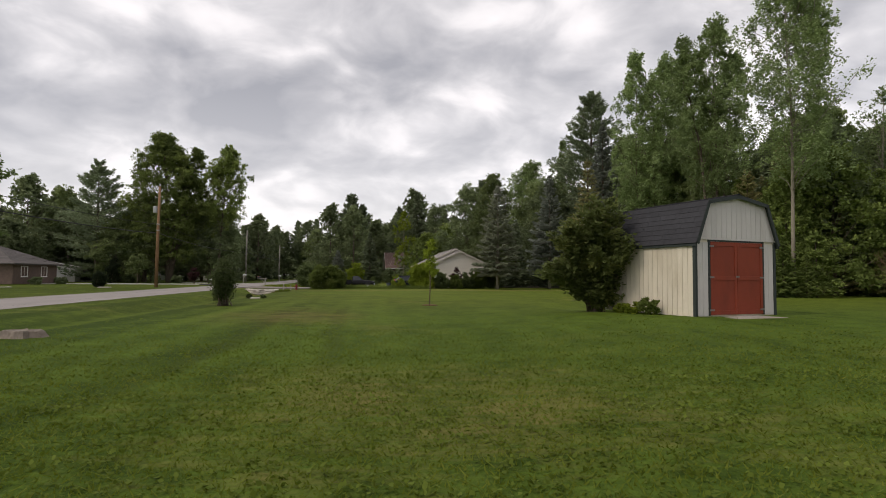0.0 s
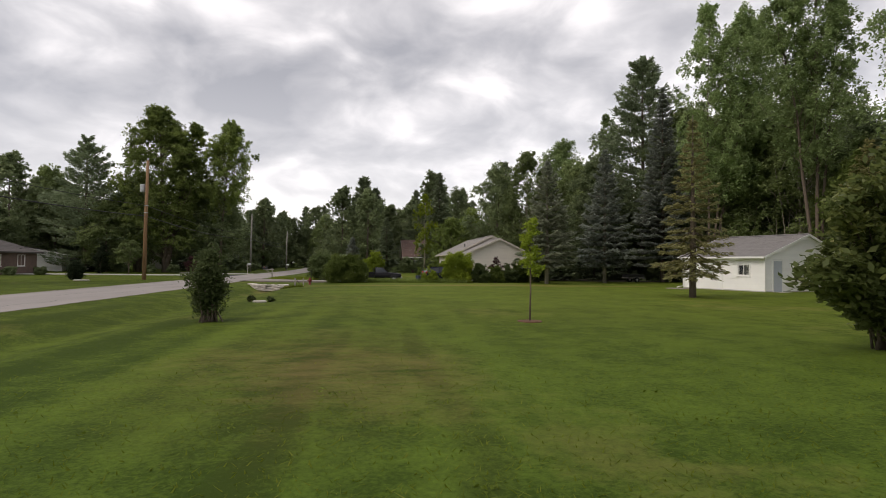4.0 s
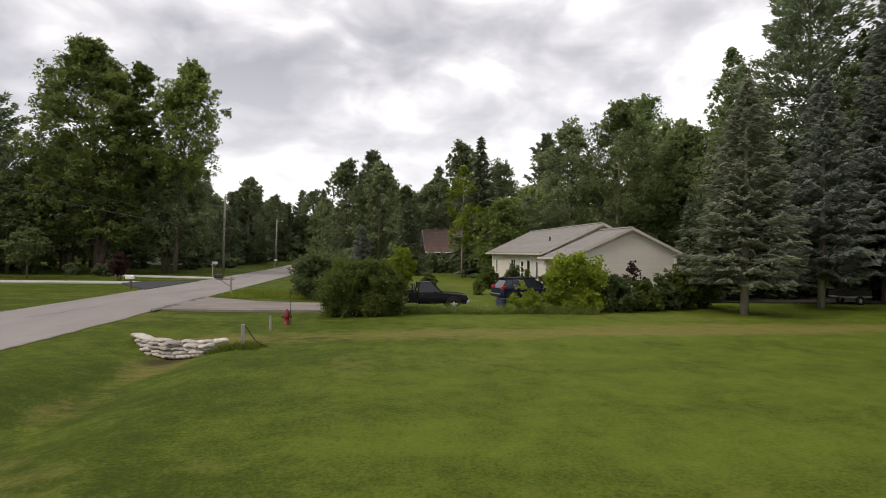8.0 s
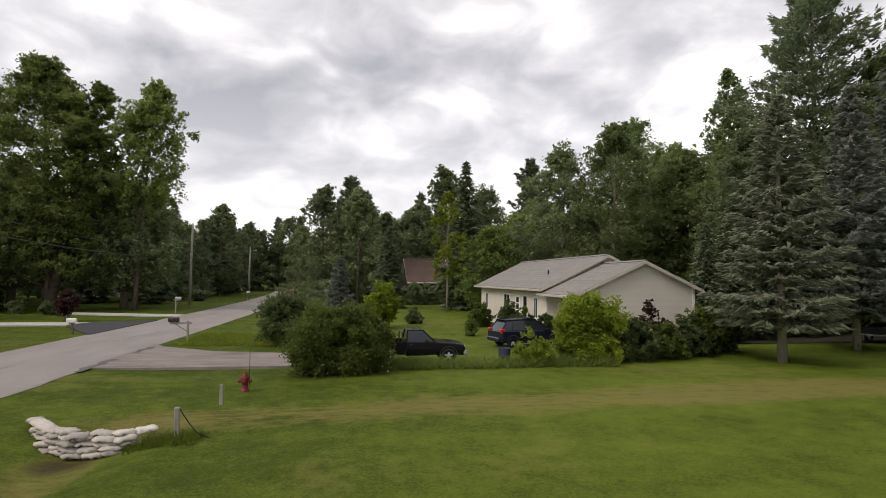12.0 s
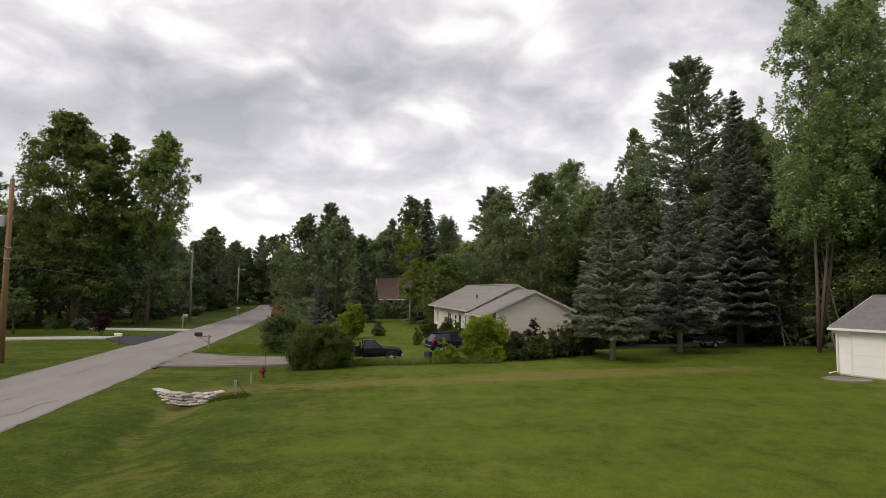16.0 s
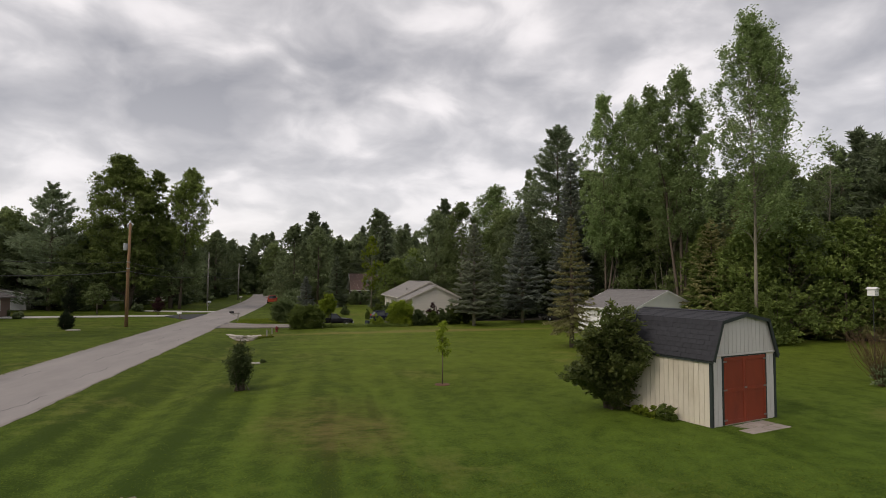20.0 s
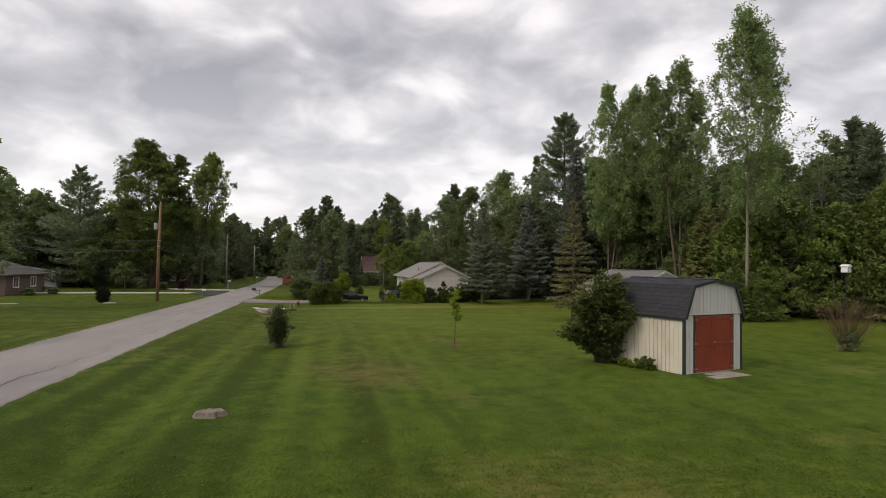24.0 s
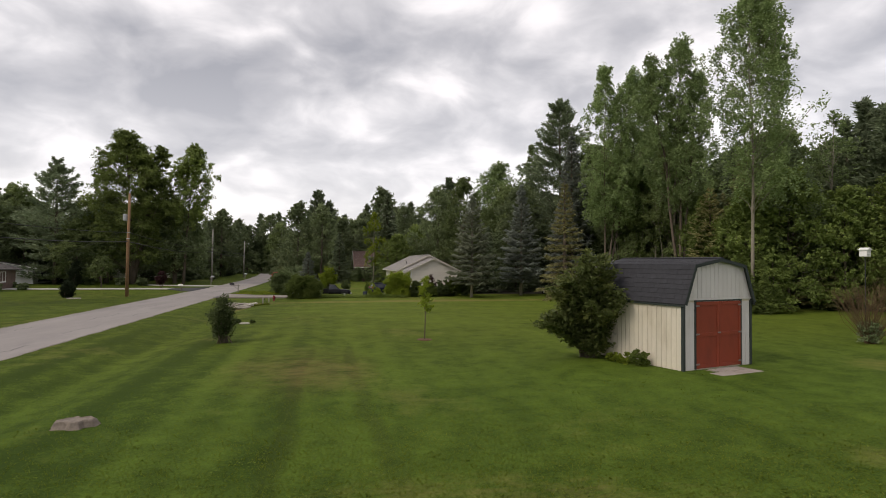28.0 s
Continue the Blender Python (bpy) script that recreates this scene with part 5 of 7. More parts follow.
def ragged_strip(name, pts, half, z, material, label, category):
    k = len(pts)
    rr = np.random.default_rng(len(name) + k)
    m = Mesh()
    m.v = [(x + s * half * rr.uniform(0.5, 1.4), y, z) for x, y in pts for s in (-1, 1)] + [(x + s * half, y, z - 0.05) for x, y in pts for s in (-1, 1)]
    m.f = [(2 * i, 2 * i + 1, 2 * i + 3, 2 * i + 2) for i in range(k - 1)]
    return tagged(part(name, m, material), label, category, kind="structure")


rng = np.random.default_rng(77)
for xe in (-11.78, -17.12):
    ragged_strip("road_shoulder", [(xe + 0.02 * math.sin(2.1 * i) + 0.03 * math.sin(0.63 * i), -6.0 + 0.4 * i) for i in range(160)], 0.07, -0.317, M["gravel"], "thin strip of loose gravel along the road edge", "road shoulder")
for y0, k in ((57.4, 10), (62.2, 7)):
    ragged_strip("tar_seam", [(-11.72 + 0.05 * math.sin(1.7 * i), y0 + 0.33 * i) for i in range(k)], 0.13, -0.278, M["patch"], "black tar seam along the road edge by the driveway", "road repair")
for i, (x, y, l) in enumerate(((-13.2, 29.5, 4.2), (-14.6, 36.0, 5.0), (-15.6, 24.0, 3.2), (-12.9, 45.5, 3.6), (-14.9, 55.0, 4.0), (-13.4, 16.5, 5.0), (-15.2, 12.0, 6.0), (-13.0, 21.5, 4.5), (-14.5, 44.0, 6.0), (-15.9, 31.0, 5.0), (-13.3, 37.5, 4.0), (-14.3, 66.0, 6.0))):
    ragged_strip("road_crack", [(x + 0.10 * math.sin(0.8 * j + i) + 0.05 * math.sin(2.3 * j) + 0.03 * j, y + l * j / 14) for j in range(15)], 0.022, -0.2895 + 0.004 * (abs(x + 14.45) < 0.9) - 0.011 * (abs(x + 14.45) > 1.1), M["patch"], "dark crack in the asphalt", "road crack")

# ---------------------------------------------------------------- poles and wires


def utility_pole(x, y, h, r, label, grey=False, box=True, lamp=False):
    t = thing("utility_pole", Matrix.Translation((x, y, -0.45)), label, "utility pole", "poles along the road")
    mat = M["grey_wood"] if grey else M["pole_wood"]
    part("pole", Mesh().tube([(0, 0, 0), (0.01, 0, h * 0.5), (0.08, 0, h)], [r, r * 0.85, r * 0.68], 14), mat, t, smooth=True)
    if box:
        b = part("transformer_box", Mesh().lathe([(0.17, 0), (0.20, 0.04), (0.20, 0.62), (0.16, 0.68)], 14, (-0.30, -0.02, h * 0.735)), M["galvanised"], t)
        part("bracket", Mesh().box(-0.2, -0.06, h * 0.735 + 0.2, 0.0, 0.02, h * 0.735 + 0.28).box(-0.2, -0.06, h * 0.735 + 0.5, 0.0, 0.02, h * 0.735 + 0.58), M["galvanised"], b)
    part("insulator", Mesh().lathe([(0.03, 0), (0.06, 0.05), (0.05, 0.10), (0.07, 0.15), (0.03, 0.22)], 10, (0.08, 0, h)), M["galvanised"], t)
    for z in (0.62, 0.56):
        part("clamp", Mesh().lathe([(r * 1.02, 0), (r * 1.05, 0.02), (r * 1.05, 0.06), (r * 1.02, 0.08)], 14, (0.02, 0, h * z)), M["galvanised"], t)
    if lamp:
        a = part("lamp_arm", Mesh().tube([(0, 0, h * 0.93), (0.5, -0.1, h * 0.96), (1.0, -0.2, h * 0.955)], [0.03, 0.025, 0.02], 8), M["galvanised"], t)
        part("lamp_head", Mesh().lathe([(0.10, 0), (0.14, 0.08), (0.08, 0.2), (0.02, 0.24)], 12, (1.0, -0.2, h * 0.94)), M["galvanised"], a)
    return t


utility_pole(-20.76, 61.5, 10.35, 0.17, "tall brown wooden utility pole with a grey transformer box", box=True)
utility_pole(-21.43, 104.5, 9.1, 0.15, "weathered grey wooden utility pole at the roadside", grey=True, box=False)
utility_pole(-20.6, 134.0, 8.0, 0.14, "weathered grey wooden utility pole far along the road", grey=True, box=False, lamp=True)
utility_pole(-20.2, 14.0, 10.2, 0.17, "brown wooden utility pole beside the road", box=False)


def cable(a, b, sag, r, label):
    a, b = Vector(a), Vector(b)
    pts = [a.lerp(b, i / 16) - Vector((0, 0, sag * 4 * (i / 16) * (1 - i / 16))) for i in range(17)]
    return tagged(part("overhead_cable", Mesh().tube(pts, [r] * 17, 5), M["wire"]), label, "cable", "cables between the poles")


for z0, z1, z2, s in ((5.1, 4.9, 4.5, 0.5), (6.0, 5.6, 5.0, 0.5)):
    r = 0.034 if z0 < 5.5 else 0.02
    cable((-20.15, 14.0, z0), (-20.72, 61.3, z0), s * 1.1, r, "black cable sagging between wooden poles")
    cable((-20.72, 61.7, z0), (-21.35, 104.3, z1), s, r, "black cable sagging between wooden poles")
    cable((-21.35, 104.7, z1), (-20.55, 133.8, z2), s * 0.7, r, "black cable sagging between wooden poles")
cable((-20.85, 61.5, 6.3), (-37.0, 72.0, 2.3), 0.5, 0.014, "thin service cable running to the brick house")

# ---------------------------------------------------------------- small things on the lawns
GZ = ground_z

# hydrant with its marker rod
hy = thing("fire_hydrant", pose(-5.9, 54.26, GZ(-5.9, 54.26)), "dark red cast iron fire hydrant on grass", "hydrant")
hy.scale = (0.86, 0.86, 0.86)
part("barrel", Mesh().lathe([(0.14, -0.05), (0.14, 0.03), (0.10, 0.05), (0.10, 0.36), (0.125, 0.38), (0.125, 0.42), (0.115, 0.44), (0.10, 0.53), (0.05, 0.59), (0.03, 0.60)], 18), M["hydrant"], hy, smooth=True)
part("top_nut", Mesh().lathe([(0.03, 0.60), (0.03, 0.64)], 6), M["hydrant"], hy)
for a, r in ((-90, 0.075), (0, 0.055), (180, 0.055)):
    c, s = math.cos(radians(a)), math.sin(radians(a))
    noz = part("nozzle", Mesh().tube([(0.09 * c, 0.09 * s, 0.33), (0.16 * c, 0.16 * s, 0.33)], [r * 0.85, r * 0.85], 12), M["hydrant"], hy)
    part("nozzle_cap", Mesh().tube([(0.16 * c, 0.16 * s, 0.33), (0.20 * c, 0.20 * s, 0.33), (0.22 * c, 0.22 * s, 0.33)], [r, r, 0.02], 12), M["hydrant"], noz)
part("marker_rod", Mesh().tube([(0.13, 0.03, 0.0), (0.135, 0.03, 1.36)], [0.012, 0.010], 6), M["black_plastic"], hy)


def fence_post(x, y, h, w, mat, label, lean):
    t = thing("fence_post", pose(x, y, GZ(x, y) - 0.05, lean, 0, 12), label, "post")
    part("post", Mesh().box(-w / 2, -w / 2, 0, w / 2, w / 2, h, None, 0.012), mat, t)
    return t


p1 = fence_post(-6.3, 49.5, 0.66, 0.10, M["grey_wood"], "silvered square wooden post beside the sandbag wall", 2)
part("chain", Mesh().tube([(0.05, 0, 0.62), (0.22, -0.06, 0.36), (0.38, -0.12, 0.16), (0.62, -0.2, 0.06)], [0.012] * 4, 6), M["tyre"], p1)
fence_post(-6.15, 52.55, 0.55, 0.08, M["grey_wood"], "short silvered wooden post on the grass", -2)


def sandbag(l, w, h, seed):
    """A filled sack: swollen, with pinched and sewn ends."""
    r = np.random.default_rng(seed)
    m = Mesh()
    rows, sides = 9, 10
    for i in range(rows):
        u = -1 + 2 * i / (rows - 1)
        swell = max(0.0, 1 - abs(u) ** 7) ** 0.5
        for k in range(sides):
            a = 2 * math.pi * k / sides
            y, z = math.cos(a), math.sin(a)
            y, z = math.copysign(abs(y) ** 0.7, y), math.copysign(abs(z) ** 0.75, z)
            bump = 1 + 0.17 * r.normal() * swell
            ww = w / 2 * (0.45 + 0.55 * swell) if abs(u) < 1 else w / 2 * 0.62
            m.v.append((u * l / 2, y * ww * bump, h / 2 + z * h / 2 * max(0.07, swell) * bump))
    m.f = [(i * sides + k, i * sides + (k + 1) % sides, (i + 1) * sides + (k + 1) % sides, (i + 1) * sides + k) for i in range(rows - 1) for k in range(sides)]
    m.f += [tuple(range(sides))[::-1], tuple(range((rows - 1) * sides, rows * sides))]
    return m


BAGS = [sandbag(0.43, 0.30, 0.10, s).data("sandbag", M["sack"], True) for s in (1, 2, 3)]
wall_line = [Vector((-9.65, 50.7)), Vector((-9.05, 50.0)), Vector((-8.2, 49.35)), Vector((-7.4, 49.35)), Vector((-6.65, 49.75))]
rng = np.random.default_rng(8)


def along(line, s):
    for a, b in zip(line, line[1:]):
        d = (b - a).length
        if s <= d or b is line[-1]:
            return a.lerp(b, s / d), math.degrees(math.atan2((b - a).y, (b - a).x))
        s -= d


total = sum((b - a).length for a, b in zip(wall_line, wall_line[1:]))
ROWS_B = 5
for row in range(ROWS_B):
    low = ROWS_B - 1 - row
    s = low * 0.27 + 0.19 * (row % 2) + 0.2
    while s < total - low * 0.13 - 0.25:
        p, a = along(wall_line, s)
        zb = GZ(-8.1, 48.9) + 0.05 + 0.088 * row
        off = 0.05 * row
        if zb > -1.2:
            b = part("sandbag", BAGS[int(rng.integers(3))], None, None, m=pose(p.x + rng.normal() * 0.02, p.y + off + rng.normal() * 0.03, zb + rng.normal() * 0.008, rng.normal() * 3.5, rng.normal() * 3.5, a + rng.normal() * 5))
            tagged(b, "filled off-white woven sandbag in a stacked headwall", "sandbag", "sandbags of the culvert headwall")
        s += 0.365 + rng.uniform(0, 0.04)

# stump, stone with two small shrubs, mulch ring
st = thing("tree_stump", pose(-5.75, 13.05, GZ(-5.75, 13.05) - 0.03, 0, 0, 20), "low weathered brown-grey tree stump on the lawn", "stump")
sm = Mesh()
rr = np.random.default_rng(4)
prof = [rr.uniform(0.66, 1.3) for _ in range(18)]
for z, k in ((0.0, 1.25), (0.05, 1.12), (0.13, 1.0), (0.19, 0.96), (0.205, 0.88)):
    sm.v += [(0.33 * k * prof[i] * math.cos(2 * math.pi * i / 18), 0.26 * k * prof[i] * math.sin(2 * math.pi * i / 18), z * 0.85 + 0.016 * rr.normal() * (z > 0.1)) for i in range(18)]
sm.f = [(j * 18 + i, j * 18 + (i + 1) % 18, (j + 1) * 18 + (i + 1) % 18, (j + 1) * 18 + i) for j in range(4) for i in range(18)] + [tuple(range(72, 90))]
part("stump", sm, M["stump_wood"], st, smooth=False)


def rock(name, x, y, l, w, h, seed, label, mat="stone", turn=0):
    r = np.random.default_rng(seed)
    m = Mesh()
    k = 14
    pr = [r.uniform(0.85, 1.15) for _ in range(k)]
    for z, f in ((0.0, 1.0), (h * 0.6, 1.02), (h * 0.9, 0.93), (h, 0.80)):
        m.v += [(l / 2 * f * pr[i] * math.cos(2 * math.pi * i / k), w / 2 * f * pr[i] * math.sin(2 * math.pi * i / k), z + r.normal() * 0.01) for i in range(k)]
    m.f = [(j * k + i, j * k + (i + 1) % k, (j + 1) * k + (i + 1) % k, (j + 1) * k + i) for j in range(3) for i in range(k)] + [tuple(range(3 * k, 4 * k))]
    return tagged(part(name, m, M[mat], m=pose(x, y, GZ(x, y) - 0.03, 0, 0, turn)), label, "stone")


rock("flat_stone", -5.45, 34.2, 0.6, 0.42, 0.10, 3, "flat pale stone lying between two small shrubs")
rock("flat_stone", -24.1, 58.0, 1.2, 0.7, 0.12, 6, "flat pale stone beside the clipped ball shrub")
rock("flat_stone", -32.5, 57.0, 1.6, 0.6, 0.10, 7, "flat pale stone set in the lawn")
place(shrub("small_shrub", "small dark green shrub beside a flat stone", 31, 0.36, 0.34, 0.25, M["lilac"], 0.04, 22, 45, category="shrub"), -5.85, 34.4)
place(shrub("small_shrub", "small dark green shrub beside a flat stone", 32, 0.34, 0.32, 0.22, M["lilac"], 0.04, 20, 45, category="shrub"), -5.05, 34.35)

# the upright bush by the ditch, the young tree, the clipped ball
place(arching_bush("lilac_bush", "upright grey-green leafy bush on the lawn", 41, M["lilac"], [((-0.02, 0.0, 1.35), (0.46, 0.46, 0.62)), ((0.0, 0.0, 0.85), (0.34, 0.36, 0.5)), ((-0.05, 0.0, 1.45), (0.40, 0.40, 0.5))], 42, 0.058, 36, 0.35, 0.62), -5.15, 26.2)
place(shrub("ball_shrub", "dark clipped ball-shaped shrub on the lawn", 42, 1.3, 1.3, 1.33, M["yew"], 0.06, 80, 190, 0.0, 0.0, 4), -25.2, 59.3)
sap = thing("sapling", pose(3.70, 25.6, GZ(3.70, 25.6)), "slender young tree with bright yellow-green leaves in a mulch ring", "young tree")
sap.scale = (0.88, 0.88, 0.88)
rng = np.random.default_rng(51)
wood = Mesh().tube([(0, 0, -0.05), (0.02, 0, 1.0), (0.0, 0.02, 2.1), (0, 0, 3.2)], [0.032, 0.026, 0.016, 0.005], 8)
cs = []
for i in range(26):
    z = 1.35 + 1.8 * (i / 26)
    a = rng.uniform(0, 6.28)
    ln = 0.42 * (1 - 0.72 * (i / 26)) * rng.uniform(0.5, 1.1)
    tip = (math.cos(a) * ln, math.sin(a) * ln, z + 0.25 * ln + 0.1)
    limb(wood, rng, (0, 0, z - 0.1), tip, 0.008, 0.003, 0.05, 3, 4)
    cs += [np.array(tip), np.array(tip) * [0.55, 0.55, 1]]
pts = clump_points(rng, cs, [0.15] * len(cs), [24] * len(cs))
part("trunk", wood, M["bark"], sap, smooth=True)
part("crown", quads("crown", leaf_quads(rng, pts, 0.075, 1.5), M["sapling_leaf"]), M["sapling_leaf"], sap)
ring = Mesh().lathe([(0.36, -0.05), (0.34, 0.02), (0.22, 0.035), (0.04, 0.03)], 18)
tagged(part("mulch_ring", ring, M["mulch"], m=pose(3.70, 25.6, GZ(3.70, 25.6))), "ring of red-brown mulch round the young tree", "mulch")

# mailboxes


def mailbox(x, y, turn, label, arm, box_mat, h=1.05, style="box"):
    t = thing("mailbox", pose(x, y, GZ(x, y) - 0.02, 0, 0, turn), label, "mailbox", "mailboxes along the road")
    part("post", Mesh().box(-0.05, -0.05, 0, 0.05, 0.05, h, None, 0.008), M["bark"] if style == "dark" else M["grey_wood"], t)
    part("arm", Mesh().box(-arm, -0.045, h - 0.16, 0.18, 0.045, h - 0.07, None, 0.006), M["grey_wood"], t)
    part("brace", Mesh().tube([(0, 0, h * 0.45), (-arm * 0.7, 0, h - 0.15)], [0.03, 0.03], 4), M["grey_wood"], t)
    k = 9
    out = [(-0.10, 0), (0.10, 0)] + [(0.10 * math.cos(math.pi * i / k), 0.13 + 0.10 * math.sin(math.pi * i / k)) for i in range(k + 1)]
    bx = part("box", Mesh().prism(out, 0.48, Matrix.Translation((-arm - 0.06, 0, h - 0.06)) @ Matrix.Rotation(radians(90), 4, "Z") @ Matrix.Translation((0, -0.48, 0))), box_mat, t)
    part("flag", Mesh().box(-arm + 0.1, -0.115, h + 0.05, -arm + 0.12, -0.105, h + 0.22), M["red_paint"], bx)
    return t


mailbox(-11.1, 67.2, 0, "black mailbox on a wooden arm leaning over the road", 0.85, M["black_plastic"], 1.0)
mailbox(-18.0, 70.8, 180, "white mailbox on a dark post at the driveway", 0.12, M["white_trim"], 0.72, "dark")
mailbox(-18.7, 90.5, 180, "grey mailbox on a tall wooden cross post", 0.4, M["galvanised"], 1.25)
mailbox(-18.2, 120.0, 180, "white mailbox on a post far along the road", 0.3, M["white_trim"], 1.1)

# birdhouse on its pole, and the bare vase-shaped shrub
bh = thing("birdhouse", pose(26.9, 25.0, GZ(26.9, 25), 0, 0, 20), "white martin birdhouse on a tall thin metal pole", "birdhouse")
part("pole", Mesh().tube([(0, 0, -0.1), (0, 0, 4.05)], [0.03, 0.025], 8), M["black_plastic"], bh)
hb = part("box", Mesh().box(-0.22, -0.18, 4.05, 0.22, 0.18, 4.40, None, 0.01), M["white_siding"], bh)
part("roof", Mesh().prism([(-0.28, 4.40), (0.28, 4.40), (0.0, 4.52)], 0.48, Matrix.Translation((0, -0.24, 0))), M["white_trim"], bh)
for x in (-0.12, 0.10):
    for z in (4.12, 4.27):
        part("entrance_hole", Mesh().tube([(x, -0.184, z + 0.02), (x, -0.176, z + 0.02)], [0.03, 0.03], 10), M["black_plastic"], hb)

vs = thing("bare_shrub", pose(23.4, 21.5, GZ(23.4, 21.5)), "vase-shaped shrub of thin bare brown twigs, leafy at the foot", "shrub")
rng = np.random.default_rng(61)
tw = Mesh()
for i in range(115):
    a, sp = rng.uniform(0, 6.28), rng.uniform(0.15, 1.0) ** 0.8
    tip = Vector((math.cos(a) * 1.75 * sp, math.sin(a) * 1.75 * sp, 1.35 + 1.45 * (1.1 - 0.5 * sp) * rng.uniform(0.7, 1.1)))
    pts = limb(tw, rng, (rng.normal() * 0.1, rng.normal() * 0.1, 0), tip, 0.013, 0.005, 0.06, 4, 4)
    for j in range(4):
        b0 = pts[3].lerp(pts[4], rng.uniform(-1, 0.8))
        limb(tw, rng, b0, b0 + Vector(rng.normal(size=3)) * 0.16 + Vector((0, 0, 0.2)), 0.005, 0.002, 0.1, 2, 3)
part("stem", tw, M["twig"], vs)
foot = clump_points(rng, [np.array([rng.normal() * 0.22, rng.normal() * 0.22, 0.2 + 0.7 * rng.uniform()]) for _ in range(24)], [0.22] * 24, [70] * 24)
foot[:, 2] = np.maximum(foot[:, 2], 0.02)
part("leaves", quads("leaves", leaf_quads(rng, foot, 0.07), M["leaf_dark"]), M["leaf_dark"], vs)

# ---------------------------------------------------------------- vehicles


def wheel(parent, x, y, r, w, rim=True, name="wheel"):
    c = (x, y, r)
    m = Mesh()
    prof = [(r * 0.62, -w / 2), (r * 0.93, -w / 2), (r, -w / 2 + 0.03), (r, w / 2 - 0.03), (r * 0.93, w / 2), (r * 0.62, w / 2)]
    turn = Matrix.Translation(c) @ Matrix.Rotation(radians(90), 4, "X")
    k = 22
    vs = [tuple(turn @ Vector((q * math.cos(2 * math.pi * i / k), q * math.sin(2 * math.pi * i / k), h))) for q, h in prof for i in range(k)]
    fs = [(j * k + i, j * k + (i + 1) % k, (j + 1) % 6 * k + (i + 1) % k, (j + 1) % 6 * k + i) for j in range(6) for i in range(k)]
    m.add(vs, fs)
    hub = part(name, m, M["tyre"], parent, smooth=True)
    for s in (-1, 1):
        rm = Mesh()
        rm.tube([(x, y + s * (w / 2 - 0.06), r), (x, y + s * (w / 2 - 0.015), r)], [r * 0.2, r * 0.18], 12)
        for i in range(5):
            a = 2 * math.pi * i / 5 + 0.3
            d, e = Vector((math.cos(a), 0, math.sin(a))), Vector((-math.sin(a), 0, math.cos(a)))
            o = Vector((x, y + s * (w / 2 - 0.03), r))
            rm.add([tuple(o + d * r * f + e * r * g + Vector((0, h * s, 0))) for f, g, h in ((0.1, -0.13, 0.0), (0.1, 0.13, 0.0), (0.62, 0.10, -0.015), (0.62, -0.10, -0.015), (0.1, -0.13, -0.03), (0.1, 0.13, -0.03), (0.62, 0.10, -0.04), (0.62, -0.10, -0.04))], [(0, 1, 2, 3), (7, 6, 5, 4), (0, 4, 5, 1), (1, 5, 6, 2), (2, 6, 7, 3), (3, 7, 4, 0)])
        part("rim", rm, M["rim"], hub)
        part("wheel_disc", Mesh().tube([(x, y + s * (w / 2 - 0.065), r), (x, y + s * (w / 2 - 0.06), r)], [r * 0.62, r * 0.62], 20), M["black_plastic"], hub)


def shell(sections, close=True):
    """A body skin through cross sections: (x, half width low, half width high, z low, z shoulder, z top, half width top)."""
    m = Mesh()
    k = 14
    for x, wl, ws, zl, zs, zt, wt in sections:
        ring = [(wl, zl), (ws, zl + 0.12), (ws * 1.01, (zl + zs) / 2), (ws, zs - 0.04), (ws * 0.97, zs), ((ws * 0.97 + wt) / 2, (zs + zt) / 2), (wt, zt)]
        pts = [(x, -a, b) for a, b in ring] + [(x, a, b) for a, b in ring[::-1]]
        m.v += pts
    s = len(sections)
    m.f = [(j * k + i, j * k + (i + 1) % k, (j + 1) * k + (i + 1) % k, (j + 1) * k + i) for j in range(s - 1) for i in range(k)]
    m.f += [tuple(range(k))[::-1], tuple(range((s - 1) * k, s * k))]
    return m


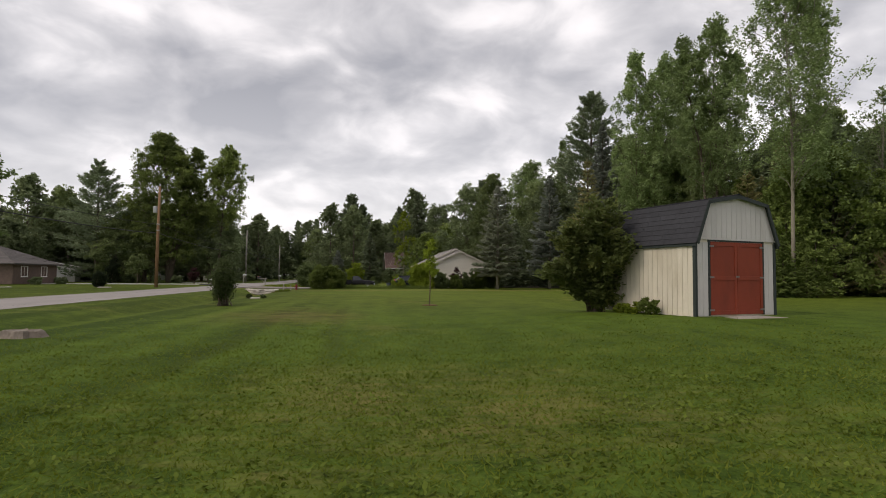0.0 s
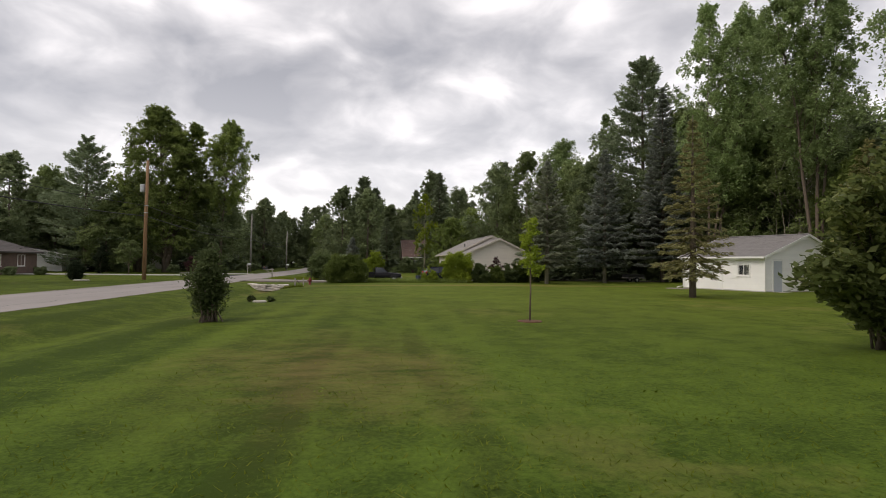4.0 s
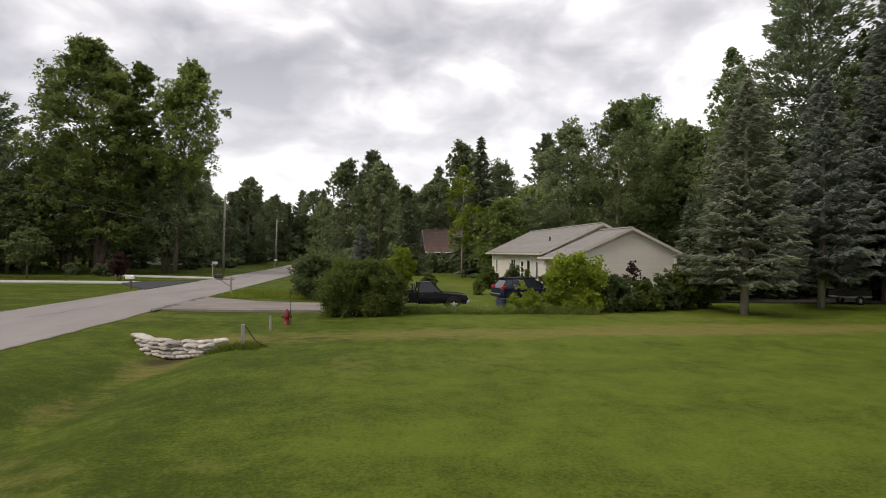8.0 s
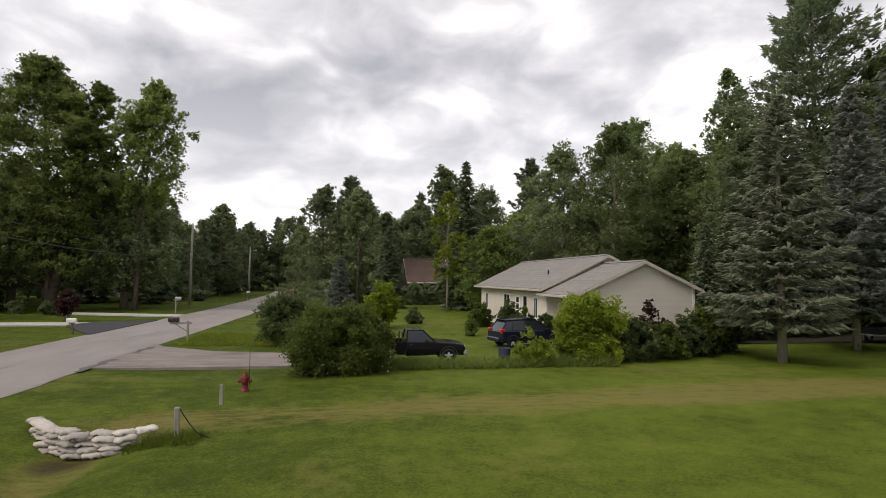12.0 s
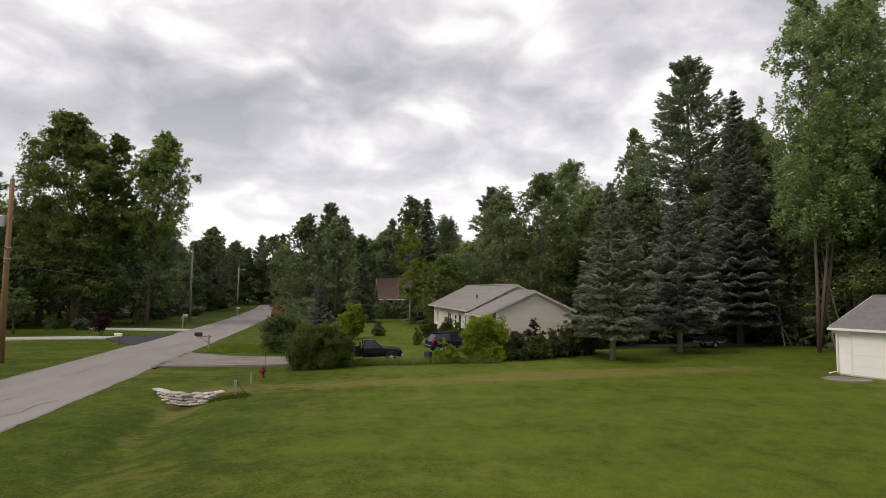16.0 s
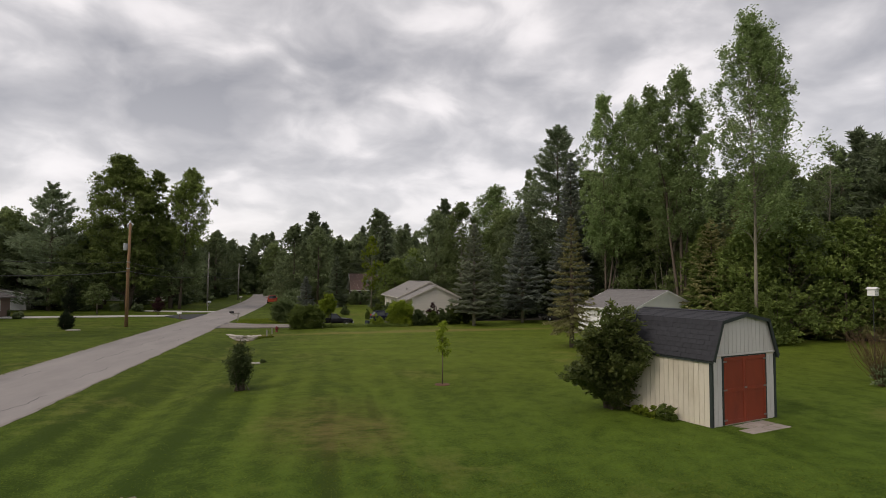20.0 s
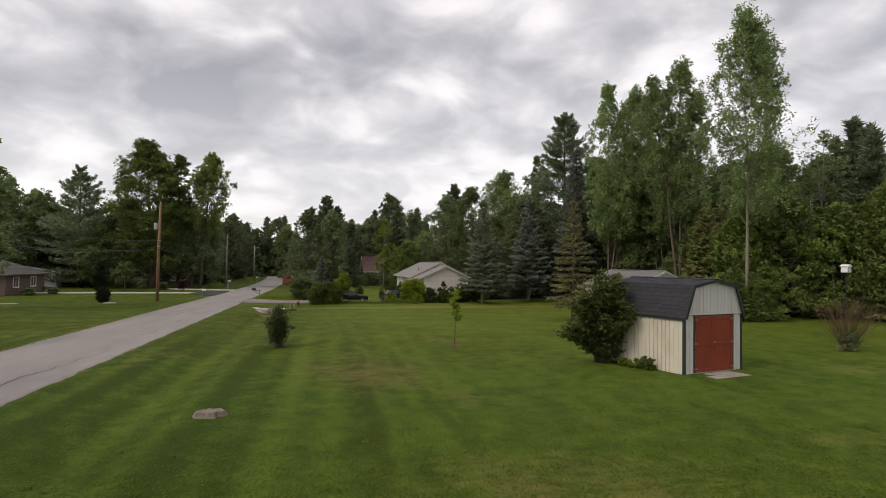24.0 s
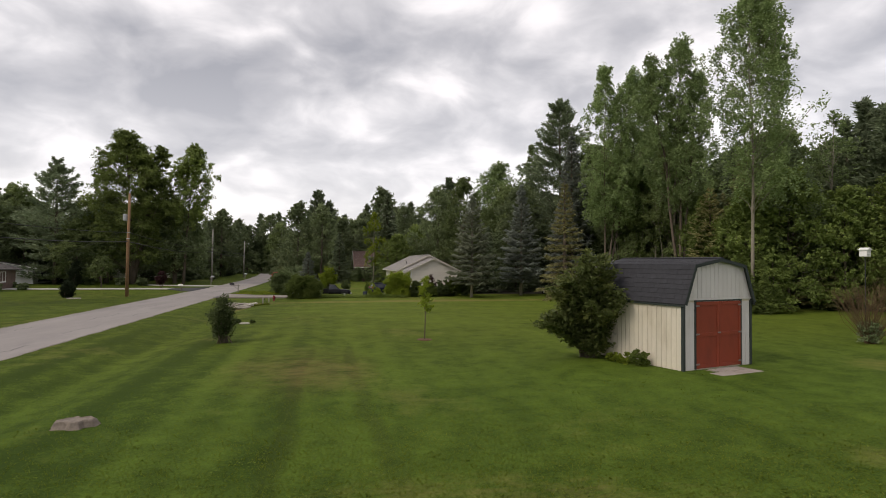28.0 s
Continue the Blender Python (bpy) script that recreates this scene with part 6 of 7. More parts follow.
def pickup(m, paint, label):
    """Compact pickup, nose towards +x, 4.7 m long before scaling."""
    t = thing("pickup_truck", m, label, "pickup truck")
    part("hood_body", shell([(0.35, 0.80, 0.84, 0.36, 0.98, 1.00, 0.78), (1.0, 0.80, 0.84, 0.40, 0.97, 1.0, 0.76), (1.9, 0.80, 0.83, 0.38, 0.90, 0.94, 0.72), (2.28, 0.76, 0.79, 0.36, 0.84, 0.87, 0.66), (2.36, 0.7, 0.72, 0.40, 0.70, 0.72, 0.6)]), paint, t, smooth=False)
    part("cab", shell([(-0.45, 0.80, 0.84, 0.36, 0.99, 1.0, 0.78), (0.36, 0.80, 0.84, 0.36, 0.99, 1.0, 0.78)]), paint, t)
    c = Mesh()
    lo, hi = [(-0.43, 0.78), (0.92, 0.75)], [(-0.36, 0.60), (0.36, 0.60)]
    c.v = [(lo[0][0], -0.78, 1.0), (lo[1][0], -0.75, 0.99), (lo[1][0], 0.75, 0.99), (lo[0][0], 0.78, 1.0), (hi[0][0], -0.62, 1.50), (hi[1][0], -0.62, 1.50), (hi[1][0], 0.62, 1.50), (hi[0][0], 0.62, 1.50)]
    c.f = [(0, 1, 5, 4), (1, 2, 6, 5), (2, 3, 7, 6), (3, 0, 4, 7), (4, 5, 6, 7)]
    gh = part("glasshouse", c, M["glass"], t, "dark tinted cab glass")
    part("cab_roof", Mesh().box(-0.41, -0.63, 1.485, 0.40, 0.63, 1.535, None, 0.02), paint, gh)
    for y in (-1, 1):
        for a, b in (((-0.42, 0.785, 1.0), (-0.37, 0.625, 1.5)), ((0.92, 0.755, 0.99), (0.36, 0.625, 1.5))):
            part("pillar", Mesh().tube([(a[0], a[1] * y, a[2]), (b[0], b[1] * y, b[2])], [0.035, 0.03], 6), paint, gh)
        part("mirror", Mesh().box(0.50, min(y * 0.84, y * 1.02), 1.0, 0.58, max(y * 0.84, y * 1.02), 1.13, None, 0.02), M["black_plastic"], t)
        part("door_handle", Mesh().box(-0.28, min(y * 0.845, y * 0.87), 0.86, -0.14, max(y * 0.845, y * 0.87), 0.90), M["black_plastic"], t)
        part("headlight", Mesh().box(2.20, min(y * 0.42, y * 0.72), 0.68, 2.35, max(y * 0.42, y * 0.72), 0.80, None, 0.02), M["head_light"], t)
        part("tail_light", Mesh().box(-2.36, min(y * 0.72, y * 0.83), 0.62, -2.30, max(y * 0.72, y * 0.83), 0.92), M["tail_light"], t)
        part("bed_side", Mesh().box(-2.34, min(y * 0.74, y * 0.84), 0.42, -0.48, max(y * 0.74, y * 0.84), 1.02, None, 0.03), paint, t)
    part("bed_floor", Mesh().box(-2.3, -0.75, 0.42, -0.48, 0.75, 0.5), M["black_plastic"], t)
    part("tailgate", Mesh().box(-2.35, -0.74, 0.45, -2.27, 0.74, 1.0, None, 0.02), paint, t)
    part("front_bumper", Mesh().box(2.25, -0.80, 0.36, 2.46, 0.80, 0.58, None, 0.04), M["galvanised"], t)
    part("rear_bumper", Mesh().box(-2.48, -0.78, 0.40, -2.34, 0.78, 0.56, None, 0.03), M["galvanised"], t)
    part("roll_bar", Mesh().tube([(-0.62, -0.74, 1.0), (-0.62, -0.66, 1.42), (-0.62, 0.66, 1.42), (-0.62, 0.74, 1.0)], [0.035] * 4, 8), M["black_plastic"], t)
    for x in (1.55, -1.55):
        for y in (-0.76, 0.76):
            wheel(t, x, y, 0.34, 0.23)
            part("wheel_arch", Mesh().tube([(x + 0.41 * math.cos(math.pi * i / 10), y * 1.10, 0.36 + 0.41 * math.sin(math.pi * i / 10)) for i in range(11)], [0.028] * 11, 6), M["black_plastic"], t)
    return t


def hatchback(m, paint, label, name="hatchback_car"):
    """Five-door hatchback, nose towards +x, 4.2 m long before scaling."""
    t = thing(name, m, label, "car")
    part("body", shell([(-2.05, 0.70, 0.76, 0.38, 0.88, 0.90, 0.68), (-1.9, 0.80, 0.85, 0.30, 0.95, 0.97, 0.76), (-0.6, 0.82, 0.87, 0.28, 0.95, 0.97, 0.78), (0.8, 0.82, 0.87, 0.28, 0.93, 0.96, 0.77), (1.6, 0.78, 0.84, 0.30, 0.82, 0.88, 0.68), (2.0, 0.70, 0.74, 0.34, 0.66, 0.72, 0.55), (2.1, 0.55, 0.58, 0.38, 0.55, 0.58, 0.45)]), paint, t)
    c = Mesh()
    c.v = [(-1.95, -0.74, 0.95), (-0.5, -0.78, 0.97), (1.15, -0.74, 0.93), (1.15, 0.74, 0.93), (-0.5, 0.78, 0.97), (-1.95, 0.74, 0.95), (-1.55, -0.58, 1.46), (-0.5, -0.62, 1.53), (0.30, -0.60, 1.49), (0.30, 0.60, 1.49), (-0.5, 0.62, 1.53), (-1.55, 0.58, 1.46)]
    c.f = [(0, 1, 7, 6), (1, 2, 8, 7), (2, 3, 9, 8), (3, 4, 10, 9), (4, 5, 11, 10), (5, 0, 6, 11), (6, 7, 10, 11), (7, 8, 9, 10)]
    gh = part("glasshouse", c, M["glass"], t, "dark tinted windows")
    part("roof", shell([(-1.62, 0.56, 0.58, 1.42, 1.48, 1.50, 0.5), (-0.5, 0.6, 0.64, 1.46, 1.54, 1.57, 0.54), (0.32, 0.56, 0.60, 1.44, 1.51, 1.52, 0.5)]), paint, gh)
    for y in (-1, 1):
        for a, b in (((-1.95, 0.75, 0.95), (-1.56, 0.59, 1.46)), ((1.15, 0.75, 0.93), (0.30, 0.61, 1.49)), ((-0.35, 0.785, 0.97), (-0.42, 0.625, 1.5)), ((-1.3, 0.775, 0.96), (-1.2, 0.60, 1.47))):
            part("pillar", Mesh().tube([(a[0], a[1] * y, a[2]), (b[0], b[1] * y, b[2])], [0.04, 0.03], 6), paint, gh)
        part("tail_light", Mesh().box(-2.02, min(y * 0.56, y * 0.84), 0.80, -1.74, max(y * 0.56, y * 0.84), 1.06, None, 0.04), M["tail_light"], t)
        part("headlight", Mesh().box(1.78, min(y * 0.45, y * 0.76), 0.62, 2.0, max(y * 0.45, y * 0.76), 0.76, None, 0.04), M["head_light"], t)
        part("mirror", Mesh().box(0.75, min(y * 0.82, y * 1.0), 0.95, 0.87, max(y * 0.82, y * 1.0), 1.08, None, 0.03), paint, t)
        part("door_handle", Mesh().box(-0.25, min(y * 0.865, y * 0.89), 0.82, -0.08, max(y * 0.865, y * 0.89), 0.86), M["black_plastic"], t)
    part("rear_bumper", Mesh().box(-2.14, -0.76, 0.34, -1.95, 0.76, 0.58, None, 0.06), paint, t)
    for x in (1.32, -1.28):
        for y in (-0.76, 0.76):
            wheel(t, x, y, 0.32, 0.21)
            part("wheel_arch", Mesh().tube([(x + 0.385 * math.cos(math.pi * i / 10), y * 1.13, 0.33 + 0.385 * math.sin(math.pi * i / 10)) for i in range(11)], [0.026] * 11, 6), M["black_plastic"], t)
    return t


CS = 0.82
pickup(Matrix.Translation((-0.70, 58.9, -0.285)) @ Matrix.Rotation(radians(2), 4, "Z") @ Matrix.Diagonal((0.79, 0.79, 0.79, 1)), M["black_paint"], "small black pickup truck parked on the driveway")
hatchback(Matrix.Translation((5.05, 63.6, -0.30)) @ Matrix.Rotation(radians(13), 4, "Z") @ Matrix.Diagonal((CS, CS, CS, 1)), M["blue_paint"], "dark blue hatchback car parked beside the house")
hatchback(Matrix.Translation((-11.6, 114.5, -0.33)) @ Matrix.Rotation(radians(97), 4, "Z"), M["red_paint"], "orange-red car standing at the roadside")
hatchback(Matrix.Translation((-43.5, 96.5, -0.33)) @ Matrix.Rotation(radians(15), 4, "Z"), M["black_paint"], "black car parked under the shade trees")

# bin by the hedge, and a small trailer under the spruces
bn = thing("plastic_bin", pose(2.6, 58.1, GZ(2.6, 58.1), 0, 0, 20), "dark blue plastic bin among the weeds", "bin")
part("body", Mesh().lathe([(0.17, 0), (0.20, 0.02), (0.24, 0.52), (0.25, 0.55), (0.22, 0.55), (0.2, 0.4)], 16), M["blue_bin"], bn)
tr = thing("utility_trailer", pose(24.0, 63.6, -0.32, 0, 0, 8), "small dark utility trailer standing under the spruces", "trailer")
part("bed", Mesh().box(-0.9, -0.55, 0.42, 0.9, 0.55, 0.50), M["grey_wood"], tr)
for a in ((-0.9, -0.55, 0.9, -0.51), (-0.9, 0.51, 0.9, 0.55), (-0.9, -0.51, -0.86, 0.51), (0.86, -0.51, 0.9, 0.51)):
    part("side_rail", Mesh().box(a[0], a[1], 0.50, a[2], a[3], 0.80), M["black_plastic"], tr)
for y in (-0.62, 0.62):
    wheel(tr, 0, y, 0.26, 0.14)
part("drawbar", Mesh().tube([(0.9, 0, 0.45), (1.6, 0, 0.30)], [0.03, 0.03], 6), M["black_plastic"], tr)
part("jockey_leg", Mesh().tube([(1.5, 0, 0.33), (1.5, 0, 0.0)], [0.02, 0.02], 6), M["black_plastic"], tr)

# ---------------------------------------------------------------- shrubs and hedges
place(arching_bush("large_shrub", "large loose olive-green shrub leaning over the shed wall", 71, M["shed_bush"], [((-0.85, -0.3, 2.05), (1.05, 1.0, 0.85)), ((0.0, -0.5, 2.75), (0.85, 0.8, 1.0)), ((0.2, -0.9, 1.85), (0.6, 0.7, 0.75)), ((-1.3, -0.4, 1.45), (0.75, 0.7, 0.35)), ((-0.1, -0.3, 1.0), (0.6, 0.6, 0.7)), ((-0.4, -0.5, 2.3), (1.1, 0.9, 0.9))], 104, 0.10, 44, 0.9, 0.62), 8.8, 19.25)
rng = np.random.default_rng(72)
for i, (x, y, w, h) in enumerate(((9.2, 18.2, 0.5, 0.28), (9.35, 17.6, 0.62, 0.34), (9.62, 17.1, 0.7, 0.5))):
    place(shrub("hosta", "leafy light green plant at the foot of the shed wall", 73 + i, w, w, h, M["leaf_bright"] if i < 2 else M["hedge"], 0.08, 18, 40, 0.0, 0.0, 3, "plant"), x, y)
place(shrub("hedge_bush", "wide dense rounded green hedge bush by the driveway", 81, 3.65, 2.6, 1.98, M["hedge"], 0.06, 260, 360, 0.0, 0.0, 10, spike=0.15, boxy=0.74), -3.4, 57.0)
hedge_foot = [o for o in scene.objects if o.name.startswith("hedge_bush")][0]
rng = np.random.default_rng(86)
bloom = np.stack([rng.uniform(-1.75, 1.75, 90), -1.12 - 0.16 * rng.uniform(size=90), 0.12 + 0.75 * rng.uniform(size=90) ** 1.5], 1)
part("flowers", quads("flowers", leaf_quads(rng, bloom[::2], 0.035, 1.1), M["white_trim"]), M["white_trim"], hedge_foot, "small white flowers low on the bush")
place(shrub("viburnum_bush", "dark green spreading bush behind the hedge", 82, 3.0, 2.6, 2.3, M["bush"], 0.09, 100, 260, 0.0, 0.1, 8, spike=0.3), -6.0, 65.3)
place(shrub("yellow_bush", "bright yellow-green rounded shrub", 83, 2.0, 2.0, 2.6, M["sapling_leaf"], 0.11, 60, 200, 0.3, 0.0, 6, spike=0.4), -1.3, 74.0)
place(shrub("hedge_bush", "tall rounded yellow-green hedge bush before the house", 84, 2.7, 2.0, 2.25, M["leaf_bright"], 0.08, 170, 220, 0.0, 0.0, 9, spike=0.25, boxy=0.7), 6.05, 58.3)
place(shrub("hedge_bush", "loose green bush with yellow-green tips", 85, 1.5, 1.2, 0.95, M["leaf_bright"], 0.09, 40, 70, 0.0, 0.0, 6, spike=0.4), 3.55, 57.6)
for i, (x, y, w, h) in enumerate(((7.9, 58.2, 1.9, 1.15), (9.3, 58.8, 1.9, 1.05), (10.7, 59.6, 2.0, 1.2), (12.1, 60.2, 2.1, 1.6), (13.4, 60.9, 2.0, 1.9))):
    place(shrub("hedge_bush", "low tangled green hedge along the lawn's edge", 90 + i, w, 1.5, h, M["hedge"] if i % 2 else M["bush"], 0.10, 60, 150, 0.0, 0.0, 6, spike=0.4), x, y)
place(shrub("plum_bush", "purple-brown leaved bush by the gable wall", 97, 1.7, 1.0, 1.75, M["plum"], 0.09, 44, 46, 0.1, 0.1, 6, spike=0.7), 9.75, 60.9)
for i, (x, y, w, h) in enumerate(((6.1, 70.5, 1.6, 1.5), (6.6, 68.8, 1.4, 1.1), (7.0, 66.6, 1.5, 1.0), (5.2, 74.5, 1.8, 1.3), (1.0, 77.0, 1.4, 0.9), (3.4, 68.6, 0.7, 0.8))):
    place(shrub("garden_shrub", "leafy green shrub in front of the house", 101 + i, w, w, h, M["hedge"] if i % 2 else M["bush"], 0.11, 40, 130, 0.0, 0.0, 5, spike=0.3), x, y)
for i, (x, y, w, h) in enumerate(((-27.5, 88, 1.8, 1.1), (-31.0, 89.5, 1.6, 1.0), (-36, 92, 2.2, 1.2), (-24.0, 118, 2.0, 1.0), (-40, 79, 1.5, 1.0), (-37.5, 71.5, 1.3, 0.8), (-36.3, 74.5, 1.2, 0.8))):
    place(shrub("garden_shrub", "low dark green shrub on the neighbouring lawn", 111 + i, w, w, h, M["leaf_dark"], 0.12, 40, 110, 0.0, 0.0, 4), x, y)
place(shrub("plum_bush", "small purple-brown tree-like bush at the driveway", 121, 1.6, 1.6, 1.8, M["plum"], 0.10, 36, 90, 0.6, 0.2, 6, spike=0.3), -22.9, 80.5)

# ---------------------------------------------------------------- trees that stand singly
place(spruce("blue_spruce", "olive-grey spruce with drooping arms and bare lower trunk", 201, 10.7, 2.8, 1.75, M["spruce_grey"], M["pale_bark"], 0.52, 12, 120, 0.13, 0.2), 13.55, 57.6)
place(spruce("blue_spruce", "blue-grey spruce with dense drooping arms", 202, 12.4, 2.9, 1.8, M["spruce_blue"], M["pale_bark"], 0.53, 12, 120, 0.14, 0.2), 20.0, 60.9)
place(spruce("blue_spruce", "tall dark blue-grey spruce at the wood's edge", 203, 19.9, 3.3, 2.0, M["spruce_blue"], M["bark"], 0.6, 12, 110, 0.17, 0.2, trunk_r=0.22), 27.8, 65.2)
place(spruce("blue_spruce", "dark shaded spruce with a bare lower trunk", 208, 15.0, 3.0, 2.3, M["pine"], M["pale_bark"], 0.6, 10, 80, 0.18, 0.24, trunk_r=0.2), 35.6, 68.5)
place(spruce("olive_spruce", "slender olive-green spruce before the garage", 204, 9.6, 2.1, 1.55, M["spruce_olive"], M["bark"], 0.42, 9, 62, 0.10, 0.42), 15.75, 38.3)
olive = place(spruce("green_spruce", "broad olive-green conifer beside the garage", 218, 10.5, 3.6, 1.1, M["spruce_olive"], M["bark"], 0.5, 10, 90, 0.13, 0.3), 32.3, 45.2)
place(spruce("blue_spruce", "dark narrow spruce among the woods", 205, 15.5, 3.3, 0.9, M["pine"], M["bark"], 0.42, 10, 28, 0.32), 8.0, 95.4)
place(spruce("blue_spruce", "grey-blue spruce beside the far house", 206, 8.6, 2.2, 0.5, M["pine"], M["bark"], 0.40, 9, 44, 0.22), 0.2, 97.5)
place(spruce("blue_spruce", "small silvery blue spruce in the garden", 207, 5.2, 1.6, 0.3, M["spruce_blue"], M["bark"], 0.32, 9, 50, 0.15), -4.5, 89.0)
place(broadleaf("cottonwood", "great leafy cottonwood with two heads over the neighbour's lawn", 210, 23.0, 5.2, 2.8, M["cottonwood"], M["bark"], 0.19, 560, 165, trunk_r=0.36, puff=0.72, jut=0.12, sub=[(-1.3, 0.0, 23.4, 5.7), (3.7, 0.5, 21.5, 3.5)]), -30.8, 94.2)
place(broadleaf("cottonwood", "cottonwood with an open airy crown leaning to the road", 209, 21.2, 3.0, 8.5, M["cottonwood"], M["bark"], 0.18, 210, 130, trunk_r=0.2, puff=0.95, jut=0.15, upright=1.1, sub=[(1.3, 0.0, 21.6, 2.9)]), -23.6, 94.6)
place(broadleaf("shade_tree", "dark spreading shade tree on the neighbouring lawn", 211, 12.0, 5.0, 2.2, M["leaf_dark"], M["bark"], 0.22, 190, 140, trunk_r=0.30), -25.6, 97.5)
place(broadleaf("shade_tree", "dark spreading shade tree on the neighbouring lawn", 212, 13.5, 5.5, 2.4, M["leaf_dark"], M["bark"], 0.22, 200, 140, trunk_r=0.32), -35.5, 97.0)
place(broadleaf("small_tree", "small pale green ornamental tree beside a driveway", 213, 4.2, 1.6, 1.2, M["leaf"], M["bark"], 0.16, 40, 90, trunk_r=0.07), -31.0, 83.0)
place(pine("white_pine", "tall feathery white pine on the neighbour's lawn", 214, 18.2, 7.4, 1.2, M["pine_light"], M["bark"], 1.2, 8, 230, 0.17), -41.0, 93.0)
place(pine("white_pine", "tall white pine rising over the woods", 215, 26.4, 8.0, 5.0, M["pine_light"], M["bark"], 1.15, 9, 250, 0.17, power=0.75), 30.0, 74.4)
place(pine("white_pine", "white pine standing above the wood by the road", 216, 19.6, 6.4, 0.8, M["pine"], M["bark"], 0.8, 7, 110, 0.27), -4.5, 131.0)
place(pine("white_pine", "broad white pine above the house", 217, 23.2, 7.6, 1.0, M["pine"], M["bark"], 0.85, 7, 120, 0.28), 25.3, 129.3)
place(broadleaf("cottonwood", "tall slender cottonwood with a pale bare trunk", 220, 25.9, 2.9, 8.0, M["poplar"], M["pale_bark"], 0.135, 270, 140, trunk_r=0.13, puff=0.9, upright=1.35, jut=0.22), 30.9, 38.2)
place(broadleaf("cottonwood", "tall cottonwood with an open upright crown", 221, 26.5, 3.4, 9.0, M["poplar"], M["bark"], 0.145, 380, 135, trunk_r=0.15, puff=0.9, upright=1.35, jut=0.2, sub=[(0, 0, 26.5, 2.7), (-2.7, 1.0, 24.6, 2.4), (2.4, 0.6, 23.0, 2.0, 12.0)]), 33.2, 51.0)
place(broadleaf("cottonwood", "tall many-stemmed cottonwood at the wood's edge", 222, 25.8, 3.6, 7.5, M["poplar"], M["bark"], 0.145, 520, 135, trunk_r=0.11, puff=0.9, upright=1.35, jut=0.2, sub=[(0, 0, 25.8, 2.5), (3.0, -0.6, 25.4, 3.0), (5.6, 0.5, 25.2, 3.0)]), 29.4, 59.6)
place(broadleaf("woodland_tree", "tall pale-leaved tree above the house", 223, 21.5, 5.4, 4.5, M["poplar"], M["pale_bark"], 0.19, 230, 150, trunk_r=0.26, puff=0.85, jut=0.15), 28.6, 99.8)
place(broadleaf("woodland_tree", "bright green maple behind the house", 224, 14.5, 4.2, 1.5, M["leaf"], M["bark"], 0.19, 220, 150, trunk_r=0.22, jut=0.1), 25.6, 84.0)
place(broadleaf("cottonwood", "slender pale-leaved tree beside the tall pine", 225, 21.5, 2.4, 6.0, M["poplar"], M["pale_bark"], 0.19, 100, 120, trunk_r=0.16, upright=1.3), 28.9, 82.6)
place(broadleaf("woodland_tree", "sparse pale tree with half-bare twigs", 226, 17.8, 2.5, 7.0, M["poplar"], M["pale_bark"], 0.17, 70, 42, trunk_r=0.13), 44.0, 44.2)
place(pine("woodland_pine", "conical green conifer at the lawn's edge", 227, 17.0, 3.8, 0.8, M["pine"], M["bark"], 0.7, 7, 110, 0.2), 46.5, 41.0)
place(broadleaf("woodland_tree", "rounded leafy tree behind the tall cottonwood", 228, 15.8, 3.6, 1.0, M["leaf"], M["bark"], 0.22, 150, 110, trunk_r=0.2, jut=0.12), 38.5, 44.0)
place(broadleaf("birch_tree", "slender pale birch with thin yellow-green leaves", 229, 11.5, 1.5, 3.0, M["leaf_bright"], M["pale_bark"], 0.16, 60, 80, trunk_r=0.09, upright=1.3, jut=0.2), 5.6, 92.0)
bare = thing("bare_tree", pose(29.5, 80.0, -0.3), "thin dead tree with bare pale branches", "tree")
bt = Mesh()
rng = np.random.default_rng(230)
for s in range(3):
    top = Vector((rng.normal() * 1.6, rng.normal() * 1.0, 12.5 + rng.normal()))
    pts = limb(bt, rng, (0.3 * s, 0, 0), top, 0.13, 0.02, 0.04, 6, 6)
    for i in range(26):
        b0 = pts[3].lerp(pts[6], rng.uniform(-0.3, 1))
        limb(bt, rng, b0, b0 + Vector((rng.normal() * 0.9, rng.normal() * 0.9, 1.0 + rng.uniform())), 0.022, 0.005, 0.08, 3, 4)
part("trunk", bt, M["pale_bark"], bare)

# ---------------------------------------------------------------- the woods
WOOD = [
    place(broadleaf("woodland_tree", "tall dark leafy tree in the wood", 301, 16.5, 4.4, 1.0, M["leaf_dark"], M["bark"], 0.34, 110, 72, trunk_r=0.22), 38, 62),
    place(broadleaf("woodland_tree", "tall leafy tree in the wood", 302, 15.0, 4.0, 0.8, M["leaf"], M["bark"], 0.33, 105, 72, trunk_r=0.20), 43, 52),
    place(broadleaf("woodland_tree", "slender leafy tree at the wood's edge", 303, 12.5, 3.2, 0.5, M["leaf_dark"], M["pale_bark"], 0.30, 95, 70, trunk_r=0.16), 40, 44),
    place(pine("woodland_pine", "dark pine in the wood", 304, 17.5, 4.2, 0.8, M["pine"], M["bark"], 0.9, 6, 75, 0.32), 44, 70),
    place(spruce("woodland_spruce", "dark green spruce in the wood", 305, 14.5, 3.2, 0.3, M["pine"], M["bark"], 0.5, 9, 26, 0.34), 36, 47),
    place(broadleaf("woodland_tree", "young yellow-green tree at the wood's edge", 306, 9.0, 2.6, 0.3, M["cedar"], M["bark"], 0.24, 90, 80, trunk_r=0.12), 33.5, 42),
    place(spruce("woodland_cedar", "green cedar at the wood's edge", 307, 8.5, 2.1, 0.1, M["cedar"], M["bark"], 0.34, 10, 34, 0.22, 0.1), 34, 44.5),
]
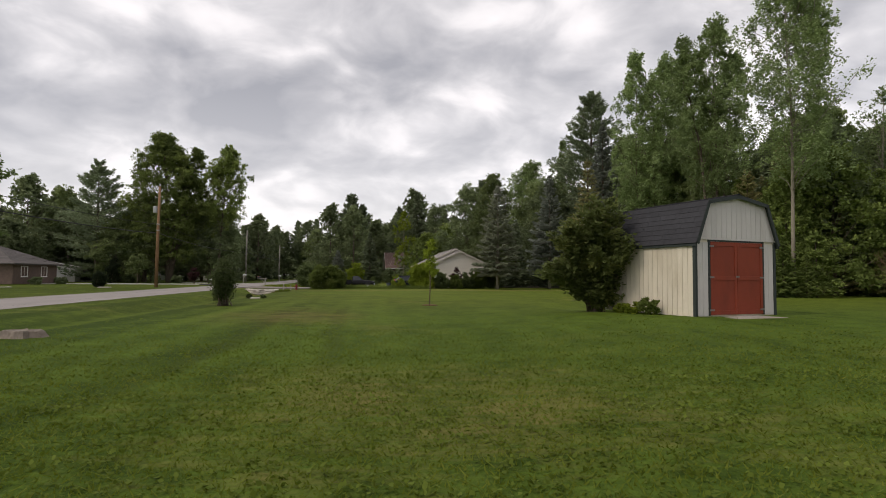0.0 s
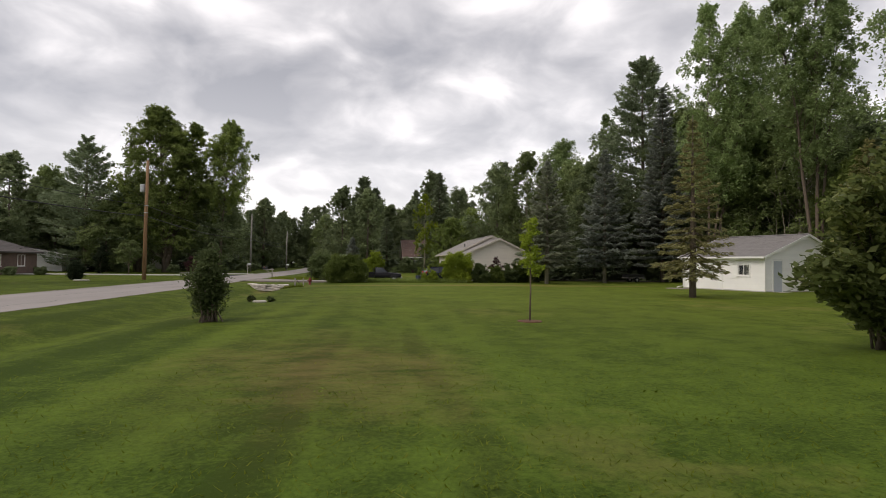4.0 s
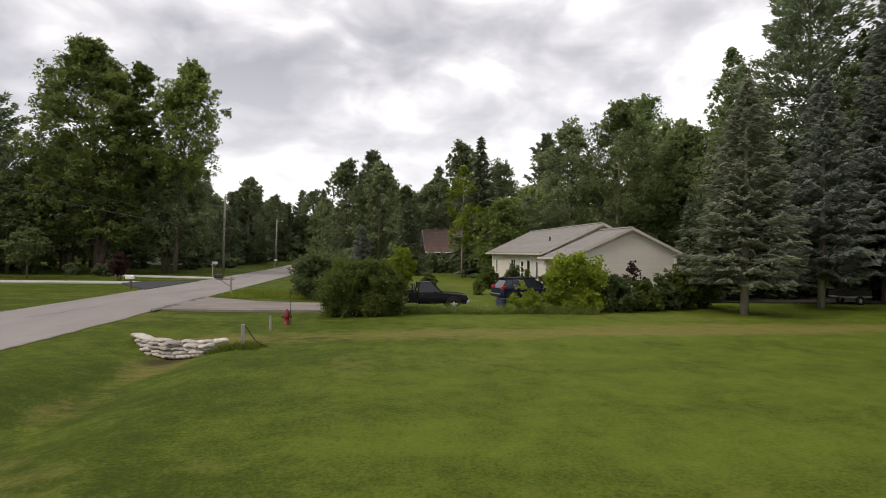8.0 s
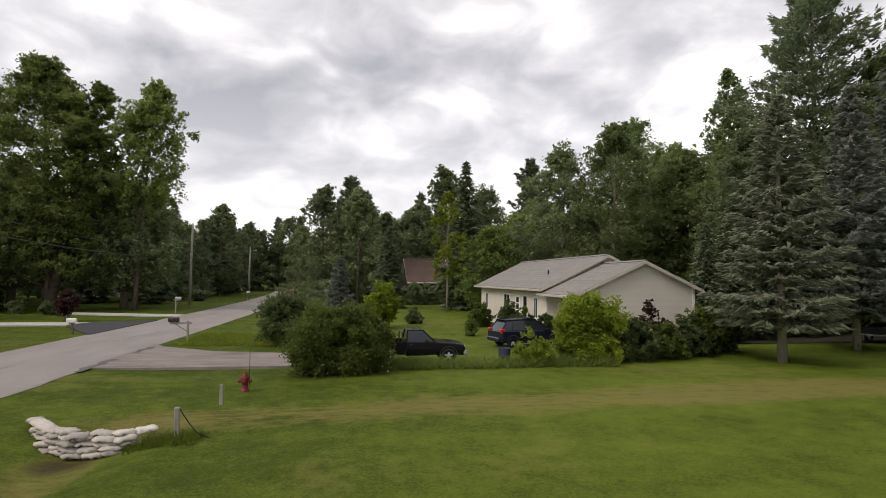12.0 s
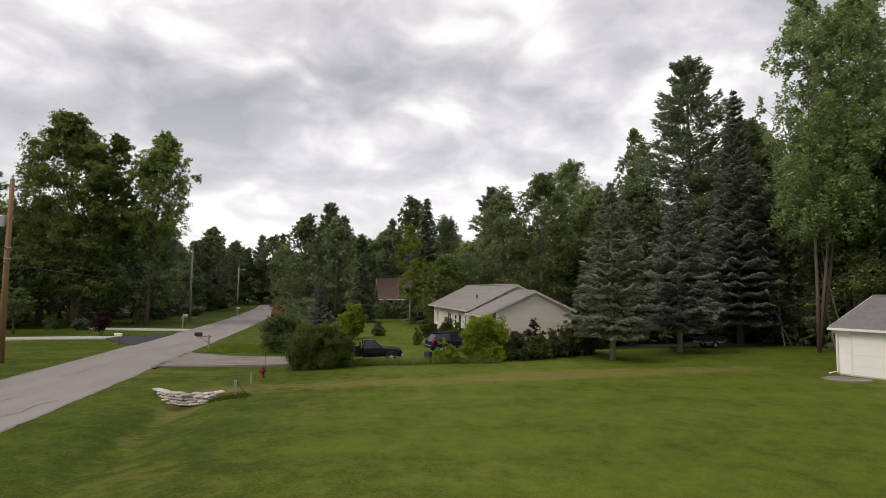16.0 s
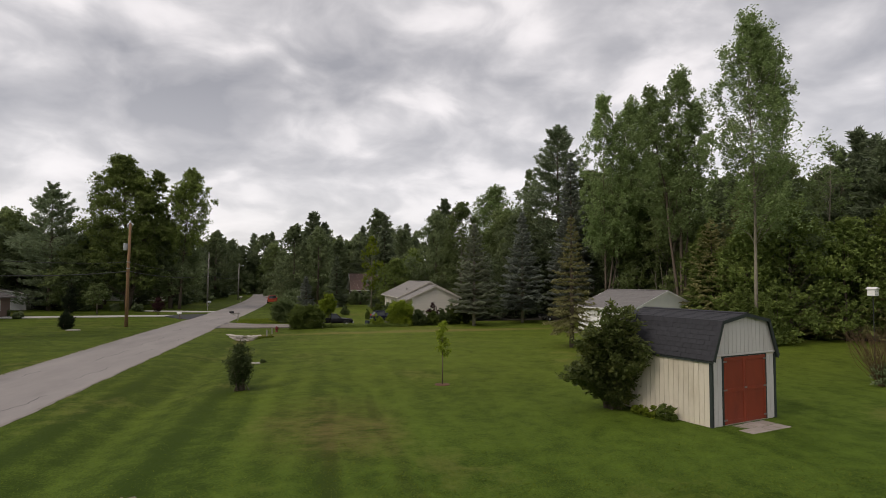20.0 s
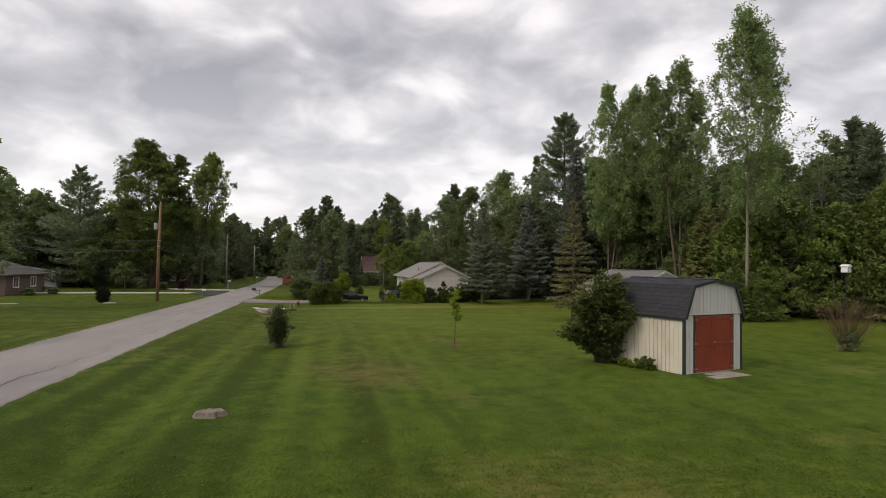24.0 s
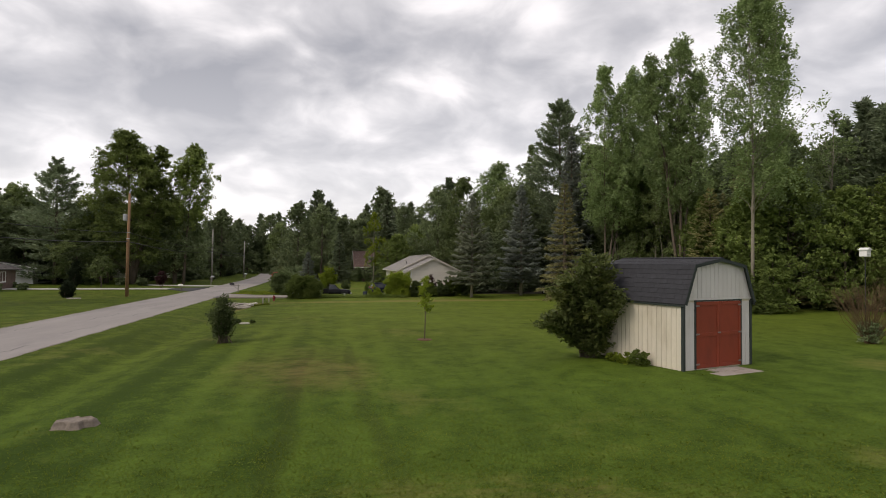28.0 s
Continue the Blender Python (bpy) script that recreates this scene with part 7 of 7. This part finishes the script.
NEAR = [
    place(broadleaf("woodland_tree", "leafy tree at the edge of the wood", 321, 15.0, 3.9, 1.2, M["leaf_dark"], M["bark"], 0.19, 170, 135, trunk_r=0.18, jut=0.1), 31.0, 69.0),
    place(broadleaf("woodland_tree", "tall leafy tree at the edge of the wood", 322, 17.0, 4.2, 2.0, M["leaf"], M["pale_bark"], 0.19, 180, 135, trunk_r=0.2, puff=0.9, jut=0.12), 36.5, 57.0),
    place(broadleaf("woodland_tree", "bushy young tree at the edge of the wood", 323, 10.0, 3.0, 0.4, M["cedar"], M["bark"], 0.16, 150, 115, trunk_r=0.14, jut=0.1), 35.0, 49.5),
]
rng = np.random.default_rng(311)
for i, (x, y) in enumerate(((23.5, 72), (18, 82), (21.5, 85), (15, 86), (26, 78), (12.5, 92), (33, 66), (40, 48), (43, 41), (46.5, 37.5), (51, 32), (55, 27), (37, 43), (36, 64), (9, 88), (12, 104), (59, 22), (63, 16), (39.5, 53))):
    repeat(NEAR[i * 7 % 3 if y > 60 else (i % 3)], x, y, rng.uniform(0, 360), rng.uniform(0.8, 1.0), rng.uniform(0.75, 1.0))
rng = np.random.default_rng(310)


def wood(x, y, kinds, lo=0.85, hi=1.2, tall=1.0):
    t = WOOD[kinds[int(rng.integers(len(kinds)))]]
    s = rng.uniform(lo, hi)
    return repeat(t, x, y, rng.uniform(0, 360), s, s * tall * rng.uniform(0.92, 1.1))


for x, y, s in ((38.5, 41.0, 0.9), (43.5, 36.8, 1.1), (48.5, 31.5, 0.95), (53.5, 26.5, 1.15), (46.5, 33.0, 0.7), (58.0, 20.5, 1.0), (36.0, 45.5, 1.25)):
    repeat(olive, x, y, 31.0 * x, s, s * 1.05)
# right-hand wood: its edge behind the garage and the back lawn
for x, y, ks in ((39, 41, (5, 6)), (45.5, 35, (4,)), (61, 20, (2, 4)), (69, 8, (2, 0)), (73, 0, (1, 0)), (77, -10, (0, 2)), (34.5, 46.5, (6,)), (37.5, 45, (6, 5)), (32.0, 44.5, (6,)), (49, 33, (4,))):
    wood(x + rng.normal() * 0.6, y + rng.normal() * 0.6, ks, 0.85, 1.1)
for i in range(42):
    u = i / 42
    x = 42 + 36 * (1 - u) ** 1.3 + rng.uniform(-2, 9)
    y = -14 + 90 * u + rng.normal() * 2
    wood(x, y, (0, 1, 2, 3, 4), 0.85, 1.15)
# lighter young trees along the wood's edge
for i, (x, y, s) in enumerate(((33.2, 42.0, 1.0), (36.2, 40.6, 1.15), (39.8, 38.8, 1.0), (43.2, 36.0, 1.2), (46.4, 32.6, 1.0), (50.2, 29.6, 1.15), (54.6, 24.6, 1.1))):
    repeat(NEAR[2], x, y, 53.0 * i, s * 0.9, s)
for k, x, y, s in ((6, 29.2, 37.0, 0.5), (5, 31.9, 37.3, 0.48), (6, 30.6, 36.6, 0.36)):
    repeat(WOOD[k], x, y, 90.0 * x, s * 1.15, s)
# behind the house and beyond
for i in range(26):
    x, y = rng.uniform(9, 52), rng.uniform(84, 128)
    if x < 26 and y < 98 and not x > 17:
        y += 16
    wood(x, y, (0, 1, 2, 3, 4), 0.8, 1.05)
for x, y in ((30, 86), (33, 78), (19, 97), (34, 90), (28, 92), (38, 80), (-3, 110), (13, 113), (6, 122)):
    wood(x, y, (0, 2, 3), 0.75, 0.95)
# the deep wood behind the spruces and a closed line of trees beyond the house
for i, (x, y, s) in enumerate(((37.0, 74.0, 1.3), (33.5, 71.5, 1.15), (36.5, 66.5, 1.2), (41.5, 70.5, 1.25), (40.5, 62.0, 1.25), (34.5, 61.5, 0.95))):
    repeat(NEAR[i % 2], x, y, 67.0 * i, s * 0.95, s)
for i, (x, y, s) in enumerate(((17.5, 66.0, 0.55), (21.5, 67.5, 0.7), (24.8, 69.5, 0.75), (31.2, 67.6, 0.8), (34.0, 64.6, 0.75), (36.8, 60.0, 0.7), (39.0, 56.5, 0.8), (14.8, 64.4, 0.42))):
    repeat(WOOD[4], x, y, 41.0 * i, s * 1.1, s)
for i in range(13):
    wood(-3 + 3.6 * i + rng.normal(), 138 + rng.uniform(0, 7), (0, 1, 2) if i < 4 else (0, 1, 3), 0.9, 1.06)
# trees to both sides of the far road, and the end of the view
for y in range(92, 190, 7):
    wood(-6.5 - 0.0006 * (y - 82) ** 2 + rng.normal() * 1.0, y, (0, 2, 1, 4), 0.62, 0.85) if y > 112 else None
    wood(0.5 - 0.0006 * (y - 82) ** 2 + rng.normal() * 1.5, y + 5, (0, 1, 3), 0.75, 0.95) if y > 116 else None
    wood(-27.0 - 0.0006 * (y - 82) ** 2 + rng.normal() * 1.0, y + 16, (1, 4, 0, 2), 0.7, 0.95)
    wood(-33.5 - 0.0006 * (y - 82) ** 2 + rng.normal() * 1.5, y + 18, (0, 1, 4), 0.8, 1.0)
for i in range(24):
    wood(-60 + 130 * i / 24 + rng.normal() * 2, 186 + rng.uniform(0, 30) + 0.1 * abs(i - 14), (0, 1, 3), 0.9, 1.2)
for i in range(20):
    wood(-34 + 1.6 * i + rng.normal(), 178 + rng.uniform(0, 8), (0, 1, 2), 0.7, 0.95)
for i in range(16):
    wood(rng.uniform(-4, 12), rng.uniform(126, 175), (0, 1, 2, 3), 0.75, 1.0)
# left-hand wood behind the brick house
for i in range(28):
    wood(-46 - 60 * rng.uniform() ** 1.2, 92 + 34 * rng.uniform(), (0, 1, 3, 2), 0.75, 0.95)
for i in range(16):
    wood(-58 - 3 * i + rng.normal(), 88 - 4.5 * i + rng.normal() * 2, (0, 1, 2), 0.8, 1.0)
for i, (x, y, h) in enumerate(((1.4, 106.0, 2.2), (3.6, 105.6, 2.5), (5.9, 105.9, 2.1), (8.3, 105.4, 3.6))):
    place(shrub("garden_shrub", "dark leafy shrub hiding the foot of the far house", 141 + i, 3.0, 2.4, h, M["leaf_dark"], 0.2, 40, 90, 0.0, 0.0, 4, spike=0.6), x, y)
for x, y in ((-44.5, 101), (-39, 104), (-47, 97), (-52, 95)):
    wood(x, y, (0, 2), 0.75, 0.95)
for i, (x, y, w, h) in enumerate(((-50.5, 85.0, 2.6, 1.9), (-46.5, 86.5, 2.2, 1.5), (-53.5, 83.5, 2.4, 1.6))):
    place(shrub("garden_shrub", "dark green shrub in front of the white house", 125 + i, w, w, h, M["yew"], 0.12, 40, 110, 0.0, 0.0, 4), x, y)
place(broadleaf("shade_tree", "low dark spreading tree before the white house", 214, 8.5, 3.6, 1.9, M["leaf_dark"], M["bark"], 0.26, 110, 100, trunk_r=0.18), -50.0, 87.5)
place(broadleaf("shade_tree", "pale green leafy young tree under the cottonwoods", 215, 9.5, 3.0, 1.2, M["leaf"], M["bark"], 0.2, 130, 120, trunk_r=0.14, jut=0.1), -37.0, 90.5)
place(shrub("juniper", "dark conical evergreen shrub beside a driveway", 129, 2.0, 2.0, 3.0, M["yew"], 0.10, 60, 120, 0.0, 0.0, 4, spike=0.8), -34.6, 84.0)
place(broadleaf("birch_tree", "pale leafy tree at the roadside", 330, 14.5, 3.2, 3.0, M["poplar"], M["pale_bark"], 0.26, 70, 120, trunk_r=0.18), -31.5, 49.5)

for x, y in ((-40, 112), (-47, 116), (-34.5, 114), (-53, 110)):
    repeat(NEAR[0], x, y, x * 7.0, 0.95, 0.85)
for i in range(12):
    wood(-64 + 3.4 * i, 140 + rng.uniform(0, 5), (0, 1, 2), 0.8, 1.0)
# undergrowth that fills the wood's edge
rng = np.random.default_rng(340)
cs, rs = [], []


def thicket(x0, y0, x1, y1, k, h, spread):
    for i in range(k):
        u = rng.uniform()
        cs.append(np.array([x0 + (x1 - x0) * u + rng.normal() * spread, y0 + (y1 - y0) * u + rng.normal() * spread, -0.3 + h * rng.uniform() ** 1.3]))
        rs.append(rng.uniform(0.5, 1.1))


thicket(38, 47, 74, 4, 330, 3.2, 1.2)
thicket(26, 74, 42, 54, 200, 2.6, 1.3)
thicket(14, 82, 36, 82, 200, 3.2, 1.6)
thicket(-6, 96, -16, 170, 140, 2.4, 1.0)
thicket(-27, 118, -38, 175, 120, 2.2, 1.2)
thicket(-42, 104, -75, 96, 160, 3.0, 1.6)
thicket(-60, 92, -100, 40, 160, 3.4, 1.6)
thicket(-70, 190, 70, 195, 200, 5.0, 2.5)
thicket(-36, 176, 0, 176, 160, 6.0, 2.0)
thicket(-68, 138, -26, 138, 150, 4.0, 1.2)
thicket(0, 118, 40, 122, 200, 4.0, 2.0)
pts = clump_points(rng, cs, rs, [90] * len(cs))
pts[:, 2] = np.maximum(pts[:, 2], -0.28)
tagged(part("undergrowth", quads("undergrowth", leaf_quads(rng, pts, 0.28, three=True), M["leaf_dark"]), M["leaf_dark"]), "dark tangled undergrowth along the edge of the woods", "undergrowth", kind="stuff")
# leaf litter sheets; their near-black colour also holds the shade under the trees
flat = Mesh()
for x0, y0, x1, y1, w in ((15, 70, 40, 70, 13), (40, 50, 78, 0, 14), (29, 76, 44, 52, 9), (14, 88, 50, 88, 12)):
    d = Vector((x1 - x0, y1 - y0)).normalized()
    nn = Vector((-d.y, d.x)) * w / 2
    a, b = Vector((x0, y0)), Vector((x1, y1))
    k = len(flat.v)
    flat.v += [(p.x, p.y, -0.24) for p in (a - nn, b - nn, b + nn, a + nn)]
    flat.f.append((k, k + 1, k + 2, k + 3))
tagged(part("forest_floor", flat, M["soil"]), "leaf litter under the trees, coloured dark for their shade", "forest floor", kind="structure")
# thin bare stems in the dark of the wood
stems = Mesh()
for i in range(45):
    u = rng.uniform()
    x, y = 30 + 14 * u + rng.normal() * 1.5, 66 - 22 * u + rng.normal() * 1.5
    limb(stems, rng, (x, y, -0.3), (x + rng.normal() * 0.9, y + rng.normal() * 0.9, rng.uniform(5, 11)), 0.055, 0.02, 0.03, 4, 5)
tagged(part("thin_stems", stems, M["pale_bark"]), "thin pale stems standing inside the wood", "tree stems", kind="stuff")

# ---------------------------------------------------------------- grass and weeds
rng = np.random.default_rng(400)


def tufts(name, xs, ys, count, h, label, mat, dense=None, wid=0.012):
    """Blades standing on the ground, joined in one piece."""
    if dense is None:
        x, y = rng.uniform(xs[0], xs[1], count), rng.uniform(ys[0], ys[1], count)
    else:
        x = (xs[0] + xs[1]) / 2 + rng.normal(size=count) * (xs[1] - xs[0]) / 3.2
        y = ys[0] + np.abs(rng.normal(size=count)) * (ys[1] - ys[0]) / 2.4
    z = np.array([ground_z(a, b) for a, b in zip(x, y)])
    a = rng.uniform(0, 2 * math.pi, count)
    hh = h * rng.uniform(0.5, 1.3, count)
    lean = rng.normal(size=(count, 2)) * 1.1 * hh[:, None]
    w = wid * rng.uniform(0.7, 1.5, count)
    dx, dy = np.cos(a) * w, np.sin(a) * w
    base = np.stack([x, y, z - 0.01], 1)
    tip = base + np.stack([lean[:, 0], lean[:, 1], hh], 1)
    off = np.stack([dx, dy, 0 * dx], 1)
    co = np.stack([base - off, base + off, tip], 1)
    return tagged(part(name, quads(name, co, mat), mat), label, "grass", kind="stuff")


tufts("grass", (-9, 11), (1.0, 17), 120000, 0.04, "short mown grass blades on the lawn", M["grass"], 1.5, 0.009)
tufts("rough_weeds", (-1.6, 6.6), (56.9, 58.0), 3000, 0.36, "taller weeds along the driveway", M["hedge"], None, 0.018)
tufts("rough_weeds", (-11.0, -6.5), (65.2, 70.0), 3500, 0.22, "taller yellowish grass beside the driveway", M["leaf_bright"], None, 0.02)
tufts("rough_weeds", (-7.1, -5.8), (48.9, 49.8), 500, 0.18, "weeds growing round the post and sandbags", M["grass"], None, 0.012)


def clover_patches(xs, ys, count, seed):
    """Low clumps of clover and plantain leaves in the mown grass, nearer ones thicker."""
    r = np.random.default_rng(seed)
    x = r.uniform(xs[0], xs[1], count)
    y = ys[0] + np.abs(r.normal(size=count)) * (ys[1] - ys[0]) / 2.2
    at = []
    for a, b in zip(x, y):
        k = int(r.integers(5, 16))
        p = r.normal(size=(k, 3)) * np.array([0.09, 0.09, 0.0])
        p[:, 2] = r.uniform(0.012, 0.05, k)
        at.append(p + np.array([a, b, ground_z(a, b)]))
    at = np.concatenate(at)
    return tagged(part("clover", quads("clover", leaf_quads(r, at, 0.034, 1.2, None, 0.9), M["clover"]), M["clover"]), "low clumps of clover leaves among the mown grass", "clover", kind="stuff")


clover_patches((-9, 11), (2.2, 12.0), 2300, 410)
